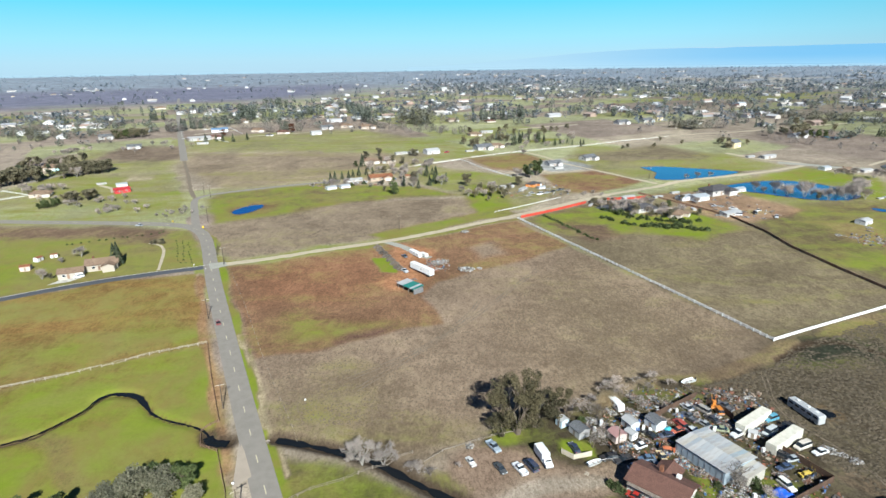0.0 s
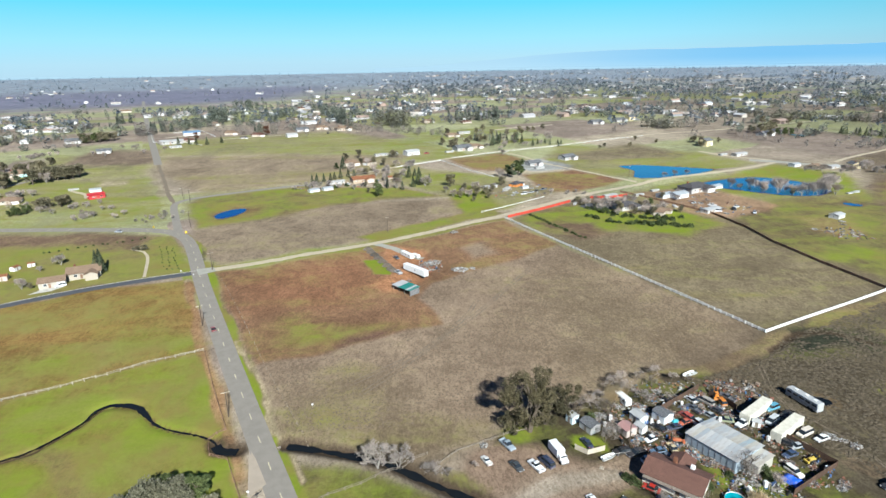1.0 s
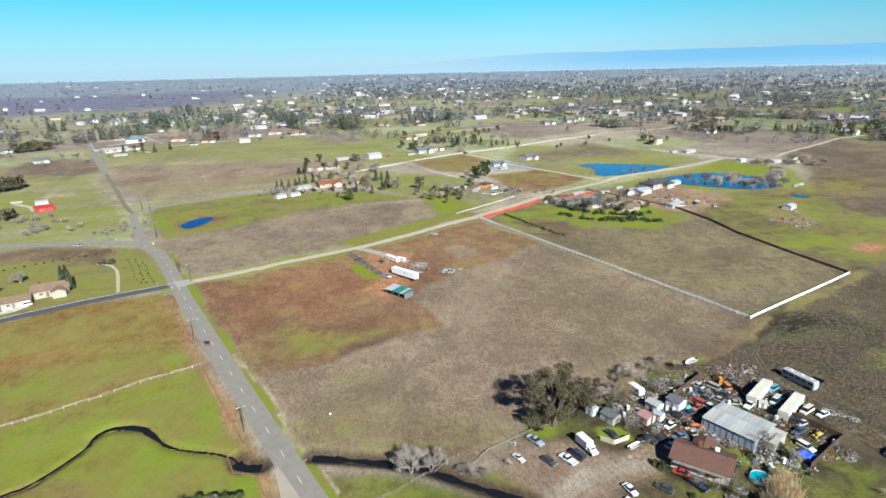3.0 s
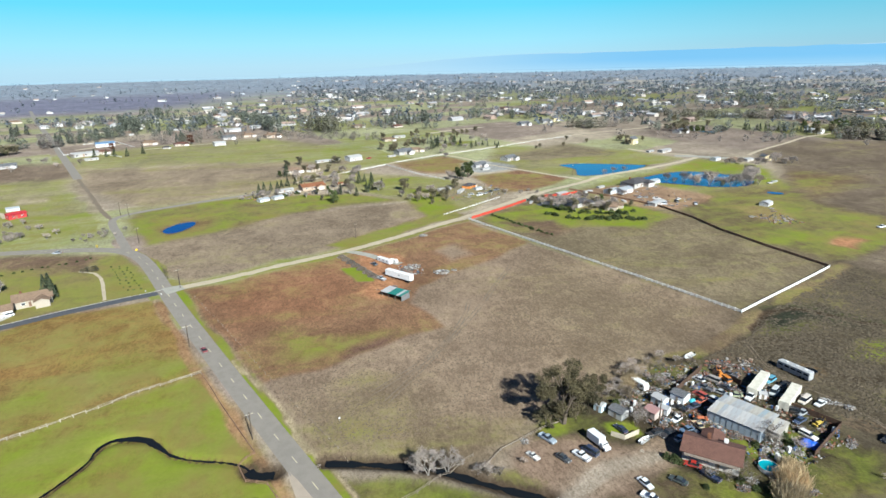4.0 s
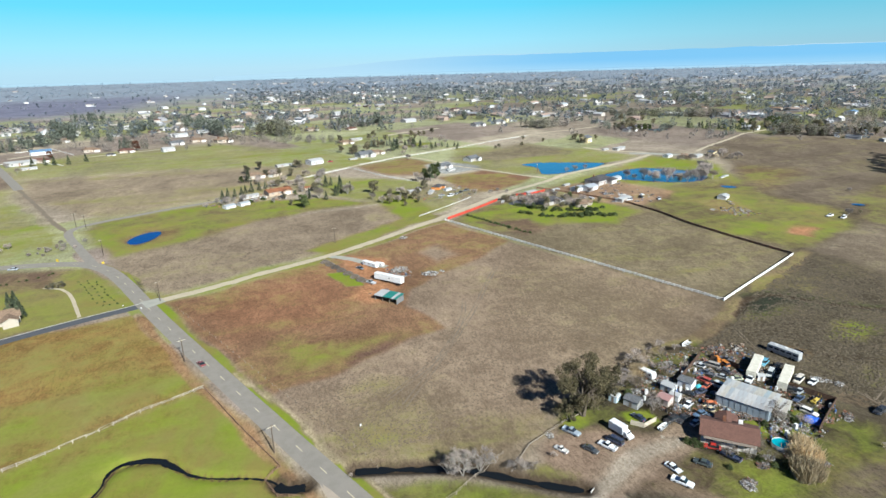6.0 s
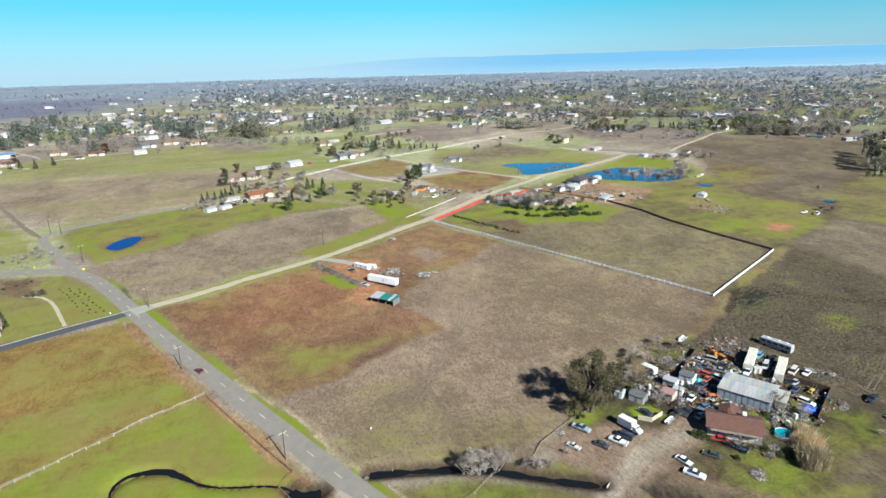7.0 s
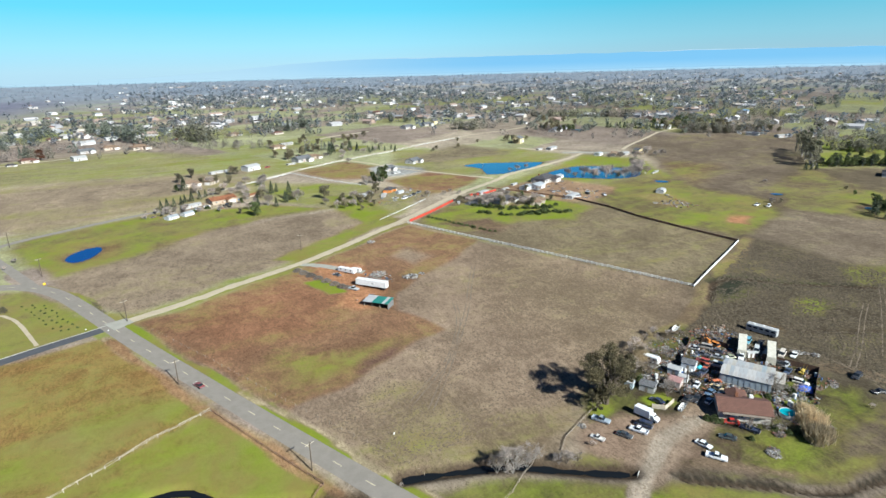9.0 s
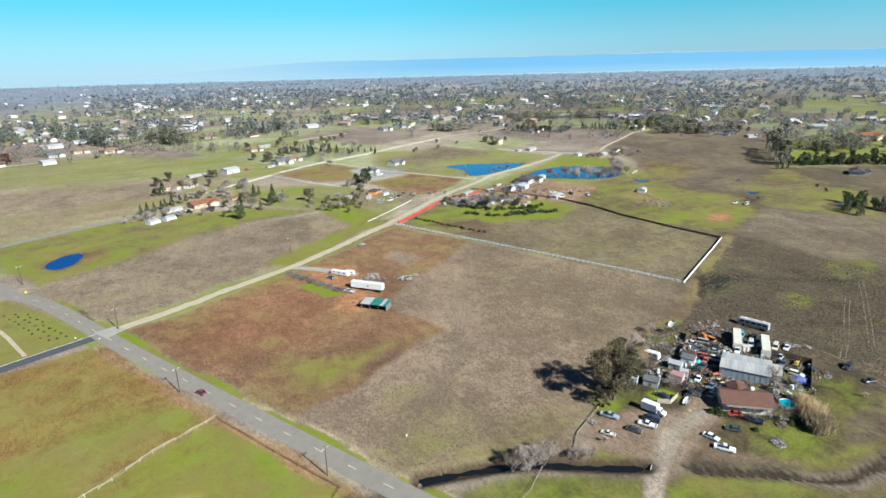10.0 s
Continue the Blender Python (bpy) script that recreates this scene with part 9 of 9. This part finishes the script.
def far_roofs(n, seed):
    """The many small gabled homes of the far country, walls and roofs, too small to pick apart."""
    rng = np.random.default_rng(seed)
    mat = medley("far_roofs", [(0.48, 0.48, 0.48), (0.34, 0.31, 0.28), (0.27, 0.28, 0.30), (0.42, 0.39, 0.35), (0.31, 0.23, 0.19), (0.60, 0.60, 0.60), (0.38, 0.38, 0.39)])
    vs, fs = [], []
    made = 0
    while made < n:
        r = 760 + 2500 * rng.uniform() ** 1.1
        a = radians(rng.uniform(-46, 73))
        x, y = -40 + r * math.sin(a), 5 + r * math.cos(a)
        if noise.noise(Vector((x * 0.0035, y * 0.0035, 2))) < -0.1 or (x < -150 and r > 1050 and rng.uniform() < 0.9):
            continue
        HOMES.append((x, y))
        w, d, h, top = rng.uniform(7, 13), rng.uniform(4.5, 6.5), rng.uniform(2.8, 4.2), rng.uniform(1.6, 2.8)
        turn = radians(AXIS + 90 * int(rng.integers(2)))
        z = gz(x, y)
        ring = [(-w, -d, -0.3), (w, -d, -0.3), (w, d, -0.3), (-w, d, -0.3), (-w, -d, h), (w, -d, h), (w, d, h), (-w, d, h), (-w, 0, h + top), (w, 0, h + top)]
        e = 0.6
        roof = [(-w - e, -d - e, h - 0.2), (w + e, -d - e, h - 0.2), (w + e, 0, h + top + 0.1), (-w - e, 0, h + top + 0.1), (w + e, d + e, h - 0.2), (-w - e, d + e, h - 0.2)]
        k = len(vs)
        vs += [(x * PLAN + px * math.cos(turn) - py * math.sin(turn), y * PLAN + px * math.sin(turn) + py * math.cos(turn), z + pz) for px, py, pz in ring + roof]
        fs += [[k + i for i in f] for f in ((0, 1, 5, 4), (2, 3, 7, 6), (1, 2, 6, 9, 5), (3, 0, 4, 8, 7), (10, 11, 12, 13), (13, 12, 14, 15))]
        made += 1
    return tagged(new("far_homes", mesh_of("far_homes", vs, fs, mat)), "many pale houses and sheds scattered over distant country", "houses", kind="stuff")


far_roofs(520, 19)


def far_woods(name, label, n, r0, r1, size, seed, mat, quads=16, power=1.0, keep=-0.05, homes=0.0, rows=0.0):
    """Many distant crowns in one mesh: clumps over short trunks, thick where the woods are thick."""
    rng = np.random.default_rng(seed)
    vs, fs = [], []
    made = 0
    while made < n:
        r = r0 + (r1 - r0) * rng.uniform() ** power
        a = radians(rng.uniform(-47, 75))
        x, y = -40 + r * math.sin(a), 5 + r * math.cos(a)
        way = rng.uniform()
        if way < homes:
            # round a home
            hx, hy = HOMES[int(rng.integers(len(HOMES)))]
            side = rng.uniform(0, math.tau)
            off = 15 + abs(rng.normal()) * 14
            x, y = hx + math.cos(side) * off * 1.4, hy + math.sin(side) * off + 5
            r = math.hypot(x + 40, y - 5)
        elif way < homes + rows:
            # along the edge of a parcel
            u, v = x * EAST[0] + y * EAST[1], x * NORTH[0] + y * NORTH[1]
            shift = 60 * math.sin(float(i_seed(np.floor(u / 120))) * 6)
            v = round((v + shift) / 62) * 62 - shift + rng.normal() * 2.5
            x, y = u * EAST[0] + v * NORTH[0], u * EAST[1] + v * NORTH[1]
        thick = noise.noise(Vector(((x * 0.9 + y * 0.436) * 0.006, (y * 0.9 - x * 0.436) * 0.016, 7))) * 1.5 + 0.8 * noise.noise(Vector((x * 0.02, y * 0.03, 1)))
        if thick < keep + rng.uniform(-0.12, 0.12) - (0.35 if way < homes + rows else 0) - (1 if way < homes else 0):
            continue
        if x < -120 and r > 1150 and rng.uniform() < (0.9 if r < 2500 else 0.6):
            continue
        h = size * rng.uniform(0.55, 1.45)
        z = float(rise(y)) + 36 * float(smooth((math.hypot(x, y) - 2000) / 2150))
        w = h * rng.uniform(0.26, 0.5)
        d = rng.normal(size=(quads, 3))
        d /= np.linalg.norm(d, axis=1)[:, None]
        cs = np.array((x, y, z + h * 0.52)) + d * np.array((w, w, h * 0.44)) * rng.uniform(0.55, 1.0, (quads, 1))
        v, f = clumps(rng, cs * PLAN, [h * (0.2 if quads > 30 else 0.3)] * quads, up=0.8, fold=False)
        k = len(vs)
        vs += v
        fs += [[i + k for i in q] for q in f]
        made += 1
    return tagged(new(name, mesh_of(name, vs, fs, mat)), label, "woods", kind="stuff")


# these leaves and twigs are paled to imitate thin haze
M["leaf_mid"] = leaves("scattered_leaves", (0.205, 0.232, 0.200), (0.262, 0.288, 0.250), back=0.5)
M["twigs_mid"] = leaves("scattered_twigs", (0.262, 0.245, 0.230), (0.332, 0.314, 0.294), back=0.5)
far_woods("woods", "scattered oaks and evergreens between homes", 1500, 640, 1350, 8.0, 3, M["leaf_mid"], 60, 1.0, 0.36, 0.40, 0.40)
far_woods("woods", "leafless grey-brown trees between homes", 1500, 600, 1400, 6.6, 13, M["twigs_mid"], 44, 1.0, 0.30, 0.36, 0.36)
# distance haze is mixed into these leaf and twig colours, paler and bluer
M["leaf_far"] = leaves("hazed_far_leaves", (0.232, 0.275, 0.308), (0.280, 0.322, 0.352), back=0.5)
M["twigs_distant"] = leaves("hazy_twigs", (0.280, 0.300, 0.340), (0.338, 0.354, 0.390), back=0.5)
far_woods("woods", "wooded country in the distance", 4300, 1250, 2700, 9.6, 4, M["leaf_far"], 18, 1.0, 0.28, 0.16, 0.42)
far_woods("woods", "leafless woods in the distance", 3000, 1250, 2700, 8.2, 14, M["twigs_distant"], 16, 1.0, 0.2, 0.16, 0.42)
# horizon trees carry the most haze blue in their colour
M["leaf_haze"] = leaves("hazed_horizon_leaves", (0.265, 0.338, 0.430), (0.312, 0.384, 0.474), back=0.5)
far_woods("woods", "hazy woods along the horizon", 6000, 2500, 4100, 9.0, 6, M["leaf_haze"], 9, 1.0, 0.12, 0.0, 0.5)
